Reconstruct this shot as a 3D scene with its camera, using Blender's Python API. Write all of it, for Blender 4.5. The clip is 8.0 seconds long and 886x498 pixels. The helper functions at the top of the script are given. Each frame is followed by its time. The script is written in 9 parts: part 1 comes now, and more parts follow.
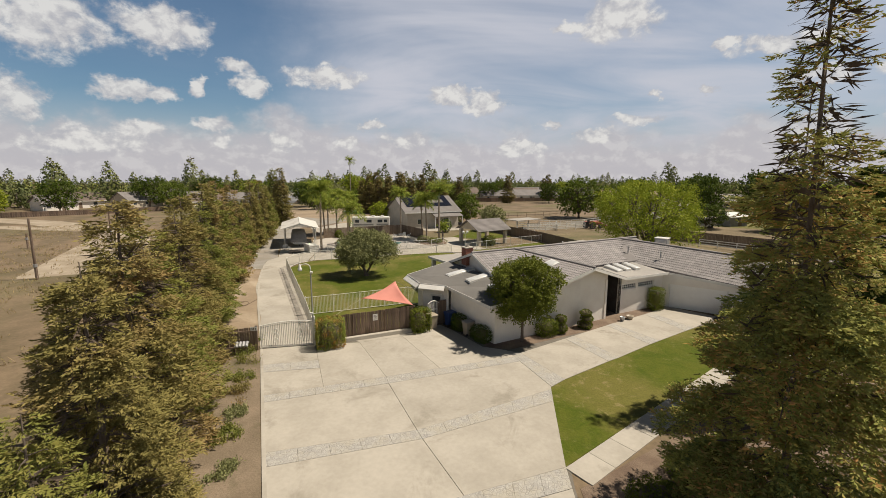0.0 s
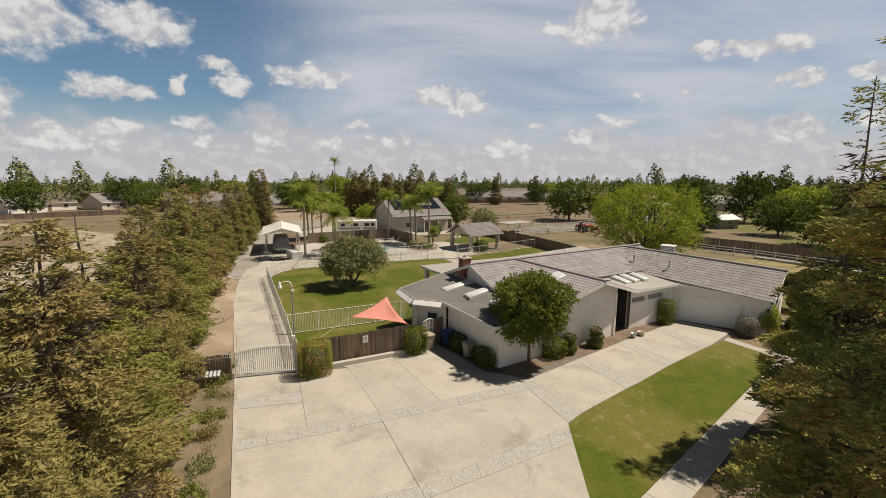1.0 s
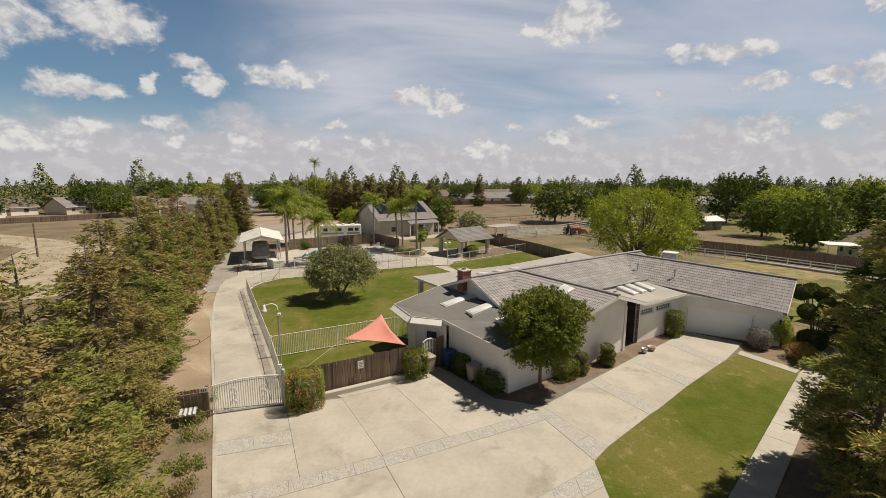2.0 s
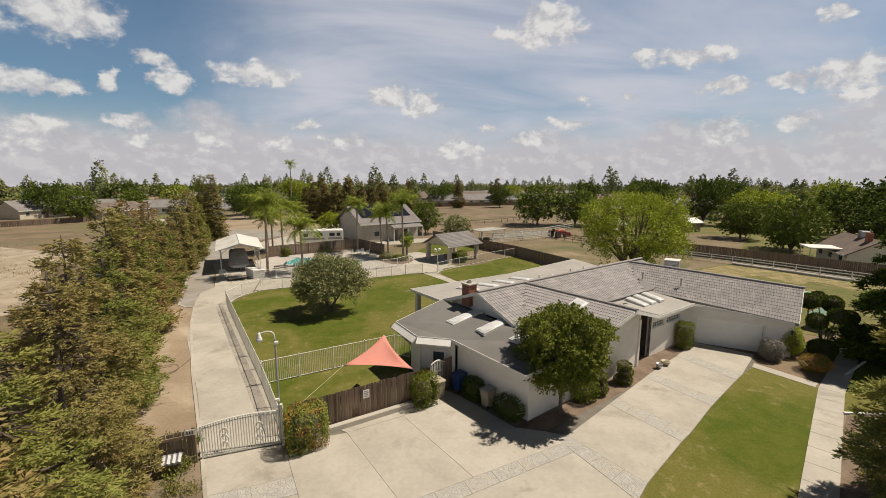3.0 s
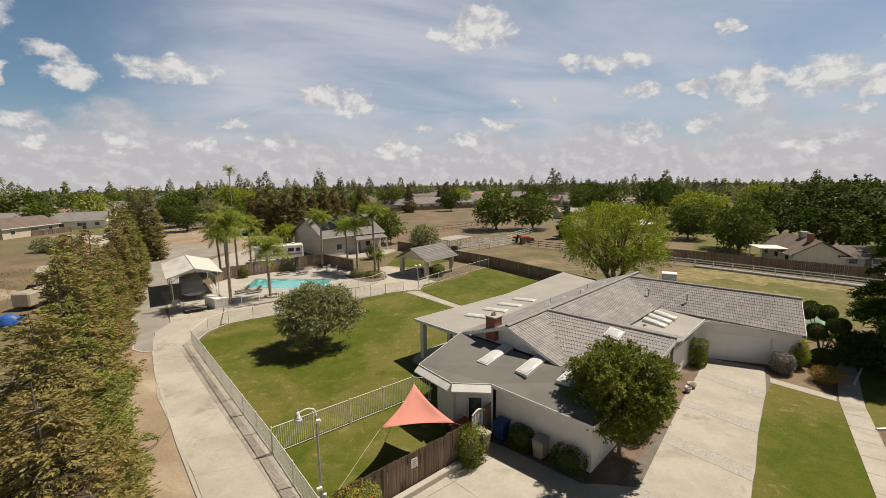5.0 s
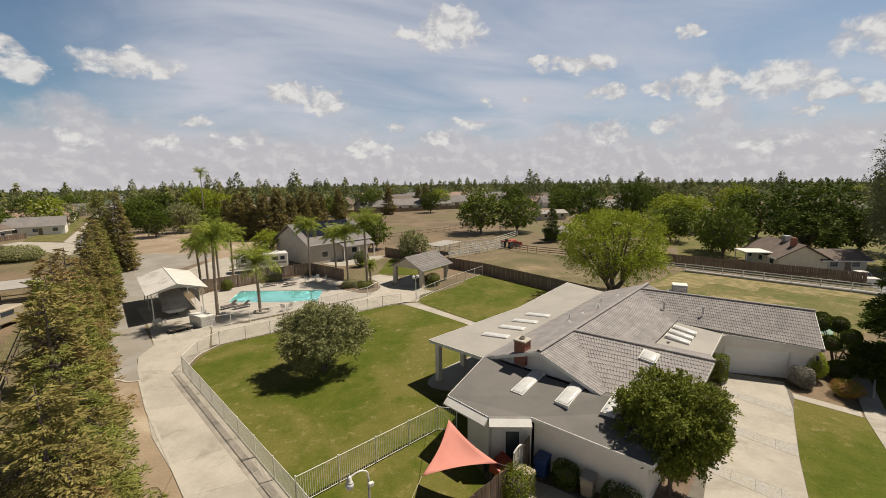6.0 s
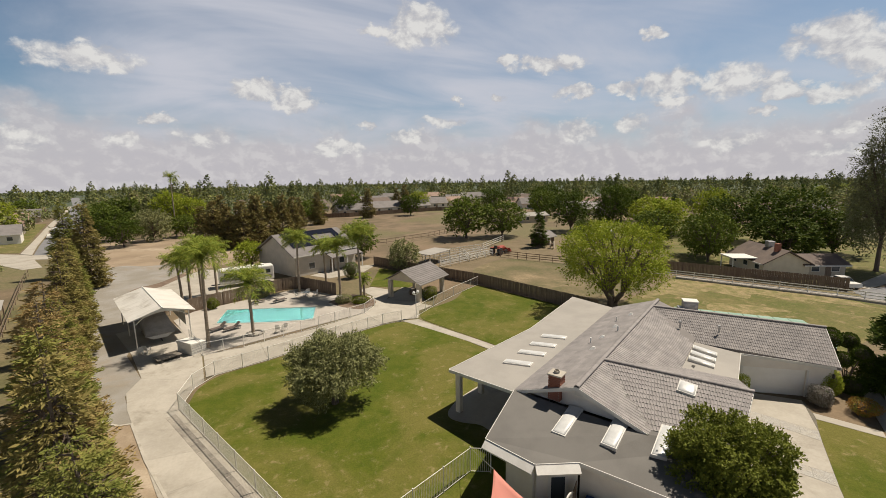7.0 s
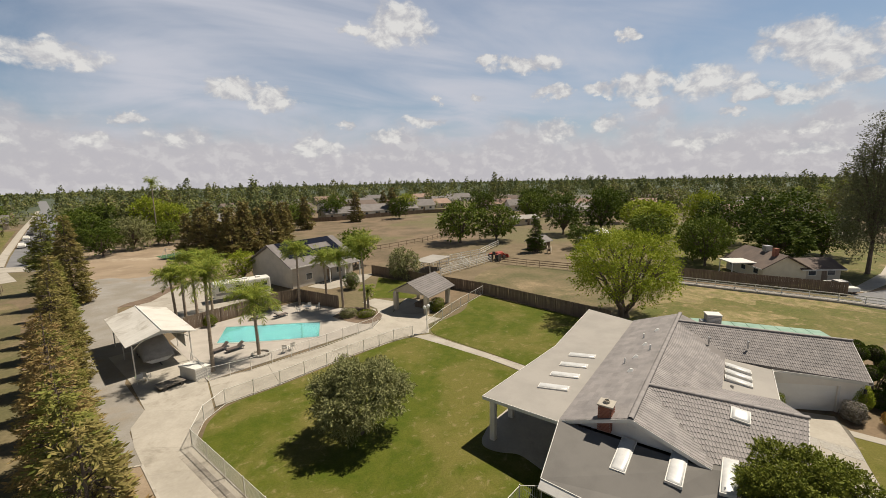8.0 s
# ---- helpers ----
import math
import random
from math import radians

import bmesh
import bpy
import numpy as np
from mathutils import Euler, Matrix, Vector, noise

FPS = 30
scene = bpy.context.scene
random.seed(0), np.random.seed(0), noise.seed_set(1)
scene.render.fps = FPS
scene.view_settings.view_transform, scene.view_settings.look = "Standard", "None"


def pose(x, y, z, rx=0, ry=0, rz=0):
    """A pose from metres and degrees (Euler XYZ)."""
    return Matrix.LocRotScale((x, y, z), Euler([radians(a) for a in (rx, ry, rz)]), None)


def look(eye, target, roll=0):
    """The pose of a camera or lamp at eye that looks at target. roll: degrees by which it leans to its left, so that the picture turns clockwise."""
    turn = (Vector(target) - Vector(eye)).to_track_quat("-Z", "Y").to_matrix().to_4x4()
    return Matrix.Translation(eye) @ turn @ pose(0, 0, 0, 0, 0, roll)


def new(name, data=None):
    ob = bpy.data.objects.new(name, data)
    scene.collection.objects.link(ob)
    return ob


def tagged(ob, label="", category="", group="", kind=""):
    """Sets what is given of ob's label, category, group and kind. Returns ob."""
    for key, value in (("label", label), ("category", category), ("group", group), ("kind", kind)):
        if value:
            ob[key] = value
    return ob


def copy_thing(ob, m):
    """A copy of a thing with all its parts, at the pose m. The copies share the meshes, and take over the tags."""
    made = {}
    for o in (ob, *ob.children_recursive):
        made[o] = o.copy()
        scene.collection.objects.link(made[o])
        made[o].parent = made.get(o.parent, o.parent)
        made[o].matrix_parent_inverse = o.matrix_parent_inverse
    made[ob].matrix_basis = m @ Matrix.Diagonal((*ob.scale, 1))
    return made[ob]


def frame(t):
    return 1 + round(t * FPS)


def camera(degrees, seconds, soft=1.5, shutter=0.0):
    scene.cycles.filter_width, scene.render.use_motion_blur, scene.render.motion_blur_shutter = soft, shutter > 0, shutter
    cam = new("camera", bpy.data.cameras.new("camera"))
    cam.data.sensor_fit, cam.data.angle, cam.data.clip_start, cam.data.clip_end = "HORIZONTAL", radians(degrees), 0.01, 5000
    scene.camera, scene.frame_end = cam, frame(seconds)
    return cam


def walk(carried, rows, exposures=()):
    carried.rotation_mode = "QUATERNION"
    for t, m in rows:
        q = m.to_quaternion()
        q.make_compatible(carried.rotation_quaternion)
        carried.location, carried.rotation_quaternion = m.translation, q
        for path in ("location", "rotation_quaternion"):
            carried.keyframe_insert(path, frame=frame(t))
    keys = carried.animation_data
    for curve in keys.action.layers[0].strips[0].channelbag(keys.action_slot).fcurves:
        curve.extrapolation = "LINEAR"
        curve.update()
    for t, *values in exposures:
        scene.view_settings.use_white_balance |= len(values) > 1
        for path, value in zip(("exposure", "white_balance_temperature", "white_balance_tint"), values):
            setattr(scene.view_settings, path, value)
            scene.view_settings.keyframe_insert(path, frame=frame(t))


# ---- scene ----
cam = camera(92.8, 8.0, soft=0.75)
# seconds, x, y, z, yaw, pitch, roll
PATH = [
    (0.0, -1.349, -0.351, 11.255, -2.457, -9.603, -0.12),
    (0.5, -1.626, 1.189, 11.42, -3.311, -9.558, -0.252),
    (1.0, -1.98, 2.751, 11.588, -4.403, -9.553, -0.209),
    (1.5, -2.412, 4.044, 11.804, -5.63, -9.507, -0.046),
    (3.0, -4.702, 7.724, 12.487, -10.497, -9.386, -0.055),
    (3.5, -5.67, 8.769, 12.802, -12.342, -9.332, 0.153),
    (4.0, -6.754, 9.795, 13.125, -14.535, -9.315, 0.267),
    (4.5, -7.879, 10.68, 13.587, -16.718, -9.315, 0.577),
    (6.0, -11.359, 14.699, 15.076, -22.467, -9.536, 0.72),
    (6.5, -12.495, 16.15, 15.934, -24.283, -9.668, 0.845),
    (7.0, -13.607, 17.641, 16.77, -26.172, -9.808, 0.924),
    (7.5, -14.702, 19.171, 17.532, -27.764, -9.909, 1.11),
    (8.0, -15.893, 20.67, 18.041, -28.776, -9.89, 1.197),
]
walk(cam, [(t, pose(x, y, z, 90 + pitch, roll, yaw)) for t, x, y, z, yaw, pitch, roll in PATH])

# ---------------------------------------------------------------- light
SUN_AZ, SUN_EL = 4.0, 60.0
scene.view_settings.exposure = 0.0
sun = new("sun", bpy.data.lights.new("sun", "SUN"))
sun.data.energy, sun.data.angle, sun.data.color = 5.7, radians(0.6), (1.0, 0.90, 0.76)
SUN_DIR = Vector((math.cos(radians(SUN_EL)) * math.cos(radians(SUN_AZ)), math.cos(radians(SUN_EL)) * math.sin(radians(SUN_AZ)), math.sin(radians(SUN_EL))))
sun.matrix_world = look(SUN_DIR * 100, (0, 0, 0))


class Nodes:
    """A short way to write node trees."""

    def __init__(self, tree):
        self.tree = tree
        tree.nodes.clear()

    def add(self, kind, operation="", blend="", clamp=False, **values):
        node = self.tree.nodes.new("ShaderNode" + kind)
        if operation:
            node.operation = operation
        if blend:
            node.blend_type = blend
        if clamp:
            node.use_clamp = True
        for key, value in values.items():
            node.inputs[int(key[3:])].default_value = value
        return node

    def link(self, a, b):
        self.tree.links.new(a, b)

    def put(self, value, socket):
        if isinstance(value, (int, float)):
            socket.default_value = value
        else:
            self.tree.links.new(value, socket)

    def math(self, op, a, b=0.0, clamp=False):
        node = self.add("Math", op, clamp=clamp)
        self.put(a, node.inputs[0])
        self.put(b, node.inputs[1])
        return node.outputs[0]

    def noise(self, vector, scale, detail=4.0, rough=0.55, distortion=0.0):
        node = self.add("TexNoise")
        node.inputs["Scale"].default_value = scale
        node.inputs["Detail"].default_value = detail
        node.inputs["Roughness"].default_value = rough
        node.inputs["Distortion"].default_value = distortion
        if vector is not None:
            self.link(vector, node.inputs["Vector"])
        return node.outputs["Fac"]

    def ramp(self, fac, stops):
        node = self.add("ValToRGB")
        while len(node.color_ramp.elements) < len(stops):
            node.color_ramp.elements.new(0.5)
        for e, (at, col) in zip(node.color_ramp.elements, stops):
            e.position, e.color = at, (*col, 1) if len(col) == 3 else col
        self.link(fac, node.inputs[0])
        return node.outputs[0]

    def mix(self, fac, a, b):
        node = self.add("MixRGB")
        self.put(fac, node.inputs[0])
        for s, v in ((1, a), (2, b)):
            if isinstance(v, tuple):
                node.inputs[s].default_value = (*v, 1)
            else:
                self.link(v, node.inputs[s])
        return node.outputs[0]

    def smooth(self, x, lo, hi):
        node = self.add("MapRange")
        node.interpolation_type = "SMOOTHSTEP"
        self.link(x, node.inputs[0])
        node.inputs[1].default_value, node.inputs[2].default_value = lo, hi
        return node.outputs[0]


def build_sky():
    world = bpy.data.worlds.new("sky")
    scene.world = world
    world.use_nodes = True
    n = Nodes(world.node_tree)
    coord = n.add("TexCoord").outputs["Generated"]
    sky = n.add("TexSky")
    sky.sky_type, sky.sun_disc = "NISHITA", False
    sky.sun_elevation, sky.sun_rotation = radians(SUN_EL), radians(90 - SUN_AZ)
    sky.air_density, sky.dust_density, sky.ozone_density = 1.0, 0.5, 2.0
    sep = n.add("SeparateXYZ")
    n.link(coord, sep.inputs[0])
    x, y, z = sep.outputs
    # high veil: the direction spread over a plane
    up = n.math("ADD", n.math("MAXIMUM", z, 0.0), 0.16)
    flat = n.add("CombineXYZ")
    n.link(n.math("DIVIDE", x, up), flat.inputs[0])
    n.link(n.math("DIVIDE", y, up), flat.inputs[1])
    veil = n.noise(flat.outputs[0], 0.42, 4, 0.50, 1.2)
    streak = n.add("VectorMath", operation="MULTIPLY", in_1=(0.7, 1.2, 1.0))
    n.link(flat.outputs[0], streak.inputs[0])
    wisps = n.noise(streak.outputs[0], 1.1, 6, 0.55, 1.0)
    # heaped clouds, placed by azimuth and height
    heap = n.add("VectorMath", operation="MULTIPLY", in_1=(1.0, 1.0, 1.35))
    n.link(coord, heap.inputs[0])
    above = n.add("VectorMath", operation="ADD", in_1=(0.010, -0.006, 0.016))
    n.link(heap.outputs[0], above.inputs[0])
    puffs = n.noise(heap.outputs[0], 26.0, 8, 0.60, 0.25)
    puffs_above = n.noise(above.outputs[0], 26.0, 8, 0.60, 0.25)
    coarse = n.noise(heap.outputs[0], 6.0, 5, 0.55)
    bend = n.noise(heap.outputs[0], 15.0, 6, 0.62)
    lift = n.noise(heap.outputs[0], 19.0, 6, 0.62)
    plain_az = n.math("MULTIPLY", n.math("ARCTAN2", y, x), 180 / math.pi)
    azimuth = n.math("ADD", plain_az, n.math("MULTIPLY", n.math("SUBTRACT", bend, 0.5), 6.0))
    plain_el = n.math("MULTIPLY", n.math("ARCSINE", z), 180 / math.pi)
    height = n.math("ADD", plain_el, n.math("MULTIPLY", n.math("SUBTRACT", lift, 0.5), 3.4))
    # single heaps: azimuth, height, width, thickness in degrees
    heaps = [(130, 14.6, 6.5, 3.4), (134, 17.5, 6, 3), (119, 15.4, 5.0, 2.1), (132, 7.4, 2.6, 2.2), (123.5, 9.1, 3.4, 1.2), (120, 8.9, 1.7, 0.8), (116.5, 9.9, 1.1, 1.2), (112.5, 12.4, 2.3, 0.9), (111, 10.6, 1.9, 1.5), (102.5, 12.2, 4.8, 1.5), (115.5, 6.2, 2.1, 0.9), (128.5, 3.6, 4.4, 1.8), (122.5, 4.6, 2.8, 1.6), (114.5, 4.4, 1.4, 1.0), (108.5, 4.5, 2.7, 1.0),
             (66.2, 18.0, 5.0, 2.5), (71.5, 17.4, 2.6, 0.7), (38.5, 15.3, 1.4, 0.7), (54.9, 14.0, 1.5, 0.6), (50.0, 13.2, 4.2, 1.0), (41.0, 10.1, 2.4, 0.9), (36.6, 9.9, 3.0, 1.7), (36.0, 8.0, 2.4, 0.7), (47.2, 9.8, 2.6, 0.9), (30.2, 9.3, 4.3, 1.9), (26.2, 8.1, 2.7, 0.9), (22.6, 12.4, 3.6, 2.0), (20.2, 10.9, 4.0, 2.4), (21.4, 7.3, 2.7, 1.1), (17.7, 8.4, 2.2, 0.9), (63.3, 7.0, 3.4, 0.8), (46.6, 5.4, 2.6, 1.5), (40.2, 5.9, 2.3, 1.3), (68.2, 4.9, 2.7, 0.9), (76.9, 3.6, 3.1, 1.1), (30.1, 2.9, 2.8, 1.0), (21.0, 1.9, 2.9, 0.7), (20.9, 4.2, 2.2, 0.6), (57.0, 9.7, 1.0, 0.5), (61.6, 9.6, 1.0, 0.5), (82.4, 9.3, 3.3, 1.5), (86.4, 10.2, 3.0, 1.1), (73.9, 6.6, 1.6, 0.7), (27.5, 6.1, 1.2, 0.6), (100.5, 4.4, 1.6, 0.9), (97, 6.6, 1.8, 0.7), (92.5, 4.6, 3.0, 0.9), (12, 11, 5, 3), (153, 11, 9, 4), (175, 9, 10, 4)]
    lump = None
    for az, el, wide, thick in heaps:
        dx = n.math("MULTIPLY", n.math("SUBTRACT", azimuth, az), 0.9 / wide)
        dy = n.math("MULTIPLY", n.math("SUBTRACT", height, el), 0.9 / thick)
        g = n.math("SUBTRACT", 1.0, n.math("ADD", n.math("MULTIPLY", dx, dx), n.math("MULTIPLY", dy, dy)))
        lump = g if lump is None else n.math("MAXIMUM", lump, g)
    lump = n.math("MAXIMUM", lump, -0.6)
    # a low bank of heaps along the horizon
    bank_el = n.math("ADD", height, n.math("MULTIPLY", n.math("SUBTRACT", coarse, 0.5), -16.0))
    bank = n.math("SUBTRACT", 1.0, n.smooth(bank_el, 3.4, 7.5))
    cover = n.math("ADD", n.math("MULTIPLY", lump, 0.85), n.math("MULTIPLY", n.math("SUBTRACT", puffs, 0.5), 1.9))
    low_sky = n.math("SUBTRACT", 1.0, n.smooth(z, 0.45, 0.62))
    heaped = n.math("MULTIPLY", n.smooth(cover, -0.06, 0.70), low_sky)
    # the veil lies thick ahead, thins out to both sides and is gone overhead
    ahead = n.math("SUBTRACT", 1.0, n.math("MULTIPLY", n.smooth(azimuth, 95.0, 112.0), 0.90))
    ahead = n.math("MULTIPLY", ahead, n.math("ADD", n.math("MULTIPLY", n.smooth(azimuth, 20.0, 62.0), 0.30), 0.70))
    thin = n.math("ADD", n.math("MULTIPLY", veil, 0.55), n.math("MULTIPLY", wisps, 0.45))
    thin = n.math("MULTIPLY", n.math("ADD", n.math("MULTIPLY", n.smooth(thin, 0.36, 0.60), 0.56), 0.38), n.math("MULTIPLY", ahead, low_sky))
    haze = n.math("SUBTRACT", 1.0, n.smooth(z, 0.0, 0.16))
    relief = n.math("MULTIPLY", n.math("SUBTRACT", puffs, puffs_above), 2.2)
    light = n.ramp(n.math("ADD", n.math("MULTIPLY", cover, 0.55), n.math("ADD", relief, 0.15)), [(0.10, (0.47, 0.47, 0.50)), (0.40, (0.57, 0.56, 0.565)), (0.80, (0.74, 0.725, 0.70))])
    base = n.add("MixRGB", blend="MULTIPLY", in_0=1.0, in_2=(0.054, 0.068, 0.072, 1))
    # clear deep zenith
    deep = n.add("VectorMath", operation="SCALE")
    n.link(sky.outputs[0], deep.inputs[0])
    n.link(n.math("SUBTRACT", 1.0, n.math("MULTIPLY", n.smooth(z, 0.30, 0.75), 0.85)), deep.inputs["Scale"])
    n.link(deep.outputs[0], base.inputs[1])
    colour = n.mix(thin, base.outputs[0], (0.565, 0.575, 0.635))
    colour = n.mix(n.math("MULTIPLY", haze, 0.90), colour, (0.53, 0.51, 0.545))
    bank_light = n.ramp(n.math("ADD", puffs, relief), [(0.25, (0.505, 0.485, 0.51)), (0.52, (0.525, 0.503, 0.522)), (0.85, (0.60, 0.578, 0.585))])
    colour = n.mix(n.math("MULTIPLY", bank, 0.85), colour, bank_light)
    colour = n.mix(n.math("MULTIPLY", heaped, 0.92), colour, light)
    back = n.add("Background")
    n.link(colour, back.inputs[0])
    back.inputs[1].default_value = 1.0
    out = n.add("OutputWorld")
    n.link(back.outputs[0], out.inputs[0])


build_sky()

# ---------------------------------------------------------------- materials


def mat(name, a, b=None, rough=0.8, scale=1.5, fine=25.0, grain=0.25, bump=0.15, metal=0.0, coat=0.0, stretch=(1, 1, 1), random_tone=0.0, fine_depth=0.01, stain=None):
    """A solid surface: two tones in patches, finer grain over them, and relief."""
    m = bpy.data.materials.new(name)
    m.use_nodes = True
    n = Nodes(m.node_tree)
    b = b or tuple(c * 0.8 for c in a)
    coord = n.add("TexCoord").outputs["Object"]
    if stretch != (1, 1, 1):
        s = n.add("VectorMath", operation="MULTIPLY", in_1=stretch)
        n.link(coord, s.inputs[0])
        coord = s.outputs[0]
    patch = n.noise(coord, scale, 5, 0.6)
    small = n.noise(coord, fine, 4, 0.65)
    colour = n.mix(n.smooth(patch, 0.35, 0.65), a, b)
    tone = n.math("ADD", n.math("MULTIPLY", small, grain * 2), 1.0 - grain)
    if random_tone:
        tone = n.math("MULTIPLY", tone, n.math("ADD", n.math("MULTIPLY", n.add("ObjectInfo").outputs["Random"], random_tone * 2), 1.0 - random_tone))
        tone = n.math("MULTIPLY", tone, n.math("ADD", n.math("MULTIPLY", n.add("NewGeometry").outputs["Random Per Island"], random_tone * 2), 1.0 - random_tone))
    if stain:
        colour = n.mix(n.smooth(n.noise(coord, stain[1], 6, 0.7, 0.5), 0.52, 0.70), colour, stain[0])
    mul = n.add("VectorMath", operation="SCALE")
    n.link(colour, mul.inputs[0])
    n.link(tone, mul.inputs["Scale"])
    p = n.add("BsdfPrincipled")
    n.link(mul.outputs[0], p.inputs["Base Color"])
    p.inputs["Roughness"].default_value = rough
    p.inputs["Metallic"].default_value = metal
    p.inputs["Coat Weight"].default_value = coat
    if bump:
        k = n.add("Bump")
        k.inputs["Strength"].default_value = bump
        k.inputs["Distance"].default_value = fine_depth
        n.link(small, k.inputs["Height"])
        n.link(k.outputs[0], p.inputs["Normal"])
    n.link(p.outputs[0], n.add("OutputMaterial").inputs[0])
    return m


def leaf(name, tones, patch=None, scale=0.6, shine=0.45, through_light=0.35):
    """Foliage: every blade takes its own tone, and whole sprays lean to another."""
    m = bpy.data.materials.new(name)
    m.use_nodes = True
    n = Nodes(m.node_tree)
    rnd = n.add("NewGeometry").outputs["Random Per Island"]
    colour = n.ramp(rnd, [(i / (len(tones) - 1), t) for i, t in enumerate(tones)])
    coord = n.add("TexCoord").outputs["Object"]
    patches = n.noise(coord, scale, 4, 0.6)
    if patch:
        shift = n.add("ObjectInfo").outputs["Random"]
        colour = n.mix(n.smooth(n.math("ADD", patches, n.math("MULTIPLY", n.math("SUBTRACT", shift, 0.5), 0.16)), 0.42, 0.62), colour, n.ramp(rnd, [(i / (len(patch) - 1), t) for i, t in enumerate(patch)]))
    p = n.add("BsdfPrincipled")
    n.link(colour, p.inputs["Base Color"])
    p.inputs["Roughness"].default_value = shine + 0.2
    p.inputs["Specular IOR Level"].default_value = 0.10
    t = n.add("BsdfTranslucent")
    n.link(colour, t.inputs[0])
    mix = n.add("MixShader", in_0=through_light * 0.55)
    n.link(p.outputs[0], mix.inputs[1])
    n.link(t.outputs[0], mix.inputs[2])
    n.link(mix.outputs[0], n.add("OutputMaterial").inputs[0])
    return m


def glass(name, tint=(0.05, 0.06, 0.07)):
    m = bpy.data.materials.new(name)
    m.use_nodes = True
    p = m.node_tree.nodes["Principled BSDF"]
    p.inputs["Base Color"].default_value = (*tint, 1)
    p.inputs["Roughness"].default_value = 0.05
    p.inputs["Specular IOR Level"].default_value = 0.8
    return m


def water_material():
    m = bpy.data.materials.new("pool water")
    m.use_nodes = True
    n = Nodes(m.node_tree)
    coord = n.add("TexCoord").outputs["Object"]
    k = n.add("Bump")
    k.inputs["Strength"].default_value = 0.25
    k.inputs["Distance"].default_value = 0.03
    n.link(n.noise(coord, 2.5, 3, 0.5, 0.4), k.inputs["Height"])
    p = n.add("BsdfPrincipled")
    p.inputs["Base Color"].default_value = (0.80, 0.97, 0.96, 1)
    p.inputs["Roughness"].default_value = 0.03
    p.inputs["IOR"].default_value = 1.33
    p.inputs["Transmission Weight"].default_value = 1.0
    n.link(k.outputs[0], p.inputs["Normal"])
    n.link(p.outputs[0], n.add("OutputMaterial").inputs[0])
    return m


def land_material():
    """The open ground: bare tan earth, dry grass and greener weeds in patches."""
    m = bpy.data.materials.new("open ground")
    m.use_nodes = True
    n = Nodes(m.node_tree)
    coord = n.add("TexCoord").outputs["Object"]
    big = n.noise(coord, 0.02, 5, 0.6, 0.4)
    mid = n.noise(coord, 0.13, 6, 0.65, 0.3)
    small = n.noise(coord, 1.6, 5, 0.7)
    earth = n.mix(n.smooth(mid, 0.38, 0.64), (0.200, 0.142, 0.086), (0.118, 0.089, 0.048))
    weeds = n.mix(n.smooth(small, 0.35, 0.7), (0.105, 0.104, 0.038), (0.190, 0.148, 0.075))
    colour = n.mix(n.smooth(big, 0.46, 0.60), earth, weeds)
    # the country beyond the suburb is wooded
    away = n.add("VectorMath", operation="LENGTH")
    n.link(coord, away.inputs[0])
    colour = n.mix(n.smooth(away.outputs["Value"], 215.0, 520.0), colour, n.mix(n.smooth(mid, 0.4, 0.6), (0.075, 0.090, 0.050), (0.055, 0.072, 0.040)))
    tone = n.math("ADD", n.math("MULTIPLY", n.noise(coord, 3.0, 6, 0.75), 1.1), 0.45)
    mul = n.add("VectorMath", operation="SCALE")
    n.link(colour, mul.inputs[0])
    n.link(tone, mul.inputs["Scale"])
    p = n.add("BsdfPrincipled")
    n.link(mul.outputs[0], p.inputs["Base Color"])
    p.inputs["Roughness"].default_value = 0.95
    k = n.add("Bump")
    k.inputs["Strength"].default_value = 0.5
    k.inputs["Distance"].default_value = 0.06
    n.link(small, k.inputs["Height"])
    n.link(k.outputs[0], p.inputs["Normal"])
    n.link(p.outputs[0], n.add("OutputMaterial").inputs[0])
    return m


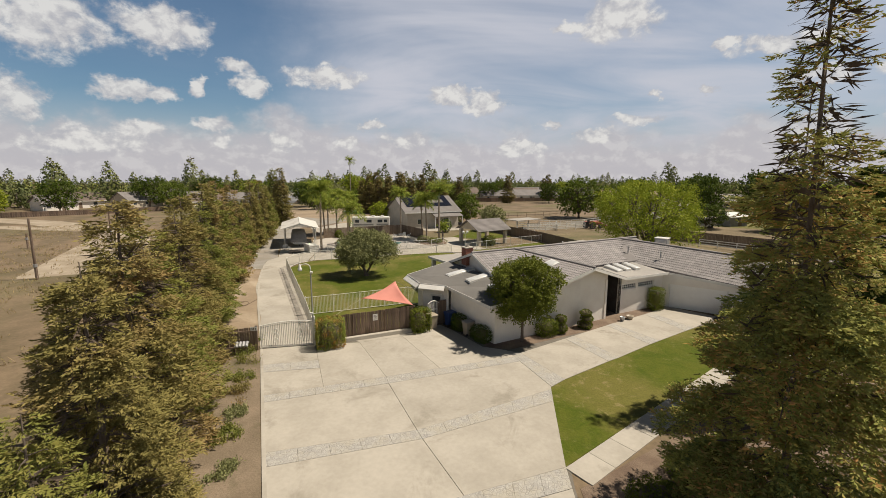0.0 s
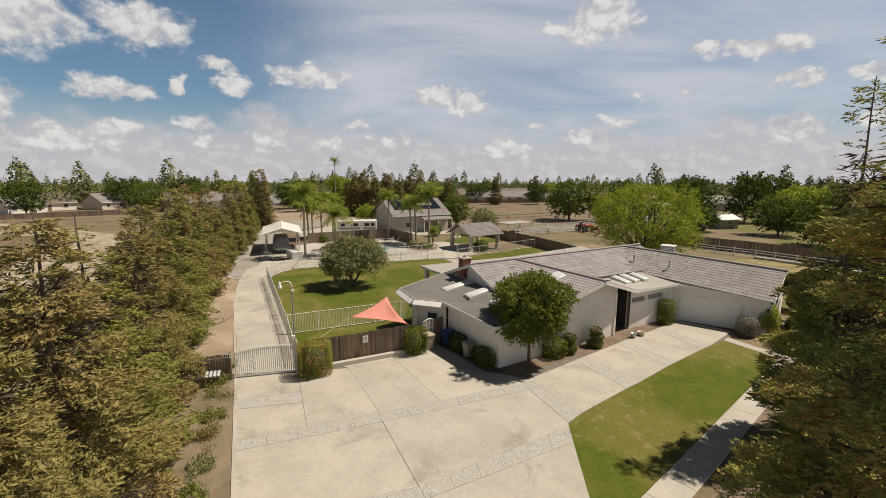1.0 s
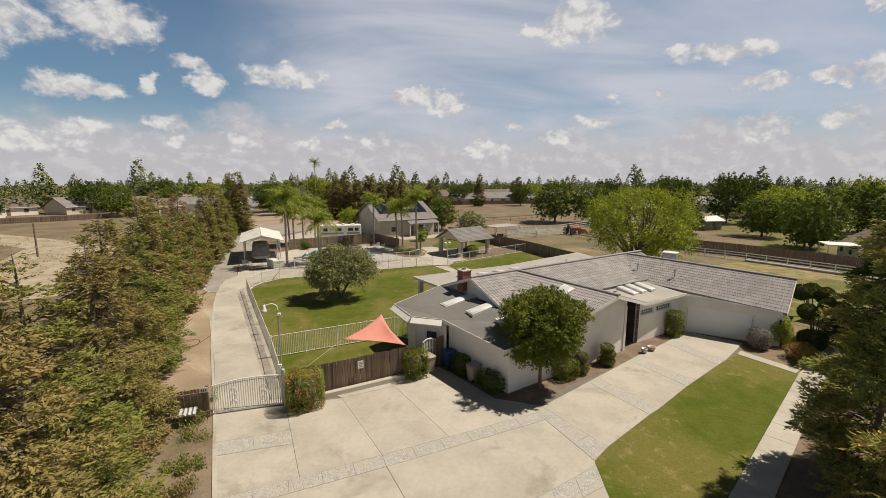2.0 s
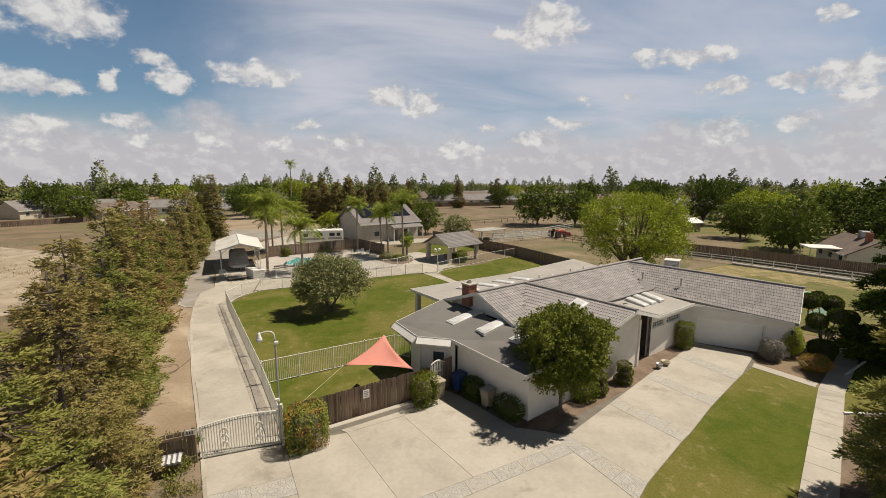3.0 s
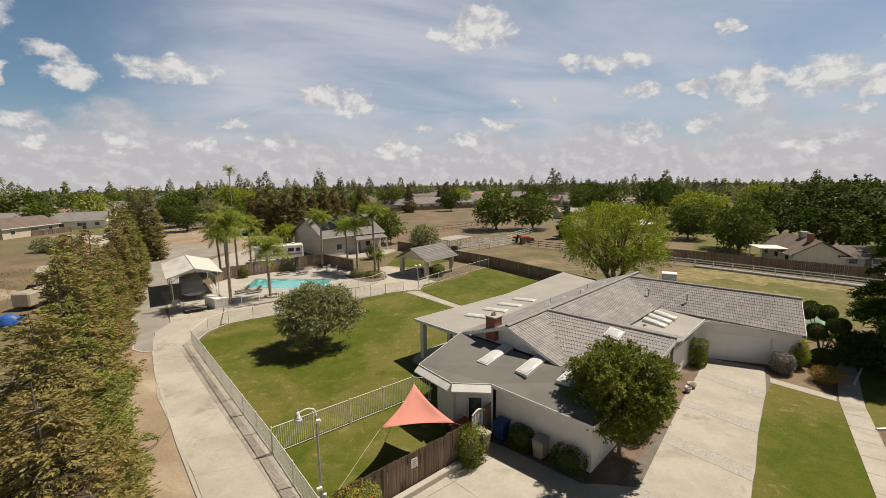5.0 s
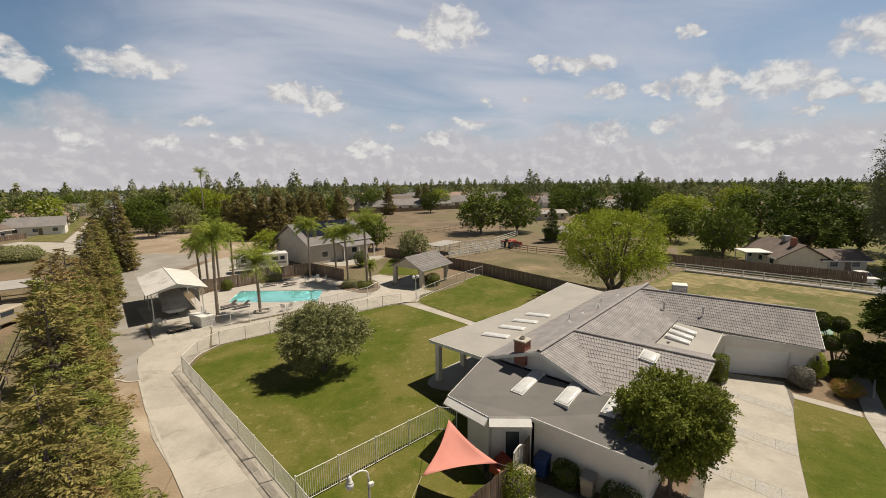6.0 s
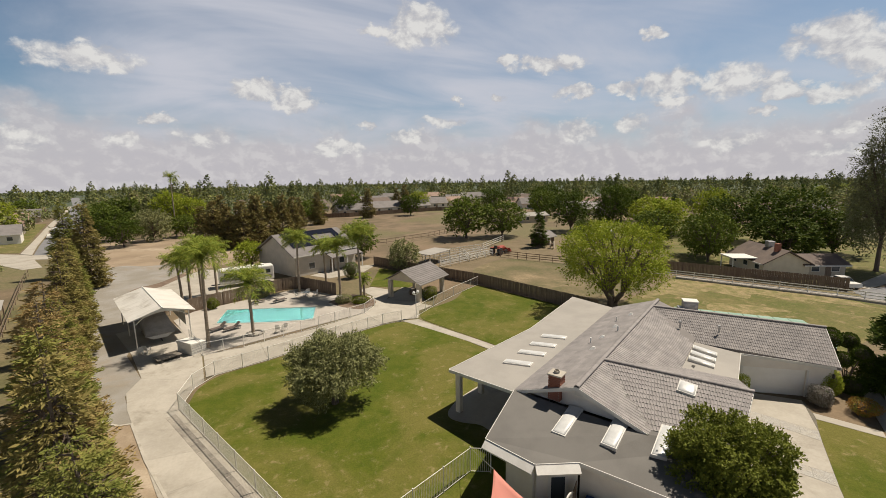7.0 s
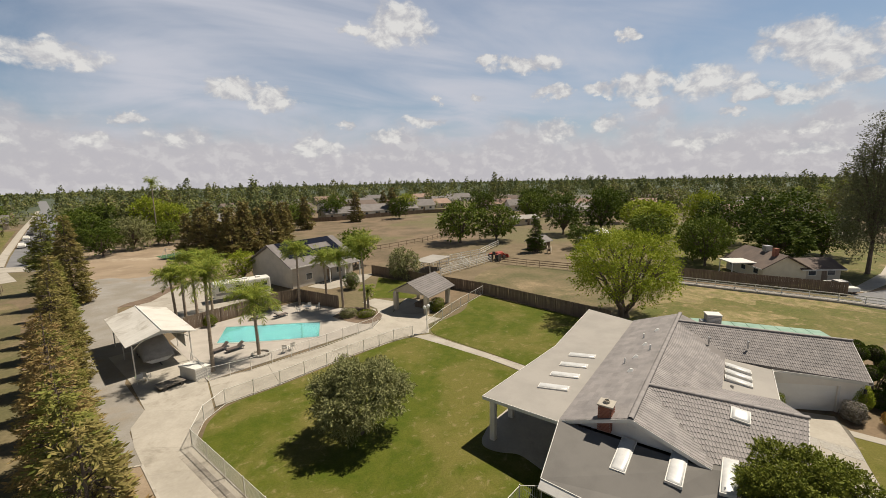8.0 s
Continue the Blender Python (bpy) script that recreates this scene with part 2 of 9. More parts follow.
def flagstone_material():
    """Grey concrete stamped as small flagstones, with dirty joints and worn pale faces."""
    m = bpy.data.materials.new("stamped grey concrete")
    m.use_nodes = True
    n = Nodes(m.node_tree)
    coord = n.add("TexCoord").outputs["Object"]
    warp = n.add("VectorMath", operation="ADD")
    jitter = n.add("TexNoise")
    jitter.inputs["Scale"].default_value = 2.2
    jitter.inputs["Detail"].default_value = 4
    small_jitter = n.add("VectorMath", operation="SCALE")
    n.link(jitter.outputs["Color"], small_jitter.inputs[0])
    n.link(coord, jitter.inputs["Vector"])
    small_jitter.inputs["Scale"].default_value = 0.35
    n.link(coord, warp.inputs[0])
    n.link(small_jitter.outputs[0], warp.inputs[1])
    cells = n.add("TexVoronoi")
    cells.feature = "DISTANCE_TO_EDGE"
    cells.inputs["Scale"].default_value = 6.0
    n.link(warp.outputs[0], cells.inputs["Vector"])
    stone = n.add("TexVoronoi")
    stone.inputs["Scale"].default_value = 6.0
    n.link(warp.outputs[0], stone.inputs["Vector"])
    tone = n.add("SeparateColor")
    n.link(stone.outputs["Color"], tone.inputs[0])
    face = n.mix(tone.outputs[0], (0.335, 0.318, 0.29), (0.40, 0.378, 0.335))
    face = n.mix(n.smooth(n.noise(coord, 7.0, 7, 0.78, 0.6), 0.48, 0.68), face, (0.50, 0.475, 0.43))
    face = n.mix(n.smooth(n.noise(coord, 3.1, 7, 0.75, 0.9), 0.55, 0.70), face, (0.225, 0.22, 0.21))
    face = n.mix(n.smooth(n.noise(coord, 0.9, 6, 0.7), 0.42, 0.66), face, (0.40, 0.365, 0.30))
    joint = n.math("MULTIPLY", n.math("SUBTRACT", 1.0, n.smooth(cells.outputs["Distance"], 0.01, 0.07)), n.smooth(n.noise(coord, 1.3, 5, 0.6), 0.30, 0.62))
    colour = n.mix(n.math("MULTIPLY", joint, 0.42), face, (0.20, 0.19, 0.175))
    p = n.add("BsdfPrincipled")
    n.link(colour, p.inputs["Base Color"])
    p.inputs["Roughness"].default_value = 0.85
    k = n.add("Bump")
    k.inputs["Strength"].default_value = 0.6
    k.inputs["Distance"].default_value = 0.02
    n.link(n.smooth(cells.outputs["Distance"], 0.0, 0.09), k.inputs["Height"])
    n.link(k.outputs[0], p.inputs["Normal"])
    n.link(p.outputs[0], n.add("OutputMaterial").inputs[0])
    return m


def lawn_material():
    """Mown turf: green and yellow-green patches, worn tan spots, coarse blades."""
    m = bpy.data.materials.new("mown lawn")
    m.use_nodes = True
    n = Nodes(m.node_tree)
    coord = n.add("TexCoord").outputs["Object"]
    broad = n.noise(coord, 0.16, 5, 0.62, 0.4)
    mid = n.noise(coord, 0.75, 6, 0.68, 0.5)
    fine = n.noise(coord, 9.0, 5, 0.75)
    colour = n.mix(n.smooth(mid, 0.32, 0.66), (0.062, 0.086, 0.005), (0.092, 0.104, 0.011))
    colour = n.mix(n.math("MULTIPLY", n.smooth(broad, 0.42, 0.62), 0.80), colour, (0.150, 0.132, 0.034))
    dry = n.math("MULTIPLY", n.smooth(n.noise(coord, 1.4, 7, 0.72, 0.4), 0.53, 0.70), n.smooth(broad, 0.34, 0.56))
    colour = n.mix(n.math("MULTIPLY", dry, 0.75), colour, (0.255, 0.205, 0.095))
    mul = n.add("VectorMath", operation="SCALE")
    n.link(colour, mul.inputs[0])
    n.link(n.math("ADD", n.math("MULTIPLY", fine, 1.0), 0.5), mul.inputs["Scale"])
    p = n.add("BsdfPrincipled")
    n.link(mul.outputs[0], p.inputs["Base Color"])
    p.inputs["Roughness"].default_value = 0.95
    p.inputs["Specular IOR Level"].default_value = 0.2
    k = n.add("Bump")
    k.inputs["Strength"].default_value = 0.7
    k.inputs["Distance"].default_value = 0.03
    n.link(fine, k.inputs["Height"])
    n.link(k.outputs[0], p.inputs["Normal"])
    n.link(p.outputs[0], n.add("OutputMaterial").inputs[0])
    return m


LAND = land_material()
LAWN = lawn_material()
PADDOCK = mat("paddock grass", (0.088, 0.097, 0.012), (0.145, 0.124, 0.036), 0.95, 0.22, 2.6, 0.60, 0.8, stain=((0.27, 0.20, 0.10), 0.55), fine_depth=0.08)
DRY_GRASS = mat("dry paddock grass", (0.172, 0.132, 0.068), (0.105, 0.096, 0.036), 0.95, 0.16, 2.4, 0.55, 0.8, stain=((0.275, 0.205, 0.115), 0.11), fine_depth=0.06)
DIRT = mat("bare tan dirt", (0.195, 0.146, 0.086), (0.140, 0.107, 0.058), 0.95, 0.25, 3, 0.42, 0.6, stain=((0.17, 0.135, 0.07), 0.12), fine_depth=0.05)
LOT_DIRT = mat("pale trodden dirt", (0.315, 0.24, 0.16), (0.24, 0.178, 0.115), 0.95, 0.12, 6, 0.25, 0.5, stain=((0.42, 0.34, 0.245), 0.08), fine_depth=0.04)
PALE_DIRT = mat("pale track dirt", (0.38, 0.315, 0.235), (0.27, 0.215, 0.145), 0.95, 0.3, 6, 0.25, 0.5, fine_depth=0.04)
GRAVEL = mat("grey gravel", (0.295, 0.275, 0.245), (0.24, 0.215, 0.175), 0.95, 0.25, 14, 0.35, 0.6, stain=((0.27, 0.215, 0.15), 0.10), fine_depth=0.03)
MULCH = mat("brown planting soil", (0.14, 0.095, 0.065), (0.20, 0.145, 0.10), 0.95, 0.8, 16, 0.4, 0.8, fine_depth=0.04)
CONCRETE = mat("worn concrete", (0.425, 0.387, 0.325), (0.362, 0.328, 0.272), 0.85, 0.42, 5, 0.15, 0.2, stain=((0.285, 0.255, 0.205), 0.33), random_tone=0.05)
STAMPED = flagstone_material()
DECK = mat("pool deck concrete", (0.43, 0.39, 0.34), (0.37, 0.335, 0.29), 0.85, 0.5, 8, 0.12, 0.15)
ASPHALT = mat("sun-bleached asphalt", (0.17, 0.168, 0.17), (0.20, 0.198, 0.20), 0.9, 0.3, 20, 0.2, 0.2)
STUCCO = mat("off-white stucco", (0.80, 0.755, 0.68), (0.75, 0.70, 0.63), 0.9, 1.0, 40, 0.10, 0.4, fine_depth=0.008)
STUCCO_TAN = mat("tan stucco", (0.56, 0.49, 0.38), (0.51, 0.44, 0.34), 0.9, 1.0, 40, 0.10, 0.3)
TRIM = mat("white painted trim", (0.72, 0.70, 0.65), (0.66, 0.64, 0.59), 0.6, 2, 20, 0.08, 0.05)
METAL_WHITE = mat("white enamelled metal", (0.74, 0.72, 0.66), (0.68, 0.66, 0.60), 0.45, 2, 20, 0.08, 0.05)
TILE = mat("grey concrete roof tile", (0.30, 0.275, 0.262), (0.24, 0.222, 0.214), 0.85, 0.9, 14, 0.22, 0.3, random_tone=0.10)
TILE_LAP = mat("tile laps with painted shade", (0.215, 0.20, 0.19), (0.18, 0.168, 0.158), 0.95, 3, 14, 0.2, 0.1)
SHINGLE = mat("grey-brown shingle", (0.215, 0.195, 0.185), (0.175, 0.16, 0.15), 0.9, 0.6, 12, 0.25, 0.3, random_tone=0.10)
BROWN_ROOF = mat("brown shingle roof", (0.165, 0.125, 0.10), (0.125, 0.095, 0.08), 0.9, 0.6, 9, 0.3, 0.3)
RED_ROOF = mat("terracotta tile roof", (0.33, 0.225, 0.17), (0.26, 0.18, 0.137), 0.9, 0.6, 9, 0.3, 0.3)
ROLLED = mat("dark grey rolled roofing", (0.175, 0.165, 0.15), (0.145, 0.137, 0.125), 0.95, 0.45, 30, 0.15, 0.2)
ROLLED_PALE = mat("pale grey rolled roofing", (0.355, 0.33, 0.295), (0.31, 0.29, 0.26), 0.95, 0.4, 30, 0.12, 0.2)
WOOD_OLD = mat("weathered fence boards", (0.105, 0.068, 0.046), (0.155, 0.110, 0.080), 0.9, 1.2, 8, 0.45, 0.4, stretch=(6, 6, 0.7), random_tone=0.30, stain=((0.30, 0.25, 0.20), 1.1))
WOOD_DARK = mat("dark fence boards", (0.145, 0.104, 0.072), (0.20, 0.148, 0.105), 0.9, 0.8, 8, 0.35, 0.3, stretch=(6, 6, 0.7), random_tone=0.15)
DEAD_TWIG = mat("dead brown twigs", (0.105, 0.075, 0.050), (0.070, 0.052, 0.036), 0.95, 2, 20, 0.3, 0.1)
BARK = mat("grey-brown bark", (0.16, 0.125, 0.095), (0.11, 0.085, 0.065), 0.95, 3, 12, 0.4, 0.9, stretch=(2, 2, 0.5), fine_depth=0.03)
PALM_BARK = mat("palm trunk", (0.33, 0.27, 0.205), (0.25, 0.20, 0.15), 0.95, 2, 8, 0.3, 0.7, stretch=(1, 1, 5), fine_depth=0.03)
BRICK = mat("red chimney brick", (0.31, 0.125, 0.08), (0.24, 0.10, 0.065), 0.9, 5, 30, 0.25, 0.4)
BLACK = mat("black metal", (0.03, 0.03, 0.032), (0.045, 0.042, 0.04), 0.5, 2, 20, 0.2, 0.05)
DARK = mat("entry walls with painted shade", (0.035, 0.03, 0.027), (0.05, 0.045, 0.04), 0.9, 2, 20, 0.2, 0.05)
GREY_METAL = mat("galvanised metal", (0.42, 0.42, 0.42), (0.36, 0.36, 0.36), 0.45, 3, 20, 0.15, 0.05, metal=0.6)
TRUNK_TARP = mat("grey fabric cover", (0.30, 0.29, 0.275), (0.24, 0.23, 0.22), 0.8, 1.5, 20, 0.15, 0.3)
SAIL = mat("coral shade cloth", (0.57, 0.225, 0.175), (0.52, 0.20, 0.152), 0.8, 0.8, 60, 0.10, 0.1)
PLASTIC_BLUE = mat("blue plastic", (0.02, 0.05, 0.16), (0.025, 0.06, 0.19), 0.5, 2, 20, 0.1, 0.05)
PLASTIC_TAN = mat("tan plastic", (0.40, 0.34, 0.25), (0.36, 0.30, 0.22), 0.5, 2, 20, 0.1, 0.05)
RED_PAINT = mat("red paint", (0.40, 0.07, 0.04), (0.33, 0.06, 0.04), 0.5, 2, 20, 0.15, 0.05)
GREEN_TARP = mat("green tarpaulin", (0.19, 0.32, 0.24), (0.26, 0.38, 0.30), 0.6, 1.2, 12, 0.15, 0.3)
SOLAR = glass("dark blue solar cells", (0.016, 0.018, 0.028))
DARK_GLASS = glass("dark window glass")
DOME = mat("grey weathered acrylic", (0.62, 0.62, 0.60), (0.54, 0.54, 0.525), 0.3, 2, 10, 0.10, 0.03)
ACRYLIC = mat("milky acrylic dome", (0.78, 0.77, 0.73), (0.72, 0.71, 0.67), 0.35, 2, 10, 0.06, 0.03)
WATER = water_material()
LEAF_HEDGE = leaf("redwood sprays", [(0.186, 0.165, 0.054), (0.242, 0.209, 0.068), (0.303, 0.251, 0.086)], [(0.264, 0.187, 0.078), (0.336, 0.232, 0.099), (0.291, 0.236, 0.086)], 0.33, 0.6, 0.35)
LEAF_GREEN_HEDGE = leaf("greener redwood sprays", [(0.140, 0.169, 0.036), (0.198, 0.219, 0.051), (0.262, 0.260, 0.068)], [(0.223, 0.204, 0.058), (0.268, 0.247, 0.065), (0.180, 0.200, 0.046)], 0.4, 0.6, 0.35)
LEAF_REDWOOD = leaf("dark redwood sprays", [(0.135, 0.174, 0.055), (0.258, 0.283, 0.076), (0.431, 0.393, 0.105)], [(0.524, 0.283, 0.105), (0.305, 0.299, 0.076), (0.213, 0.245, 0.059)], 0.35, 0.6, 0.36)
LEAF_OLIVE = leaf("olive-grey leaves", [(0.190, 0.206, 0.080), (0.242, 0.246, 0.104), (0.322, 0.320, 0.149)], None, 0.6, 0.5, 0.25)
LEAF_MID = leaf("mid-green leaves", [(0.085, 0.115, 0.013), (0.125, 0.152, 0.018), (0.185, 0.200, 0.028)], None, 0.6, 0.45, 0.4)
LEAF_EUCALYPTUS = leaf("grey-green hanging leaves", [(0.119, 0.137, 0.067), (0.161, 0.171, 0.084), (0.210, 0.203, 0.105)], None, 0.6, 0.5, 0.3)
LEAF_YOUNG = leaf("deep olive-green leaves", [(0.127, 0.154, 0.022), (0.163, 0.188, 0.028), (0.214, 0.228, 0.039)], None, 0.6, 0.4, 0.36)
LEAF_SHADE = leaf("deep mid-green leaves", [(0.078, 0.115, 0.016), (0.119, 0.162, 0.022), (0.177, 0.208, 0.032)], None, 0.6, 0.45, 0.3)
LEAF_DARK = leaf("dark green leaves", [(0.044, 0.075, 0.011), (0.078, 0.111, 0.016), (0.123, 0.153, 0.023)], None, 0.6, 0.5, 0.3)
LEAF_BRIGHT = leaf("yellow-green leaves", [(0.186, 0.248, 0.020), (0.278, 0.332, 0.030), (0.390, 0.400, 0.055)], None, 0.6, 0.5, 0.45)
LEAF_PALM = leaf("palm leaflets", [(0.144, 0.205, 0.032), (0.244, 0.305, 0.046), (0.416, 0.410, 0.073)], None, 0.6, 0.4, 0.4)
LEAF_BROWN = leaf("brownish needles", [(0.182, 0.150, 0.055), (0.244, 0.182, 0.069), (0.147, 0.161, 0.049)], None, 0.4, 0.6, 0.2)
LEAF_RUST = leaf("rust-tipped leaves", [(0.131, 0.188, 0.030), (0.188, 0.221, 0.041), (0.254, 0.254, 0.053)], [(0.36, 0.205, 0.049), (0.43, 0.190, 0.050), (0.29, 0.215, 0.045)], 1.6, 0.5, 0.25)
LEAF_PALE = leaf("pale flowering shrub", [(0.10, 0.105, 0.06), (0.22, 0.20, 0.16), (0.42, 0.38, 0.36)], None, 0.8, 0.5, 0.25)

# ---------------------------------------------------------------- building helpers


def thing(name, x=0.0, y=0.0, z=0.0, rz=0.0, label="", category="", group="", kind=""):
    ob = new(name)
    ob.matrix_basis = pose(x, y, z, 0, 0, rz)
    ob.empty_display_size = 0.3
    return tagged(ob, label, category, group, kind)


def mesh_of(name, bm, material, smooth=False):
    bmesh.ops.recalc_face_normals(bm, faces=bm.faces)
    me = bpy.data.meshes.new(name)
    bm.to_mesh(me)
    bm.free()
    me.materials.append(material)
    if smooth:
        me.polygons.foreach_set("use_smooth", [True] * len(me.polygons))
    return me


def part(name, bm, material, parent, label="", kind="", smooth=False, world=False):
    """Links a bmesh as one mesh object under a thing or a part. world: its coordinates are the world's."""
    ob = new(name, mesh_of(name, bm, material, smooth))
    ob.parent = parent
    if world:
        top, m = parent, Matrix()
        while top:
            m = top.matrix_basis @ m
            top = top.parent
        ob.data.transform(m.inverted())
    return tagged(ob, label, "", "", kind)


def piece(name, me, parent, m):
    """One of many alike pieces that share a mesh."""
    ob = new(name, me)
    ob.parent = parent
    ob.matrix_basis = m
    return ob


def structure(name, bm, material, label, category, smooth=False):
    ob = new(name, mesh_of(name, bm, material, smooth))
    return tagged(ob, label, category, "", "structure")


def B():
    return bmesh.new()


def poly(bm, pts):
    return bm.faces.new([bm.verts.new(p) for p in pts])


def box(bm, c, s, rz=0.0, m=None):
    """A box of size s about c, turned by rz degrees."""
    m = Matrix.Translation(c) @ pose(0, 0, 0, 0, 0, rz) if m is None else m
    v = [bm.verts.new(m @ Vector((s[0] / 2 * i, s[1] / 2 * j, s[2] / 2 * k))) for i in (-1, 1) for j in (-1, 1) for k in (-1, 1)]
    for a in ((0, 1, 3, 2), (4, 6, 7, 5), (0, 4, 5, 1), (2, 3, 7, 6), (0, 2, 6, 4), (1, 5, 7, 3)):
        bm.faces.new([v[i] for i in a])
    return bm


def bevel(bm, width, segments=1):
    bmesh.ops.bevel(bm, geom=bm.edges[:], offset=width, segments=segments, affect="EDGES", profile=0.6, clamp_overlap=True)
    return bm


def loft(bm, rings, caps=True):
    vs = [[bm.verts.new(p) for p in ring] for ring in rings]
    n = len(vs[0])
    for a, b in zip(vs, vs[1:]):
        for i in range(n):
            bm.faces.new((a[i], a[(i + 1) % n], b[(i + 1) % n], b[i]))
    if caps:
        bm.faces.new(vs[0][::-1])
        bm.faces.new(vs[-1])
    return bm


def prism(bm, pts, z0, z1):
    return loft(bm, [[(x, y, z0) for x, y in pts], [(x, y, z1) for x, y in pts]])


def slab(bm, pts, thick):
    """A sloping plate: its upper corners, and its thickness downwards."""
    return loft(bm, [[(x, y, z - thick) for x, y, z in pts], list(pts)])


def tube(bm, pts, radii, n=8):
    """A round bar along points."""
    pts = [Vector(p) for p in pts]
    if isinstance(radii, (int, float)):
        radii = [radii] * len(pts)
    rings = []
    for i, p in enumerate(pts):
        d = (pts[min(i + 1, len(pts) - 1)] - pts[max(i - 1, 0)]).normalized()
        side = d.cross(Vector((0, 0, 1)) if abs(d.z) < 0.95 else Vector((1, 0, 0))).normalized()
        up = side.cross(d)
        rings.append([p + radii[i] * (math.cos(a) * side + math.sin(a) * up) for a in (2 * math.pi * k / n for k in range(n))])
    return loft(bm, rings)


def lathe(bm, profile, c=(0, 0, 0), n=16):
    return loft(bm, [[(c[0] + r * math.cos(2 * math.pi * k / n), c[1] + r * math.sin(2 * math.pi * k / n), c[2] + z) for k in range(n)] for r, z in profile])


def along(a, b, step):
    """Points from a to b, about step apart, both ends included."""
    a, b = Vector(a), Vector(b)
    n = max(1, round((b - a).length / step))
    return [a.lerp(b, i / n) for i in range(n + 1)]


def turn_of(a, b):
    return math.degrees(math.atan2(b[1] - a[1], b[0] - a[0]))


def curve_pts(pts, n=6):
    """A smooth open line through points (Catmull-Rom)."""
    p = [Vector(q) for q in pts]
    p = [p[0] * 2 - p[1]] + p + [p[-1] * 2 - p[-2]]
    out = []
    for i in range(1, len(p) - 2):
        for k in range(n):
            t = k / n
            a, b, c, d = p[i - 1], p[i], p[i + 1], p[i + 2]
            out.append(0.5 * (2 * b + (c - a) * t + (2 * a - 5 * b + 4 * c - d) * t * t + (3 * b - a - 3 * c + d) * t ** 3))
    return out + [p[-2]]


def stitched(bm, reach=1.0):
    """Joins loose shells to the nearest corner of the first, so that a grown shape is one piece."""
    bm.verts.ensure_lookup_table()
    seen, shells = set(), []
    for v in bm.verts:
        if v in seen:
            continue
        stack, shell = [v], []
        seen.add(v)
        while stack:
            u = stack.pop()
            shell.append(u)
            for e in u.link_edges:
                w = e.other_vert(u)
                if w not in seen:
                    seen.add(w)
                    stack.append(w)
        shells.append(shell)
    if len(shells) < 2:
        return bm
    main = list(shells[0])
    targets = {}
    for shell in shells[1:]:
        a, b = min(((a, b) for a in shell[: 8] for b in main), key=lambda ab: (ab[0].co - ab[1].co).length_squared)
        if (a.co - b.co).length < reach:
            while b in targets:
                b = targets[b]
            targets[a] = b
        main += shell
    if targets:
        bmesh.ops.weld_verts(bm, targetmap=targets)
    return bm


def arrays_mesh(name, verts, quads, material):
    """A mesh of many four-cornered blades from arrays."""
    me = bpy.data.meshes.new(name)
    verts, quads = np.asarray(verts, np.float32), np.asarray(quads, np.int32)
    me.vertices.add(len(verts))
    me.vertices.foreach_set("co", verts.ravel())
    me.loops.add(quads.size)
    me.loops.foreach_set("vertex_index", quads.ravel())
    me.polygons.add(len(quads))
    me.polygons.foreach_set("loop_start", np.arange(0, quads.size, 4, dtype=np.int32))
    me.update(calc_edges=True)
    me.materials.append(material)
    return me


def blades(pos, axis, length, width, rng, fold=0.35, face=None):
    """Rhombic blades at pos, along axis: corners and faces. face: the way they look."""
    n = len(pos)
    axis = axis / (np.linalg.norm(axis, axis=1, keepdims=True) + 1e-9)
    rnd = rng.normal(size=(n, 3)) if face is None else face
    side = np.cross(axis, rnd)
    side /= np.linalg.norm(side, axis=1, keepdims=True) + 1e-9
    nrm = np.cross(axis, side)
    length = np.broadcast_to(length, (n,))[:, None] * (0.7 + 0.6 * rng.random((n, 1)))
    width = np.broadcast_to(width, (n,))[:, None] * (0.7 + 0.6 * rng.random((n, 1)))
    mid = pos + axis * length * 0.45
    v = np.stack([pos, mid + side * width / 2 + nrm * width * fold * 0.4, pos + axis * length, mid - side * width / 2 + nrm * width * fold * 0.4], 1)
    return v.reshape(-1, 3), np.arange(4 * n).reshape(-1, 4)


# ---------------------------------------------------------------- ground

def fall(x, y):
    """The plain dips gently towards the distance."""
    return -0.013 * max(0.0, math.hypot(x + 5, y - 15) - 240.0)


bm = B()
N = 40
for i in range(-N, N):
    for j in range(-N, N):
        s = lambda k: (1 if k > 0 else -1) * 4000 * (abs(k) / N) ** 2.6
        poly(bm, [(s(p), s(q), fall(s(p), s(q))) for p, q in ((i, j), (i + 1, j), (i + 1, j + 1), (i, j + 1))])
bmesh.ops.remove_doubles(bm, verts=bm.verts, dist=1e-4)
pool_outline = [(-17.1, 72.2), (-15.9, 77.8), (-5.1, 73.3), (-6.4, 68.0), (-11.5, 69.6)]
structure("ground", bm, LAND, "tan open ground of bare earth and dry grass", "ground")


def sheet(name, pts, z, material, label, category, thick=0.06):
    bm = B()
    prism(bm, pts, z - thick, z)
    return structure(name, bm, material, label, category)


# large patches of ground
sheet("field_track", [(-47, 47), (-36, 53), (-60, 92), (-95, 112), (-140, 128), (-142, 122), (-96, 104), (-66, 86)], 0.012, PALE_DIRT, "pale dirt track through the dry field", "track")
sheet("field_track", [(-42, 80), (-45, 76), (-62, 88), (-100, 96), (-150, 100), (-150, 104), (-99, 101), (-64, 94)], 0.018, PALE_DIRT, "pale dirt track through the dry field", "track")
sheet("dirt_lot", [(-36, 97), (-30, 93), (-27, 99), (-20, 108), (-10, 118), (-8, 140), (-20, 160), (-48, 168), (-47, 135), (-42, 112)], 0.012, LOT_DIRT, "bare tan dirt lot behind the carport", "dirt lot")
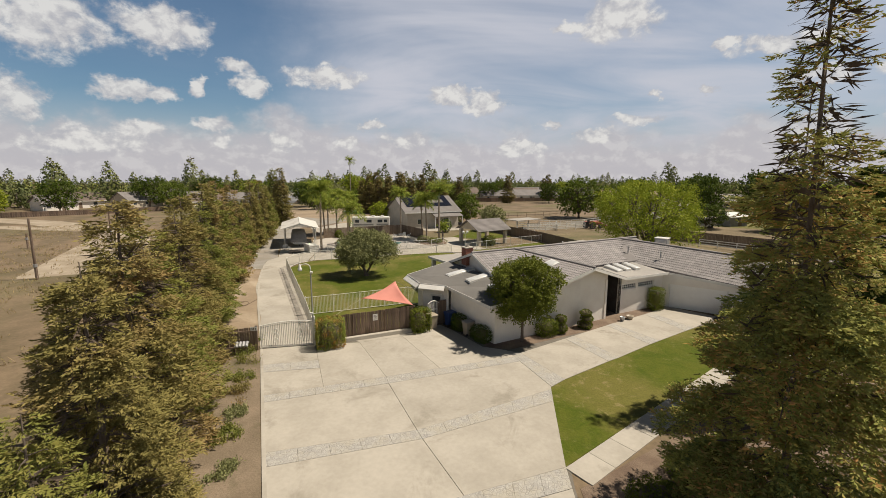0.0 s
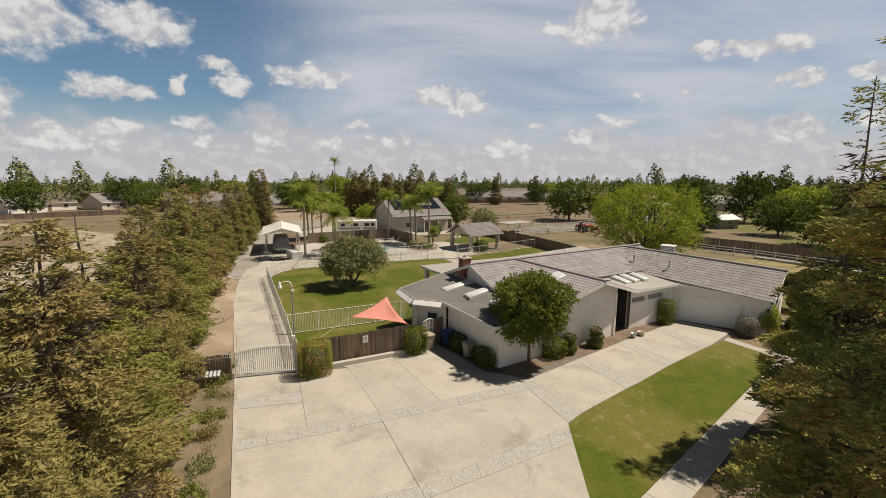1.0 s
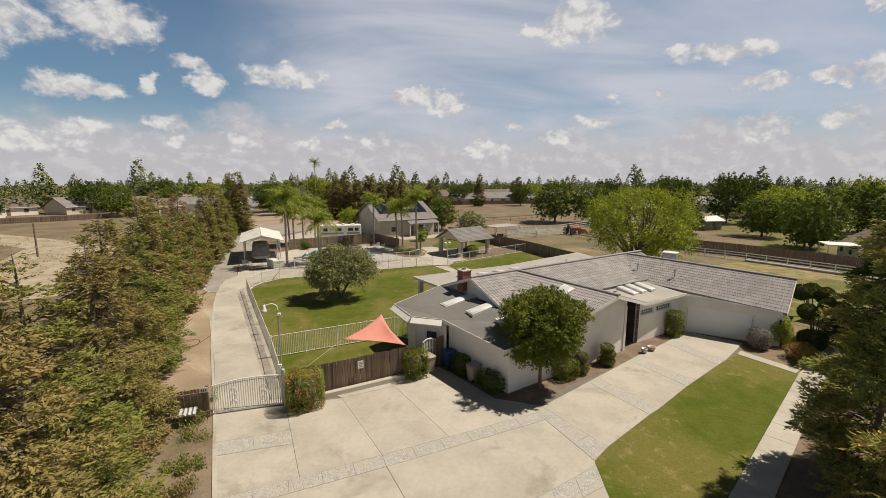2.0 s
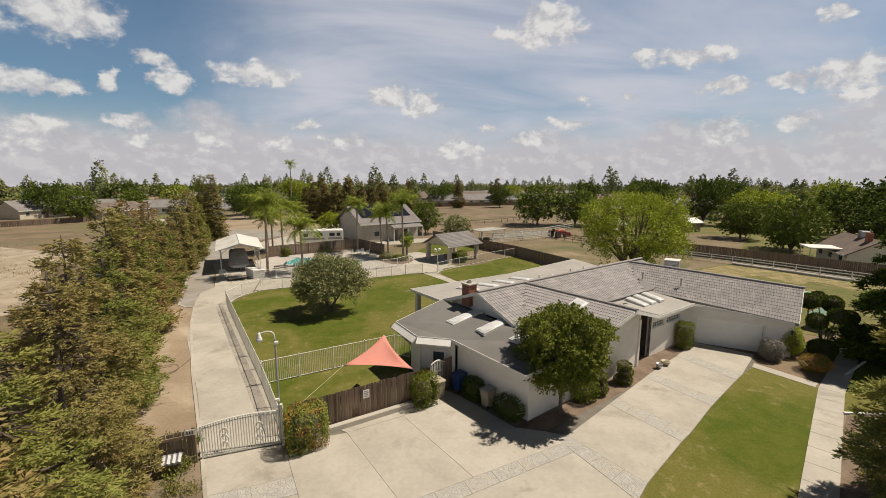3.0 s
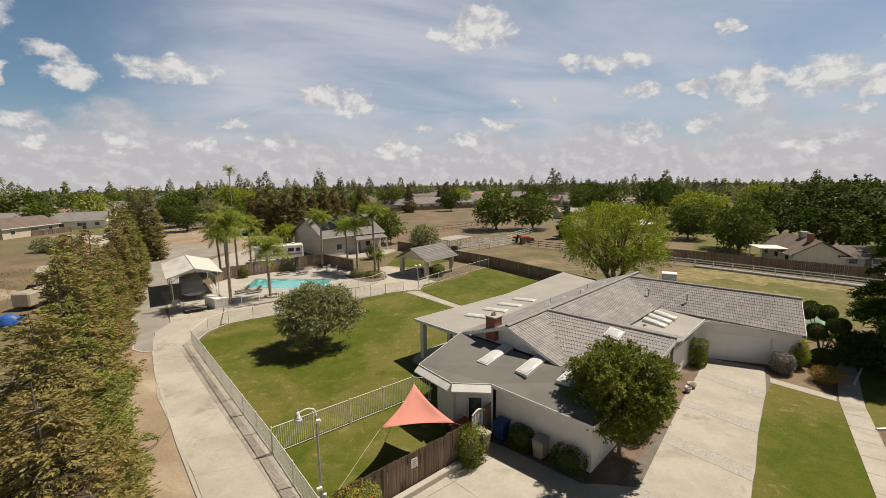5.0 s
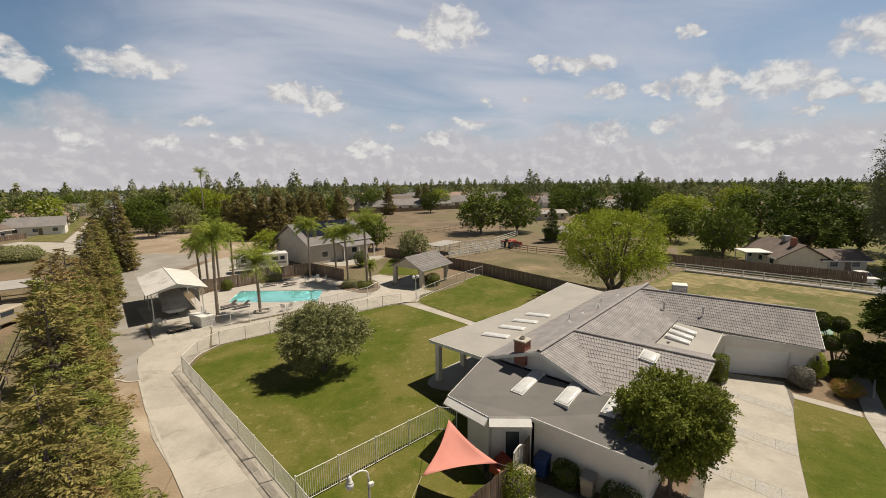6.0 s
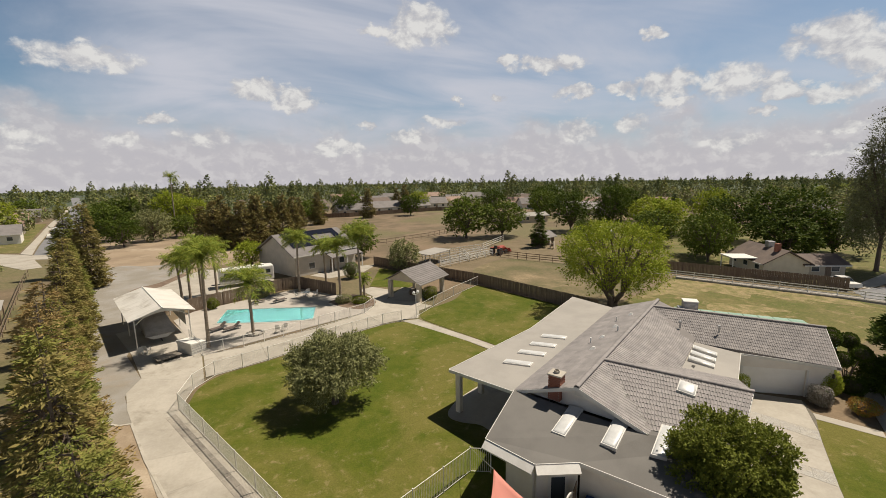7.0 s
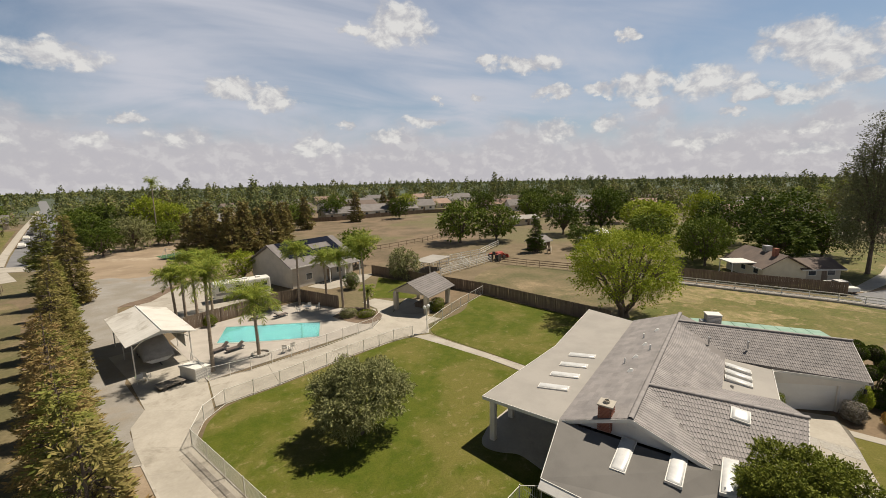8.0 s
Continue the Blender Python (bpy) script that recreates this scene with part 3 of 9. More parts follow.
sheet("paddock", [(20.5, 73.5), (10.5, 96), (14, 104), (38, 106), (62, 100), (78, 86), (50, 62), (49, 61), (40, 58), (27, 55)], 0.012, DIRT, "bare tan dirt horse paddock", "paddock")
sheet("side_field", [(26, 54), (49, 61), (57.6, 43.4), (57, 36), (31, 34), (27, 40)], 0.016, PADDOCK, "patchy green and dry grass field", "field")
STRAW = mat("trampled straw", (0.285, 0.218, 0.105), (0.140, 0.132, 0.034), 0.95, 0.8, 5.0, 0.60, 0.8, stain=((0.20, 0.15, 0.075), 0.4), fine_depth=0.07)
sheet("dry_patch", [(p.x, p.y) for p in curve_pts([(34, 55.6, 0), (40, 57.4, 0), (48.2, 59.6, 0), (52.6, 51, 0), (56.8, 42.6, 0), (55.2, 39.2, 0), (52.2, 44.5, 0), (51.0, 43.5, 0), (49.6, 49.2, 0), (46.4, 48.6, 0), (45.6, 53.2, 0), (41.0, 52.6, 0), (39.5, 55, 0)], 4)], 0.028, STRAW, "band of dry straw along the rail fence", "dry grass")
sheet("dry_patch", [(p.x, p.y) for p in curve_pts([(36.5, 47.5, 0), (40, 49.6, 0), (43.5, 47.2, 0), (45.4, 43.0, 0), (42.2, 44.4, 0), (40.6, 42.6, 0), (38.8, 45.8, 0)], 4)], 0.03, STRAW, "dry straw patch in the side field", "dry grass")
gravel = [(p.x, p.y) for p in curve_pts([(-28.6, 97.6, 0), (-26.2, 99.9, 0), (-23.5, 106.0, 0), (-22.2, 112, 0), (-23.2, 115.6, 0), (-26.4, 117.6, 0), (-30.9, 117.8, 0), (-35.0, 120.5, 0), (-38.6, 117.2, 0), (-38.2, 108.0, 0)], 5)]
sheet("paddock", [(p.x, p.y) for p in curve_pts([(21.8, 71.5, 0), (25.2, 57.5, 0), (34, 57.5, 0), (41, 60, 0), (46.5, 67, 0), (42, 77, 0), (35.5, 87, 0), (26, 84, 0), (21.0, 78, 0)], 4)], 0.022, DRY_GRASS, "patchy dry grass in the near paddock", "paddock")
sheet("grass_strip", [(p.x, p.y) for p in curve_pts([(-21.5, 36, 0), (-26.0, 50, 0), (-30.5, 64, 0), (-36, 82, 0), (-42.5, 104, 0), (-45.5, 106, 0), (-40.5, 84, 0), (-34.5, 62, 0), (-29.0, 46, 0), (-24.5, 36, 0)], 4)], 0.022, DRY_GRASS, "strip of rough dry grass along the conifers", "grass strip")
sheet("pavement", [(200, 100), (158, 73), (132, 65), (128, 68), (172, 89), (196, 104)], 0.03, CONCRETE, "pale concrete street beyond the neighbouring yard", "street")
sheet("pavement", [(110, 49.2), (110, 47), (92, 46.2), (80, 43.4), (66, 43.2), (66, 45.0), (83, 46.4), (92, 48.2)], 0.03, CONCRETE, "pale concrete drive beside the neighbouring house", "drive")
sheet("side_yard", [(50, 66), (60.6, 45.5), (78, 42), (120, 40), (130, 100), (104, 122), (80, 118), (62, 96), (54, 80)], 0.011, PADDOCK, "shady grass yard under the broad trees", "yard")
sheet("gravel_drive", [(-21.5, 51.6), (-22.3, 51.75), (-23.3, 52.7), (-27.2, 64.5), (-31.5, 80), (-36.2, 98)] + gravel[::-1] + [(-29.4, 95.8), (-28.6, 90), (-24.0, 79), (-24.6, 72), (-24.4, 66), (-22.2, 59.5), (-22.8, 56.5)], 0.020, GRAVEL, "grey gravel drive beside the row of conifers", "drive")
sheet("planting_bed", [(p.x, p.y) for p in curve_pts([(-29.4, 95.6, 0), (-28.6, 97.5, 0), (-26.2, 99.8, 0), (-23.5, 105.9, 0)], 5)] + [(-22.4, 104.4), (-25.4, 96.6), (-27.3, 95.4)], 0.03, MULCH, "brown planting bed beside the gravel drive", "planting bed")
sheet("planting_bed", [(p.x, p.y) for p in curve_pts([(-3.4, 74.4, 0), (-2.2, 71.5, 0), (-0.1, 69.3, 0), (2.3, 71.2, 0), (1.9, 75.0, 0), (-0.2, 77.4, 0)], 5)], 0.075, MULCH, "raised planting bed with shrubs at the pool terrace", "planting bed")
sheet("dirt_strip", [(-12.25, 26.9), (-13.4, 30.2), (-16.0, 36.1), (-19.9, 46.4), (-21.5, 51.6), (-22.3, 51.75), (-23.3, 52.7), (-27, 62), (-29, 62), (-25, 49), (-16.5, 28)], 0.014, LOT_DIRT, "bare dirt strip between drive and conifers", "dirt strip")
sheet("planting_strip", [(-12.3, 26.8), (-9.65, 19.8), (-7.15, 13.3), (-4.4, 6.3), (-2.2, 0.6), (-6, -2), (-10, 8), (-13, 16), (-16.6, 27.5)], 0.014, mat("dusty tan soil", (0.225, 0.170, 0.115), (0.165, 0.125, 0.080), 0.95, 0.6, 12, 0.40, 0.7, stain=((0.125, 0.105, 0.055), 0.35), fine_depth=0.04), "tan soil strip with low weeds", "planting bed")
sheet("planting_bed", [(4.25, 12.6), (4.3, 13.2), (13, 18), (13.6, 20.2), (22, 25.2), (36, 33), (40, 20), (24, 4), (4, 4)], 0.014, MULCH, "brown mulch bed under the redwoods", "planting bed")
sheet("house_bed", [(2.6, 26.5), (4.1, 25.9), (14.6, 30.9), (19.5, 34.2), (16, 35.5), (8, 31), (3, 28)], 0.03, MULCH, "brown soil bed along the house wall", "planting bed")

# lawns
back_lawn = [(-8.9, 28.0), (-11.2, 33.4), (-18.35, 51.9)] + [(p.x, p.y) for p in curve_pts([(-18.2, 52.6, 0), (-17.6, 55.2, 0), (-16.0, 57.0, 0), (-12.1, 58.2, 0), (-5.3, 60.6, 0), (0.2, 62.2, 0), (2.6, 62.2, 0), (4.0, 60.6, 0)])] + [(6.5, 53.6), (8.4, 46.6), (4, 44), (1.4, 42), (1.2, 37.2), (-2.2, 34.6), (-2.2, 30.6), (-6.8, 28.4)]
sheet("lawn", back_lawn, 0.035, LAWN, "mown green back lawn with a few brown patches", "lawn", 0.08)
side_lawn = [(p.x, p.y) for p in curve_pts([(7.8, 53.6, 0), (6.2, 58.5, 0), (5.2, 62.2, 0), (6.3, 64.6, 0), (8.6, 65.6, 0), (12.5, 67.5, 0), (15.4, 70.6, 0)])] + [(19.0, 72.4), (24.2, 54.0), (19.5, 51.5), (9.8, 46.8)]
sheet("lawn", side_lawn, 0.03, LAWN, "mown green side lawn inside the wooden fence", "lawn", 0.08)
sheet("lawn", [(5.42, 20.7), (6.5, 21.58), (10.0, 23.83), (10.95, 24.38), (14.0, 26.38), (15.0, 26.98), (18.0, 28.78), (19.05, 29.38), (20.6, 30.2), (22.0, 27.0), (4.15, 14.38)], 0.03, LAWN, "mown green front lawn with worn edges", "lawn", 0.08)
sheet("lawn", [(20.5, 24.6), (25.4, 28.0), (29.0, 29.4), (33, 26.5), (27, 22.7)], 0.03, LAWN, "small green lawn beyond the walk", "lawn", 0.08)
sheet("lawn", [(4.0, 80), (9.5, 92), (15.5, 80), (9, 76.5)], 0.03, LAWN, "green lawn behind the gazebo", "lawn", 0.08)
sheet("sports_turf", [(-29, 143), (-21.7, 149.5), (-17.5, 139), (-24, 131.5)], 0.03, mat("green artificial turf", (0.05, 0.11, 0.045), (0.06, 0.13, 0.05), 0.9, 0.5, 20, 0.2, 0.3), "green turf pitch in the dirt lot", "sports pitch")

# the street far beyond the conifers


def ribbon(name, left, right, z, material, label, category):
    """A long strip that follows the land between two lines."""
    rows = []
    for (a, b), (c, d) in zip(zip(left, left[1:]), zip(right, right[1:])):
        for k in range(8):
            p, q = Vector(a).lerp(Vector(b), k / 8), Vector(c).lerp(Vector(d), k / 8)
            rows.append([(p.x, p.y, fall(p.x, p.y) + z), (q.x, q.y, fall(q.x, q.y) + z), (q.x, q.y, fall(q.x, q.y) - 0.6), (p.x, p.y, fall(p.x, p.y) - 0.6)])
    return structure(name, loft(B(), rows), material, label, category)


ribbon("road", [(-49.0, 143), (-53.5, 165), (-90, 325), (-131, 478), (-262, 980)], [(-57.0, 147), (-61.6, 165), (-99.5, 325), (-138.5, 482), (-274, 980)], 0.05, ASPHALT, "straight grey asphalt street lined by trees", "street")
ribbon("pavement", [(-57.3, 147), (-62.0, 165), (-99.9, 325), (-138.9, 482)], [(-60.4, 150), (-65.0, 170), (-102.0, 325), (-140.8, 482)], 0.16, CONCRETE, "pale concrete pavement along the street", "pavement")
sheet("verge", [(-61.5, 153), (-65.8, 170), (-84, 245), (-93, 247), (-78, 185), (-72, 158.5)], 0.03, PADDOCK, "green grass verge between the street and the houses", "verge")
sheet("pavement", [(-44, 139.5), (-49, 143), (-57.0, 147), (-60.4, 150), (-72, 158), (-74, 153), (-60, 137), (-52, 126), (-49.5, 127.5), (-54.5, 139.5), (-46, 136.5)], 0.045, CONCRETE, "pale concrete crossing at the end of the street", "pavement")
sheet("road", [(59, 40.5), (63, 44), (80, 40), (140, 33), (140, 26), (80, 32)], 0.02, ASPHALT, "grey asphalt lane beside the neighbouring house", "road")

# ---------------------------------------------------------------- paving

PAVE = 0.045


def paved(name, label, slabs, material, parent_at, category="paving", z=PAVE, gap=0.014):
    """Concrete cast in slabs, each a part of its own with open joints."""
    t = thing(name, parent_at[0], parent_at[1], 0, 0, label, category, "", "structure")
    for pts in slabs:
        c = Vector((sum(p[0] for p in pts) / len(pts), sum(p[1] for p in pts) / len(pts)))
        pts = [tuple(Vector(p) + (c - Vector(p)).normalized() * gap) for p in pts]
        part("slab", prism(B(), pts, -0.1, z), material, t, world=True)
    return t


def grid_slabs(a, b, c, d, nu, nv, us=None, vs=None):
    """Slabs in the four-sided patch a, b, c, d (a-b along u, a-d along v)."""
    a, b, c, d = (Vector(p) for p in (a, b, c, d))
    us = us or [i / nu for i in range(nu + 1)]
    vs = vs or [i / nv for i in range(nv + 1)]
    f = lambda u, v: tuple(a.lerp(b, u).lerp(d.lerp(c, u), v))
    return [[f(us[i], vs[j]), f(us[i + 1], vs[j]), f(us[i + 1], vs[j + 1]), f(us[i], vs[j + 1])] for i in range(len(us) - 1) for j in range(len(vs) - 1)]


# front court: plain rows between bands of stamped concrete
court = []
court += [[(-9.6, 19.7), (-3.4, 21.5), (-1.75, 17.05), (-8.0, 15.7)], [(-3.4, 21.5), (4.5, 24.05), (5.5, 20.8), (5.4, 20.5), (-1.75, 17.05)]]
court += [[(-7.7, 14.8), (-1.5, 16.4), (0.0, 13.0), (-6.2, 11.0)], [(-1.5, 16.4), (5.15, 19.3), (4.15, 14.35), (0.0, 13.0)]]
court += [[(-11.3, 24.1), (-8.02, 24.7), (-8.8, 27.1), (-12.3, 26.85)], [(-9.8, 20.4), (-6.9, 21.28), (-7.66, 23.6), (-10.9, 23.1)]]
court += [[(-6.9, 21.28), (-3.6, 22.3), (-5.9, 27.5), (-8.8, 27.1)], [(-3.6, 22.3), (-0.5, 23.26), (-3.0, 28.5), (-5.9, 27.5)], [(-0.5, 23.26), (4.3, 24.75), (4.0, 25.75), (2.5, 26.4), (0.5, 29.9), (-3.0, 28.5)]]
court += [[(-5.9, 27.5), (-3.0, 28.5), (0.5, 29.9), (-0.2, 30.8), (-6.6, 28.1)]]
court += [[(-6.2, 11.0), (0.0, 12.0), (2.2, 6.5), (-4.3, 5.9)], [(0.0, 12.0), (4.0, 13.2), (3.2, 6.5), (2.2, 6.5)], [(-4.3, 5.9), (3.2, 6.5), (2.6, 0), (-1.9, 0)]]
driveway = paved("driveway", "broad pale concrete driveway with dark joints and stains", court, CONCRETE, (-2, 20), "driveway")
right_drive = []
for k, (a, b, c, d) in enumerate([((4.8, 25.3), (8.5, 27.62), (10.0, 23.85), (6.5, 21.6)), ((9.3, 28.12), (12.6, 30.18), (14.0, 26.4), (10.95, 24.4)), ((13.3, 30.62), (16.9, 32.7), (18.0, 28.8), (15.0, 27.0)), ((17.7, 33.2), (20.1, 34.8), (22.6, 31.9), (19.05, 29.4))]):
    right_drive.append([a, b, c, d])
for pts in right_drive:
    c = Vector((sum(p[0] for p in pts) / 4, sum(p[1] for p in pts) / 4))
    part("slab", prism(B(), [tuple(Vector(p) + (c - Vector(p)).normalized() * 0.012) for p in pts], -0.1, PAVE), CONCRETE, driveway, world=True)
bands = []
bands += grid_slabs((-9.8, 20.4), (-3.6, 22.3), (-3.4, 21.5), (-9.6, 19.7), 5, 1)
bands += grid_slabs((-3.6, 22.3), (4.3, 24.75), (4.5, 24.05), (-3.4, 21.5), 6, 1)
bands += grid_slabs((-8.0, 15.7), (-1.75, 17.05), (-1.5, 16.4), (-7.7, 14.8), 5, 1)
bands += grid_slabs((-1.75, 17.05), (5.4, 20.5), (5.15, 19.3), (-1.5, 16.4), 6, 1)
bands += grid_slabs((-11.3, 24.1), (-8.02, 24.7), (-7.66, 23.6), (-10.9, 23.1), 2, 1)
bands += grid_slabs((-6.2, 11.0), (4.15, 14.35), (4.0, 13.2), (-5.9, 10.3), 9, 1)
bands += grid_slabs((4.0, 25.7), (4.8, 25.3), (6.5, 21.6), (5.5, 20.8), 1, 4)
bands += grid_slabs((8.5, 27.62), (9.3, 28.12), (10.95, 24.4), (10.0, 23.85), 1, 4)
bands += grid_slabs((12.6, 30.18), (13.3, 30.62), (15.0, 27.0), (14.0, 26.4), 1, 4)
bands += grid_slabs((16.9, 32.7), (17.7, 33.2), (19.05, 29.4), (18.0, 28.8), 1, 4)
for pts in bands:
    c = Vector((sum(p[0] for p in pts) / 4, sum(p[1] for p in pts) / 4))
    part("stamped_slab", prism(B(), [tuple(Vector(p) + (c - Vector(p)).normalized() * 0.007) for p in pts], -0.1, PAVE + 0.004), STAMPED, driveway, "grey stamped concrete band slab", world=True)
sheet("joint_bed", [(-12.3, 26.9), (-9.6, 19.8), (-4.3, 5.9), (-1.9, 0), (2.6, 0), (4.1, 13.2), (5.5, 20.5), (20.5, 30.0), (22.6, 31.8), (20.1, 34.7), (13, 30.5), (4.1, 25.8), (0.4, 30)], 0.026, mat("dark joint", (0.17, 0.15, 0.12), None, 0.95), "dark joints under the driveway slabs", "joint")
# narrow footing under the fence beside the drive
footing = thing("fence_footing", -10, 30, 0, 0, "narrow concrete footing under the picket fence", "footing", "", "structure")
for a, b in (((-9.15, 27.95), (-11.2, 33.45)), ((-11.2, 33.45), (-18.72, 52.1))):
    c = (Vector(a) + Vector(b)) / 2
    part("kerb", box(B(), (c.x - 0.10, c.y - 0.04, 0.0), ((Vector(b) - Vector(a)).length, 0.42, 0.09), turn_of(a, b)), CONCRETE, footing, world=True)
# edging kerb of the driveway along the planting strip
edge = thing("drive_edge", -12, 26, 0, 0, "narrow pale concrete edging of the drive", "edging", "", "structure")
for a, b in (((-12.3, 26.85), (-4.3, 5.9)), ((-12.3, 26.85), (-16.05, 36.1)), ((-16.05, 36.1), (-19.9, 46.4)), ((-19.9, 46.4), (-21.5, 51.6)), ((-21.5, 51.6), (-22.3, 51.75)), ((-22.3, 51.75), (-23.3, 52.7)), ((-23.3, 52.7), (-31.0, 77.5))):
    c = (Vector(a) + Vector(b)) / 2
    part("kerb", box(B(), (c.x, c.y, 0.0), ((Vector(b) - Vector(a)).length, 0.16, 0.115), turn_of(a, b)), CONCRETE, edge, world=True)

# drive behind the gate
rear = grid_slabs((-12.3, 26.95), (-8.95, 27.2), (-11.3, 33.0), (-14.7, 33.1), 1, 2)
rear += grid_slabs((-14.7, 33.1), (-11.3, 33.0), (-15.0, 43.0), (-18.8, 42.6), 1, 3)
rear += grid_slabs((-18.8, 42.6), (-15.0, 43.0), (-18.5, 52.0), (-22.2, 54.0), 1, 3)
rear += [[(-22.2, 54.0), (-18.5, 52.0), (-18.3, 54.6), (-17.3, 56.5), (-22.2, 59.6), (-22.8, 57.0)], [(-22.2, 59.6), (-17.3, 56.5), (-17.8, 62.4), (-19.0, 68.0), (-24.0, 66.0)]]
rear += [[(-24.0, 66.0), (-19.0, 68.0), (-21.9, 76.0), (-26.9, 74.0)]]
paved("driveway", "long pale concrete drive beside the back lawn", rear, CONCRETE, (-16, 42), "driveway", 0.04, 0.005)
# worn strip with cross joints along the fence foot
STAINED = mat("stained concrete", (0.335, 0.30, 0.25), (0.265, 0.238, 0.20), 0.9, 0.9, 8, 0.25, 0.25, stain=((0.20, 0.175, 0.145), 0.4), random_tone=0.12)
strip = thing("drive_border", -14, 40, 0, 0, "narrow stained concrete border along the fence", "border", "", "structure")
for p, q in zip(along((-9.6, 29.0, 0), (-18.9, 51.6, 0), 1.25), along((-9.6, 29.0, 0), (-18.9, 51.6, 0), 1.25)[1:]):
    d = (q - p).normalized()
    nrm = Vector((-d.y, d.x, 0)) * 0.62
    e = d * 0.03
    part("border_slab", prism(B(), [((p + e).x, (p + e).y), ((q - e).x, (q - e).y), ((q - e + nrm).x, (q - e + nrm).y), ((p + e + nrm).x, (p + e + nrm).y)], 0, 0.052), STAINED, strip, world=True)
# walkway between the fences and on to the gazebo
walkway = [[(-17.2, 57.2), (-12.1, 58.6), (-12.6, 63.3), (-17.7, 62.5)], [(-12.1, 58.6), (-5.3, 61.1), (-6.8, 64.9), (-12.6, 63.3)], [(-5.3, 61.1), (0.4, 62.7), (-0.3, 67.5), (-6.8, 64.9)],
           [(0.4, 62.7), (2.8, 62.9), (4.9, 62.6), (6.1, 65.2), (8.4, 66.2), (7.4, 68.0), (3.9, 71.6), (1.6, 69.8), (-0.3, 67.5)],
           [(3.9, 71.6), (7.4, 68.0), (11.6, 72.5), (8.2, 77.0)], [(1.6, 69.8), (3.9, 71.6), (6.5, 76.0), (4.2, 79.5), (2.0, 78.5), (2.8, 74.5)],
           [(2.8, 62.6), (4.7, 62.2), (5.9, 58.4), (7.6, 53.6), (6.6, 53.4), (4.8, 58.0)], [(6.6, 53.4), (7.6, 53.6), (9.9, 46.4), (8.7, 46.2)]]
paved("walkway", "pale concrete walkway to the gazebo", walkway, CONCRETE, (-3, 63), "walkway", 0.042)
front_walk = grid_slabs((4.1, 14.3), (22.05, 27.06), (22.75, 26.1), (4.8, 13.3), 14, 1)
front_walk += grid_slabs((22.05, 27.06), (30.4, 31.9), (31.0, 31.0), (22.75, 26.1), 6, 1)
front_walk += grid_slabs((20.6, 30.2), (21.9, 27.1), (22.6, 27.5), (21.3, 30.7), 1, 1)
lawn_kerb = thing("lawn_kerb", 23, 23.8, 0, 0, "thin white concrete kerb of the small lawn", "kerb", "", "structure")
for a, b in (((20.4, 24.45), (27.0, 22.6)), ((25.5, 28.1), (29.1, 29.5))):
    c = (Vector(a) + Vector(b)) / 2
    part("kerb", box(B(), (c.x, c.y, 0.05), ((Vector(b) - Vector(a)).length, 0.12, 0.14), turn_of(a, b)), TRIM, lawn_kerb, world=True)
paved("front_walk", "pale concrete garden walk beside the front lawn", front_walk, CONCRETE, (13, 19), "walk", 0.05)

# pool terrace, with the basin left open
deck = [[(-17.8, 62.6), (-0.3, 67.7), (1.4, 69.8), (2.6, 74.6), (-5.1, 73.3), (-6.4, 68.0), (-11.5, 69.6), (-17.1, 72.2), (-19.4, 68.3)],
        [(-19.4, 68.3), (-17.1, 72.2), (-15.9, 77.8), (-19.6, 79.0), (-21.6, 76.0)], [(-15.9, 77.8), (-5.1, 73.3), (2.6, 74.6), (-1.9, 77.8), (-6.0, 84.2), (-19.6, 79.0)]]
paved("pool_deck", "pale concrete terrace round the swimming pool", deck, DECK, (-8, 70), "pool terrace", 0.05)
bm = B()
pool_in = pool_outline
prism(bm, pool_in, 0.02, 0.028)
pool = thing("swimming_pool", -11, 73, 0, 0, "turquoise swimming pool with angled corners and pale coping", "swimming pool")
WATER_TOP = mat("pool floor plaster", (0.045, 0.180, 0.180), (0.065, 0.215, 0.21), 0.6, 0.4, 6, 0.06, 0.05)
part("basin", bm, WATER_TOP, pool, "aqua plaster basin", world=True)
bm = B()
prism(bm, pool_in, 0.030, 0.040)
water = part("water", bm, WATER, pool, "clear still water", world=True)
water.visible_shadow = False
bm = B()
for i, a in enumerate(pool_in):
    b = pool_in[(i + 1) % len(pool_in)]
    for p, q in zip(along((*a, 0), (*b, 0), 1.2), along((*a, 0), (*b, 0), 1.2)[1:]):
        c = (p + q) / 2
        piece_bm = bevel(box(B(), (c.x, c.y, 0.05), ((q - p).length - 0.015, 0.34, 0.05), turn_of(p, q)), 0.012)
        part("coping_stone", piece_bm, DECK, pool, world=True)
bm.free()

# ---------------------------------------------------------------- the house
U = Vector((0.900, 0.436, 0))
NL = Vector((-0.436, 0.900, 0))
G0, RIDGE_Z, EAVE_Z = Vector((2.5, 34.0, 5.08)), 5.08, 3.68
house = thing("house", 9, 34, 0, 0, "single-storey ranch house with white stucco and grey tile roof", "house")


def at(p, z):
    return Vector((p[0], p[1], z))


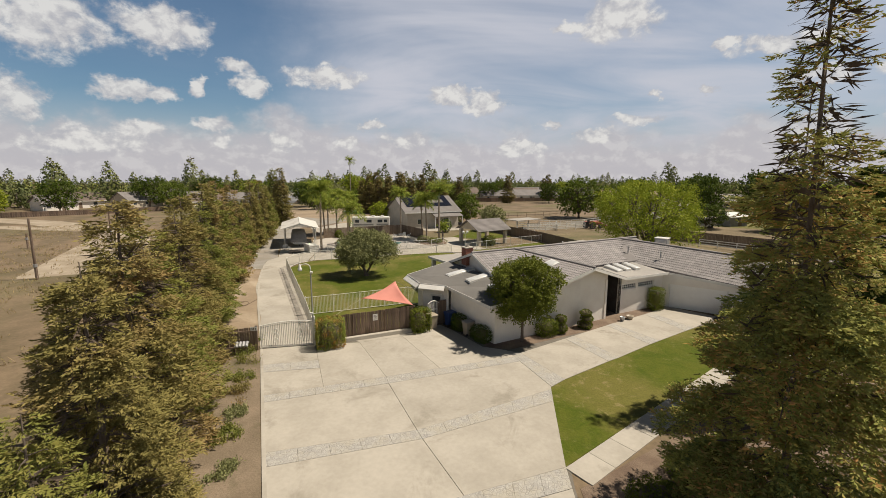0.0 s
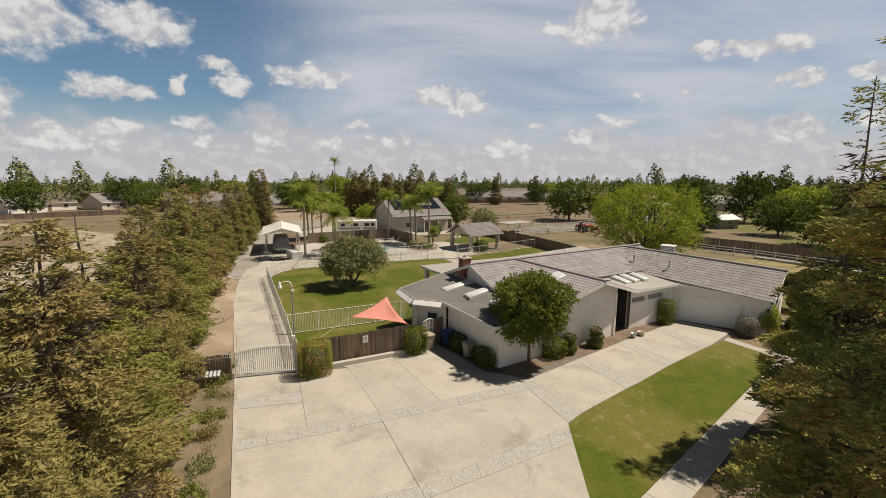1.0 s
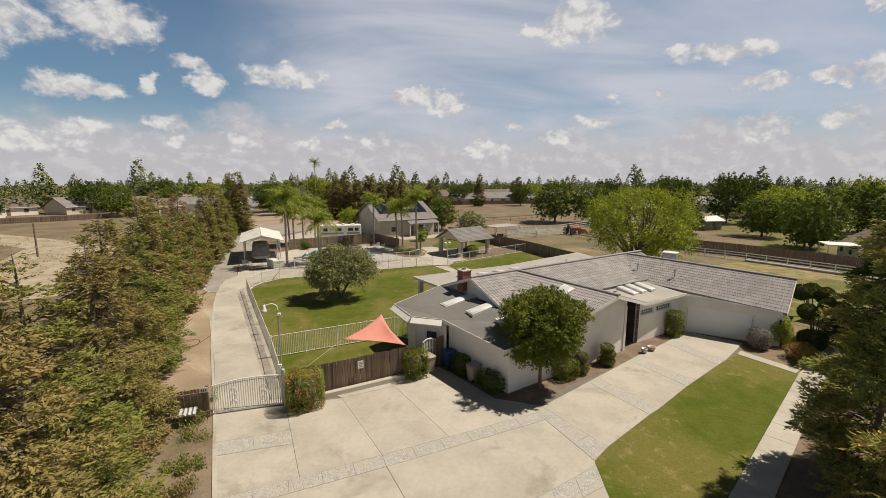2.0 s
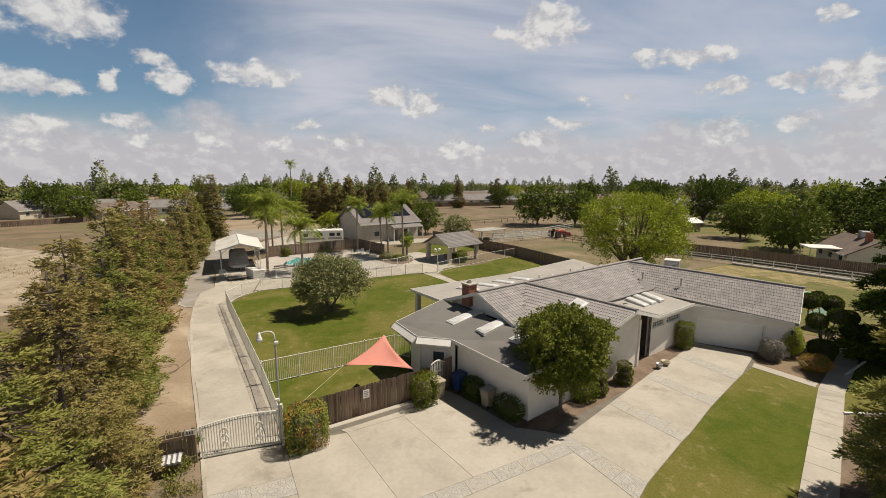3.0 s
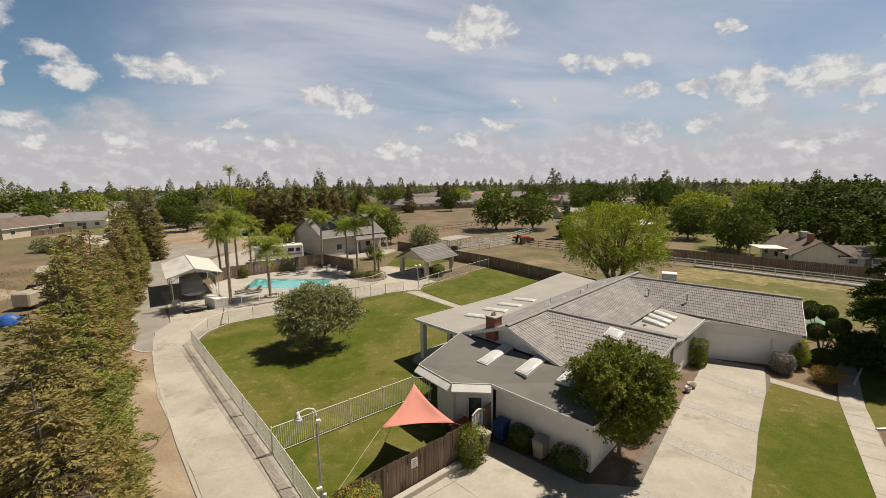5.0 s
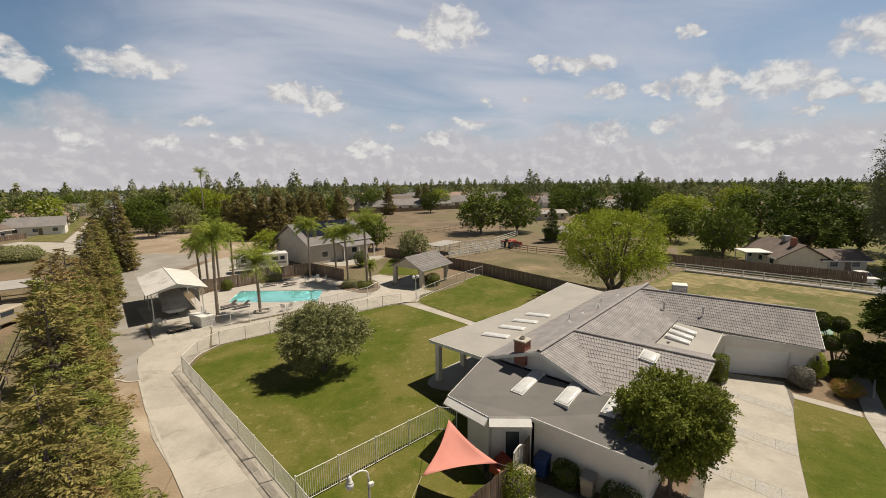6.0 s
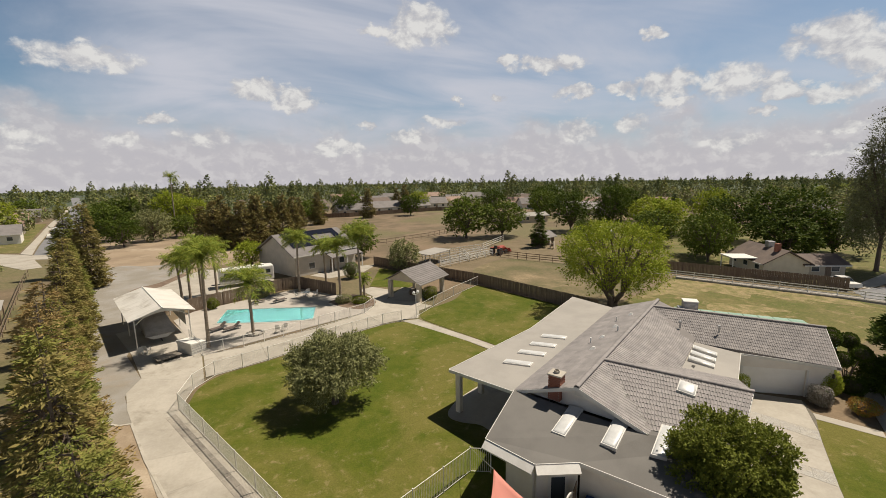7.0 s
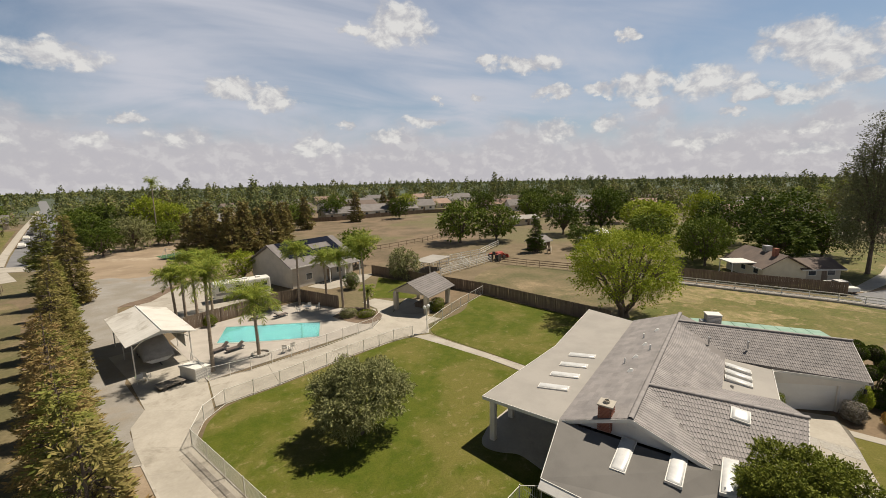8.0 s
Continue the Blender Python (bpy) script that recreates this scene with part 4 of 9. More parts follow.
R0, R1 = G0.copy(), G0 + U * 20.4
mI, mH = at(G0 + NL * 3.85, EAVE_Z), at(G0 - NL * 3.75, EAVE_Z)
mPi, mHb = at(R1 + NL * 3.85, EAVE_Z), at(R1 - NL * 3.75, EAVE_Z)
J1 = G0 + U * 4.45
FA = Vector((11.2, 29.6, 4.70))
FNE, FFE = Vector((7.35, 28.0, 3.55)), Vector((15.0, 32.4, 3.25))
VN, VF = Vector((4.05, 31.6, 3.62)), Vector((12.0, 35.9, 3.62))
J2 = G0 + U * 18.1
GE = Vector((27.5, 33.0, 4.45))
GFL, GFR = Vector((16.6, 38.9, 3.62)), Vector((24.6, 30.7, 2.62))
GBL, GBR = Vector((22.6, 44.8, 3.7)), Vector((30.3, 35.5, 3.0))
L2, L3, L4, L5 = Vector((-2.85, 34.9, 3.08)), Vector((-1.75, 32.2, 3.0)), Vector((0.2, 31.3, 3.02)), Vector((2.95, 26.3, 2.86))
Q5 = FNE + Vector((0.05, 0, -0.02))
P1, P2, PJ = Vector((-1.0, 42.8, 3.2)), Vector((18.6, 51.4, 3.55)), Vector((9.0, 46.4, 3.3))

# roof planes under the tiles
roof = part("roof", B(), SHINGLE, house, "grey tile roof with crossing gables")
bm = B()
slab(bm, [mI, G0, R1, mPi], 0.16)
slab(bm, [G0, mH, mHb, R1], 0.16)
slab(bm, [J1, VN, FNE, FA], 0.16)
slab(bm, [J1, FA, FFE, VF], 0.16)
slab(bm, [J2, GFL, GFR, GE], 0.16)
slab(bm, [J2, GE, GBR, GBL], 0.16)
part("roof_deck", bm, SHINGLE, roof, world=True)
low_roof = part("low_roof", slab(B(), [L4, L5, Q5, VN, mH, at(mI, 3.72), L2, L3], 0.14), ROLLED, house, "low dark grey rolled roofing", world=True)
patio_roof = part("patio_roof", slab(slab(B(), [P1, PJ, at(mI.lerp(mPi, 0.5), 3.6), at(mI, 3.58)], 0.16), [PJ, P2, at(mPi, 3.6), at(mI.lerp(mPi, 0.5), 3.6)], 0.16), ROLLED_PALE, house, "wide pale grey patio roof", world=True)
entry_roof = part("entry_roof", slab(B(), [Vector((12.0, 35.6, 3.66)), FFE + Vector((0, 0, 0.06)), Vector((20.0, 35.0, 3.06)), Vector((17.2, 38.1, 3.72))], 0.16), ROLLED_PALE, house, "pale grey entry roof", world=True)


def tile_slope(a, b, c, d, first_parts=0, across=0.33, up=0.36, cut=None, flat=False):
    """Overlapping tiles on the plane a (ridge start), b (eave start), c (eave end), d (ridge end). The first of them are parts, the rest one mesh."""
    a, b, c, d = (Vector(v) for v in (a, b, c, d))
    rows = max(1, round(((b - a).length + (c - d).length) / 2 / up))
    bm = B()
    count = 0
    rng = random.Random(5)
    base_me = None
    for r in range(rows):
        t0, t1 = r / rows, (r + 1) / rows
        l0, l1, r0, r1 = a.lerp(b, t0), a.lerp(b, t1), d.lerp(c, t0), d.lerp(c, t1)
        n = max(1, round((r1 - l1).length / across))
        for k in range(n):
            s0, s1 = k / n, (k + 1) / n
            p = [l0.lerp(r0, s0), l1.lerp(r1, s0), l1.lerp(r1, s1), l0.lerp(r0, s1)]
            mid = (p[0] + p[1] + p[2] + p[3]) / 4
            if cut and cut(mid):
                continue
            u_dir = (p[3] - p[0]).normalized()
            v_dir = (p[1] - p[0]).normalized()
            nn = v_dir.cross(u_dir)
            nn = nn if nn.z > 0 else -nn
            w, h = (p[3] - p[0]).length, (p[1] - p[0]).length
            lift = 0.012 + 0.006 * rng.random()
            m = Matrix.Translation(mid + nn * 0.024) @ Matrix((u_dir, v_dir, nn)).transposed().to_4x4() @ pose(0, 0, 0, (1.8 if flat else 2.6) + 0.8 * rng.random(), 0, 0.6 * rng.uniform(-1, 1))
            if count < first_parts:
                if base_me is None:
                    base_me = mesh_of("roof_tile", tile_shape(w, h * 1.12, flat=flat), TILE)
                    base_me.materials.append(TILE_LAP)
                ob = piece("roof_tile", base_me, roof, Matrix.Translation(-house.location) @ m)
            else:
                tile_shape(w, h * 1.12, bm, m, flat)
            count += 1
    if len(bm.verts):
        field = part("tile_field", bm, TILE, roof, "grey concrete tiles laid in courses", "stuff", world=True)
        field.data.materials.append(TILE_LAP)
    else:
        bm.free()


def tile_shape(w, h, bm=None, m=None, flat=False):
    """A concrete tile with two shallow rolls."""
    bm = bm or B()
    m = m or Matrix()
    w -= 0.004
    prof = [(-w / 2, 0.003), (-w * 0.42, 0.0), (-w * 0.22, 0.0), (-w * 0.15, 0.026), (-w * 0.06, 0.026), (0, 0.003), (w * 0.08, 0.0), (w * 0.28, 0.0), (w * 0.35, 0.026), (w * 0.44, 0.026), (w / 2, 0.003)]
    if flat:
        prof = [(-w / 2, 0.0), (w / 2, 0.0)]
    top = [[bm.verts.new(m @ Vector((x, y, z + 0.012))) for x, z in prof] for y in (-h / 2, h / 2)]
    low = [bm.verts.new(m @ Vector((x, h / 2, z - (0.012 if flat else 0.020)))) for x, z in prof]
    for i in range(len(prof) - 1):
        bm.faces.new((top[0][i], top[0][i + 1], top[1][i + 1], top[1][i]))
        # darker butt face: the shade under each lap is put into its colour
        bm.faces.new((top[1][i], top[1][i + 1], low[i + 1], low[i])).material_index = 1
    return bm


def side(p, a, b):
    """On which side of the plan's line a-b the point lies; left is positive."""
    return (b[0] - a[0]) * (p[1] - a[1]) - (b[1] - a[1]) * (p[0] - a[0])


def under_wing(p):
    """Parts of the main roof that the wings' roofs or the entry roof cover."""
    s = (p - J1).dot(U)
    d = (p - J1).dot(-NL)
    if abs(s - 0.1 * d) < 4.3 * d / 3.75 and d > 0.0 and s > -4.3 * d / 3.75:
        return True
    return (p - J2).dot(-U) < 3.9 * d / 3.75 and d > 0.0


tile_slope(J1, VN, FNE, FA, 290, cut=lambda p: p.z > 0 and (p - G0).dot(-NL) < 3.9 * (p - J1).dot(-U) / 4.3 if (p - J1).dot(-U) > 0 else False)
tile_slope(J1, VF, FFE, FA)
tile_slope(J2, GFL, GFR, GE, cut=lambda p: side(p, (17.2, 38.1), (20.0, 35.0)) < 0 and side(p, (12.0, 35.6), (17.2, 38.1)) < 0)
tile_slope(J2, GBL, GBR, GE)
tile_slope(G0, mI, mPi, R1, across=0.62, flat=True)
tile_slope(G0, mH, mHb, R1, across=0.5, cut=under_wing)


def ridge_caps(a, b, step=0.36):
    a, b = Vector(a), Vector(b)
    me = None
    d = (b - a).normalized()
    for p in along(a, b, step)[:-1]:
        if me is None:
            cap = B()
            ring = lambda x, s, lift: [Vector((x, s * math.cos(t), lift + 0.11 * math.sin(t))) for t in (0.05, 0.8, 1.57, 2.34, 3.09)]
            loft(cap, [ring(0, 0.15, 0.0), ring(step * 1.15, 0.17, 0.03)], False)
            me = mesh_of("ridge_tile", cap, TILE, True)
        x = d
        yv = Vector((0, 0, 1)).cross(x).normalized()
        piece("ridge_tile", me, roof, Matrix.Translation(p + Vector((0, 0, 0.015)) - house.location) @ Matrix((x, yv, x.cross(yv))).transposed().to_4x4())


ridge_caps(G0, R1)
ridge_caps(J1, FA)
ridge_caps(J2, GE)

# bargeboards and eave boards
fascia = [(mI, G0), (G0, mH), (FA, FNE), (FA, FFE), (GE, GFR), (GE, GBR), (GFR, Vector((20.0, 35.0, 3.05)).lerp(GFR, 0.0)), (L5, Q5), (L4, L5), (L4, L3), (L3, L2), (L2, at(mI, 3.7)), (P1, PJ), (PJ, P2), (P1, at(mI, 3.58)), (FFE, Vector((20.0, 35.0, 3.1)))]
for a, b in fascia:
    d = b - a
    if d.length < 0.2:
        continue
    out = Vector((d.y, -d.x, 0)).normalized()
    if (a + b) .xy.dot(out.xy) / 2 < Vector((9, 36)).dot(out.xy):
        out = -out
    bm = B()
    thick = 0.035
    loft(bm, [[a + Vector((0, 0, 0.02)) + out * 0.01, a + Vector((0, 0, -0.20)) + out * 0.01, a + Vector((0, 0, -0.20)) + out * (0.01 + thick), a + Vector((0, 0, 0.02)) + out * (0.01 + thick)],
              [b + Vector((0, 0, 0.02)) + out * 0.01, b + Vector((0, 0, -0.20)) + out * 0.01, b + Vector((0, 0, -0.20)) + out * (0.01 + thick), b + Vector((0, 0, 0.02)) + out * (0.01 + thick)]])
    part("fascia", bm, TRIM, house, "white painted fascia board", world=True)


def wall_run(name, pts, material=STUCCO, thick=0.2, holes=()):
    """An upright wall along two plan points, with its own top heights; holes are (from, to, sill, head) along it."""
    (a, za), (b, zb) = pts
    a, b = Vector((*a, 0)), Vector((*b, 0))
    d = (b - a)
    length = d.length
    d.normalize()
    nrm = Vector((-d.y, d.x, 0))
    bm = B()
    ztop = lambda s: za + (zb - za) * s / length
    cuts = sorted({0.0, length, *[h[0] for h in holes], *[h[1] for h in holes]})
    for s0, s1 in zip(cuts, cuts[1:]):
        spans = [(0.0, None)]
        for h in holes:
            if h[0] <= s0 + 1e-6 and s1 <= h[1] + 1e-6:
                spans = ([(0.0, h[2])] if h[2] > 0.01 else []) + [(h[3], None)]
        for z0, z1 in spans:
            rings = []
            for s in (s0, s1):
                top = ztop(s) if z1 is None else z1
                p = a + d * s
                rings.append([p + Vector((0, 0, z0)), p + nrm * thick + Vector((0, 0, z0)), p + nrm * thick + Vector((0, 0, top)), p + Vector((0, 0, top))])
            loft(bm, rings)
    bmesh.ops.remove_doubles(bm, verts=bm.verts, dist=1e-4)
    return part(name, stitched(bm, 0.6), material, house, world=True)


def opening(a, b, s0, s1, sill, head, inset=0.1, cols=2, rows=1, kind="window", frame_material=TRIM, rim=0.06):
    """A framed, glazed opening in the wall a-b (plan points)."""
    a, b = Vector((*a, 0)), Vector((*b, 0))
    d = (b - a).normalized()
    nrm = Vector((-d.y, d.x, 0))
    ang = turn_of(a, b)
    o = a + nrm * inset
    mid = o + d * (s0 + s1) / 2 + Vector((0, 0, (sill + head) / 2))
    w, h = s1 - s0, head - sill
    frame_bm = B()
    for x in (-w / 2 + rim / 2, w / 2 - rim / 2):
        box(frame_bm, (0, 0, 0), (rim, 0.08, h), m=Matrix.Translation(mid + d * x) @ pose(0, 0, 0, 0, 0, ang))
    for z in (-h / 2 + rim / 2, h / 2 - rim / 2):
        box(frame_bm, (0, 0, 0), (w - 2 * rim, 0.08, rim * (2.2 if z < 0 and rim > 0.1 else 1)), m=Matrix.Translation(mid + Vector((0, 0, z))) @ pose(0, 0, 0, 0, 0, ang))
    for c in range(1, cols):
        box(frame_bm, (0, 0, 0), (0.03, 0.05, h - 0.12), m=Matrix.Translation(mid + d * (-w / 2 + w * c / cols)) @ pose(0, 0, 0, 0, 0, ang))
    for r in range(1, rows):
        box(frame_bm, (0, 0, 0), (w - 0.12, 0.05, 0.03), m=Matrix.Translation(mid + Vector((0, 0, -h / 2 + h * r / rows))) @ pose(0, 0, 0, 0, 0, ang))
    f = part(kind, frame_bm, frame_material, house, "white framed " + kind, world=True)
    part("pane", box(B(), (0, 0, 0), (w - 0.1, 0.012, h - 0.1), m=Matrix.Translation(mid + nrm * 0.02) @ pose(0, 0, 0, 0, 0, ang)), DARK_GLASS, f, world=True)
    return f


WL5, WL4 = (3.35, 26.85), (0.65, 31.65)
wall_run("wall", ((WL4, 2.98), (WL5, 2.82)))
# the front wall rises to the gable and falls to the entry
FU = (Vector((13.3, 31.9)) - Vector(WL5)).normalized()
S_N, S_A, S_F = 4.55, 8.9, 11.05
wp = lambda s: tuple(Vector(WL5) + FU * s)
wall_run("wall", ((WL5, 2.82), (wp(S_N), 3.45)))
wall_run("wall", ((wp(S_N), 3.45), (wp(8.1), 4.55)))
wall_run("wall", ((wp(8.1), 4.55), (wp(S_F), 3.75)))
# recessed front doors and the entry wall
D0, D1 = Vector((13.35, 31.95)), Vector((14.9, 33.3))
wall_run("wall", (((14.75, 32.95), 3.2), ((19.7, 35.2), 3.0)), holes=((0.35, 2.0, 2.05, 2.5), (2.25, 4.2, 2.05, 2.5)))
opening((14.75, 32.95), (19.7, 35.2), 0.35, 2.0, 2.05, 2.5, cols=7, rows=2)
opening((14.75, 32.95), (19.7, 35.2), 2.25, 4.2, 2.05, 2.5, cols=8, rows=2)
# both recess walls are near black: the entry's shade is put into their colour
wall_run("wall", (((14.0, 34.6), 3.3), ((14.75, 32.95), 3.2)), DARK)
wall_run("wall", (((12.3, 33.9), 3.5), ((14.1, 34.7), 3.5)), DARK)
wall_run("wall", (((13.2, 31.75), 3.3), ((12.35, 33.95), 3.4)), STUCCO)
door = part("front_door", bevel(box(B(), (13.2, 34.25, 1.15), (1.75, 0.06, 2.2), turn_of((12.3, 33.9), (14.1, 34.7))), 0.01), mat("dark stained door", (0.06, 0.035, 0.025), (0.08, 0.05, 0.035), 0.5, 2, 12, 0.3, 0.1, stretch=(4, 4, 0.6)), house, "dark wooden double front door", world=True)
# garage front, with a sectional door
GA, GB_ = Vector((19.55, 35.25)), Vector((24.75, 31.1))
GD = (GB_ - GA).normalized()
wall_run("wall", ((tuple(GA), 3.0), (tuple(GB_), 2.6)), holes=((0.75, 4.95, 0.0, 2.08),))
GARAGE_WHITE = mat("clean white door enamel", (0.82, 0.80, 0.76), (0.79, 0.77, 0.73), 0.5, 2, 20, 0.05, 0.03)
gdoor = part("garage_door", B(), TRIM, house, "white sectional garage door")
for r in range(4):
    for c in range(1):
        z = 0.26 + r * 0.52
        m = Matrix.Translation(Vector((*(GA + GD * 2.85), z)) + Vector((-GD.y, GD.x, 0)) * 0.12) @ pose(0, 0, 0, 0, 0, turn_of(GA, GB_))
        bmx = bevel(box(B(), (0, 0, 0), (4.16, 0.05, 0.518), m=m), 0.006)
        section = part("door_section", bmx, GARAGE_WHITE, gdoor, world=True)
for s, z0 in ((0.68, 1.06), (5.02, 1.06)):
    m = Matrix.Translation(Vector((*(GA + GD * s), z0)) + Vector((GD.y, -GD.x, 0)) * 0.02) @ pose(0, 0, 0, 0, 0, turn_of(GA, GB_))
    part("door_trim", box(B(), (0, 0, 0), (0.13, 0.04, 2.12), m=m), TRIM, house, world=True)
wall_run("wall", ((tuple(GB_), 2.6), ((27.6, 33.4), 4.2)))
wall_run("wall", (((27.6, 33.4), 4.2), ((29.6, 35.2), 3.0)))
wall_run("wall", (((29.6, 35.2), 3.0), ((22.3, 44.0), 3.6)))
wall_run("wall", (((22.3, 44.0), 3.6), ((18.6, 46.0), 3.6)))
# garden side under the patio roof, and the gable over the low roof
PW0, PW1 = (mI - NL * 0.55 + U * 0.3).xy, (mPi - NL * 0.55 - U * 0.3).xy
wall_run("wall", ((tuple(PW1), 3.55), (tuple(PW0), 3.55)), holes=((4.0, 6.2, 0.05, 2.1), (9.0, 11.4, 0.05, 2.1), (14.5, 16.4, 0.9, 2.1)))
for s0, s1, z0 in ((4.0, 6.2, 0.05), (9.0, 11.4, 0.05), (14.5, 16.4, 0.9)):
    opening(tuple(PW1), tuple(PW0), s0, s1, z0, 2.1, cols=2)
g0, gi, gh = (G0 + U * 0.45), (mI + U * 0.45), (mH + U * 0.45)
bm = B()
loft(bm, [[v + Vector((0, 0, -0.1)) for v in (gi, g0, gh)] + [], [v + U * 0.15 + Vector((0, 0, -0.1)) for v in (gi, g0, gh)]])
part("gable_wall", bm, STUCCO, house, world=True)
part("gable_vent", box(B(), (0, 0, 0), (0.5, 0.05, 0.28), m=Matrix.Translation(g0 - U * 0.03 - Vector((0, 0, 0.55))) @ pose(0, 0, 0, 0, 0, turn_of((0, 0), NL))), TRIM, house, "slatted white gable vent", world=True)
# walls of the low corner room
wall_run("wall", (((0.55, 31.8), 2.95), ((-1.35, 32.65), 2.95)), holes=((0.65, 1.35, 0.1, 2.05),))
opening((0.55, 31.8), (-1.35, 32.65), 0.50, 1.50, 0.08, 2.15, inset=0.225, cols=2, rows=4, kind="french_door", rim=0.15)
wall_run("wall", (((-1.35, 32.65), 2.95), ((-1.75, 34.3), 3.05)))
wall_run("wall", (((-1.75, 34.3), 3.05), ((1.3, 36.6), 3.6)))
for p in ((-0.45, 42.35), (2.3, 43.9), (6.4, 45.1), (12.6, 48.0), (17.9, 50.6)):
    part("patio_post", bevel(box(B(), (p[0], p[1], 1.58), (0.38, 0.38, 3.1), 25), 0.02), STUCCO, house, "square white stucco post", world=True)
part("patio_slab", prism(B(), [(p.x, p.y) for p in curve_pts([(0.35, 37.4, 0), (0.25, 39.0, 0), (0.0, 40.2, 0), (-0.9, 41.0, 0), (-1.4, 41.8, 0), (-1.3, 42.5, 0), (-0.6, 43.2, 0), (1.0, 44.2, 0), (6, 46.2, 0), (18.6, 51.6, 0)])] + [(20.5, 46.5), (1, 37)], 0, 0.075), CONCRETE, house, "rounded concrete patio floor", world=True)


def skylight(c, ax, ay, z, fall):
    """A milky domed skylight: plan centre, half axes and height."""
    c, ax, ay = Vector((*c, z)), Vector(ax).to_3d(), Vector(ay).to_3d()
    # it lies on the roof: the slope's fall along x and y
    ax.z, ay.z = ax.x * fall[0] + ax.y * fall[1], ay.x * fall[0] + ay.y * fall[1]
    up = ax.cross(ay).normalized()
    up = up if up.z > 0 else -up
    f = lambda inset, h: [c + ax * i * (1 - inset / ax.length) + ay * j * (1 - inset / ay.length) + up * h for i, j in ((-1, -1), (1, -1), (1, 1), (-1, 1))]
    curb = part("skylight", loft(B(), [f(0.0, -0.12), f(0.0, 0.05), f(0.012, 0.065), f(0.05, 0.065), f(0.06, 0.05)]), TRIM, house, "milky domed skylight in a white curb", world=True)
    part("dome", loft(B(), [f(0.055, 0.045), f(0.065, 0.07), f(0.10, 0.10), f(0.18, 0.125), f(0.28, 0.135)]), DOME, curb, world=True, smooth=True)


skylight((1.55, 33.6), (1.12, 0.51), (0.17, -0.34), 3.575, (0.134, 0.106))
skylight((3.05, 31.65), (1.16, 0.54), (0.16, -0.35), 3.635, (0.134, 0.106))
skylight((4.5, 30.0), (1.06, 0.51), (0.21, -0.28), 3.575, (0.130, 0.111))
for x, y in ((9.1, 43.5), (7.25, 42.6), (5.5, 41.75), (3.55, 40.85)):
    skylight((x, y), (0.60, -0.82), (0.29, 0.19), 3.49, (0.031, -0.060))
for x, y, z in ((17.1, 35.95, 3.5), (15.95, 35.35, 3.545), (14.98, 34.85, 3.53)):
    skylight((x, y), (0.28, -0.76), (0.30, 0.17), z, (-0.068, 0.098))
PN = (VN - J1).cross(FA - J1)
sky_z = lambda x, y: J1.z - (PN.x * (x - J1.x) + PN.y * (y - J1.y)) / PN.z
skylight((8.5, 31.6), (0.42, 0.20), (0.20, -0.42), sky_z(8.5, 31.6) + 0.10, (-PN.x / PN.z, -PN.y / PN.z))

# chimney of brick courses
CH = Vector((2.3, 35.4, 0))
chimney = part("chimney", box(B(), (CH.x, CH.y, 4.55), (0.66, 0.66, 1.5), 26), mat("mortar", (0.36, 0.32, 0.28), None, 0.95), house, "red brick chimney with a pale cap", world=True)
brick_me = mesh_of("brick", box(B(), (0, 0, 0), (0.215, 0.05, 0.066)), BRICK)
for r in range(19):
    for k in range(4):
        for j in range(3):
            off = (j - 1) * 0.232 + (0.06 if r % 2 else -0.06)
            m = Matrix.Translation(CH + Vector((0, 0, 3.86 + r * 0.078)) - house.location) @ pose(0, 0, 0, 0, 0, 26 + 90 * k) @ Matrix.Translation((off * 0.92, -0.325, 0))
            ob = piece("brick", brick_me, chimney, m)
part("chimney_cap", bevel(box(B(), (CH.x, CH.y, 5.36), (0.86, 0.86, 0.09), 26), 0.015), CONCRETE, chimney, "pale concrete cap", world=True)
part("flue", lathe(B(), [(0.17, 0), (0.17, 0.16), (0.13, 0.16), (0.13, 0.02)], (CH.x, CH.y, 5.40), 12), CONCRETE, chimney, world=True)
# vents and pipes on the roof
for s, side_off, big in ((6.9, 1.35, 1), (9.6, 1.55, 1), (8.6, 2.15, 0), (12.3, 1.4, 1), (15.8, 1.1, 1), (14.2, 1.9, 0), (11.0, 0.9, 0)):
    p = G0 + U * s + NL * side_off
    z = RIDGE_Z - (RIDGE_Z - EAVE_Z) * side_off / 3.85
    if big:
        bm = loft(B(), [[at(p, z - 0.02) + U * i * 0.24 + NL * (j * 0.26 if j > 0 else j * 0.1) for i, j in ((-1, -1), (1, -1), (1, 1), (-1, 1))], [at(p, z + 0.2) + U * i * 0.05 + NL * (j * 0.1 if j > 0 else j * 0.08) for i, j in ((-1, -1), (1, -1), (1, 1), (-1, 1))]])
        part("roof_vent", bm, ACRYLIC, house, "pale metal roof vent", world=True)
    else:
        part("vent_pipe", tube(B(), [at(p, z - 0.1), at(p, z + 0.42)], 0.06), ACRYLIC, house, "grey vent pipe", world=True)
for p in ((20.3, 36.9, 4.0), (18.1, 38.7, 4.2), (8.2, 29.9, 3.75)):
    part("vent_pipe", tube(tube(B(), [Vector(p), Vector(p) + Vector((0, 0, 0.5))], 0.06), [Vector(p) + Vector((0, 0, 0.5)), Vector(p) + Vector((0, 0, 0.62))], 0.1), GREY_METAL, house, "grey vent pipe", world=True)
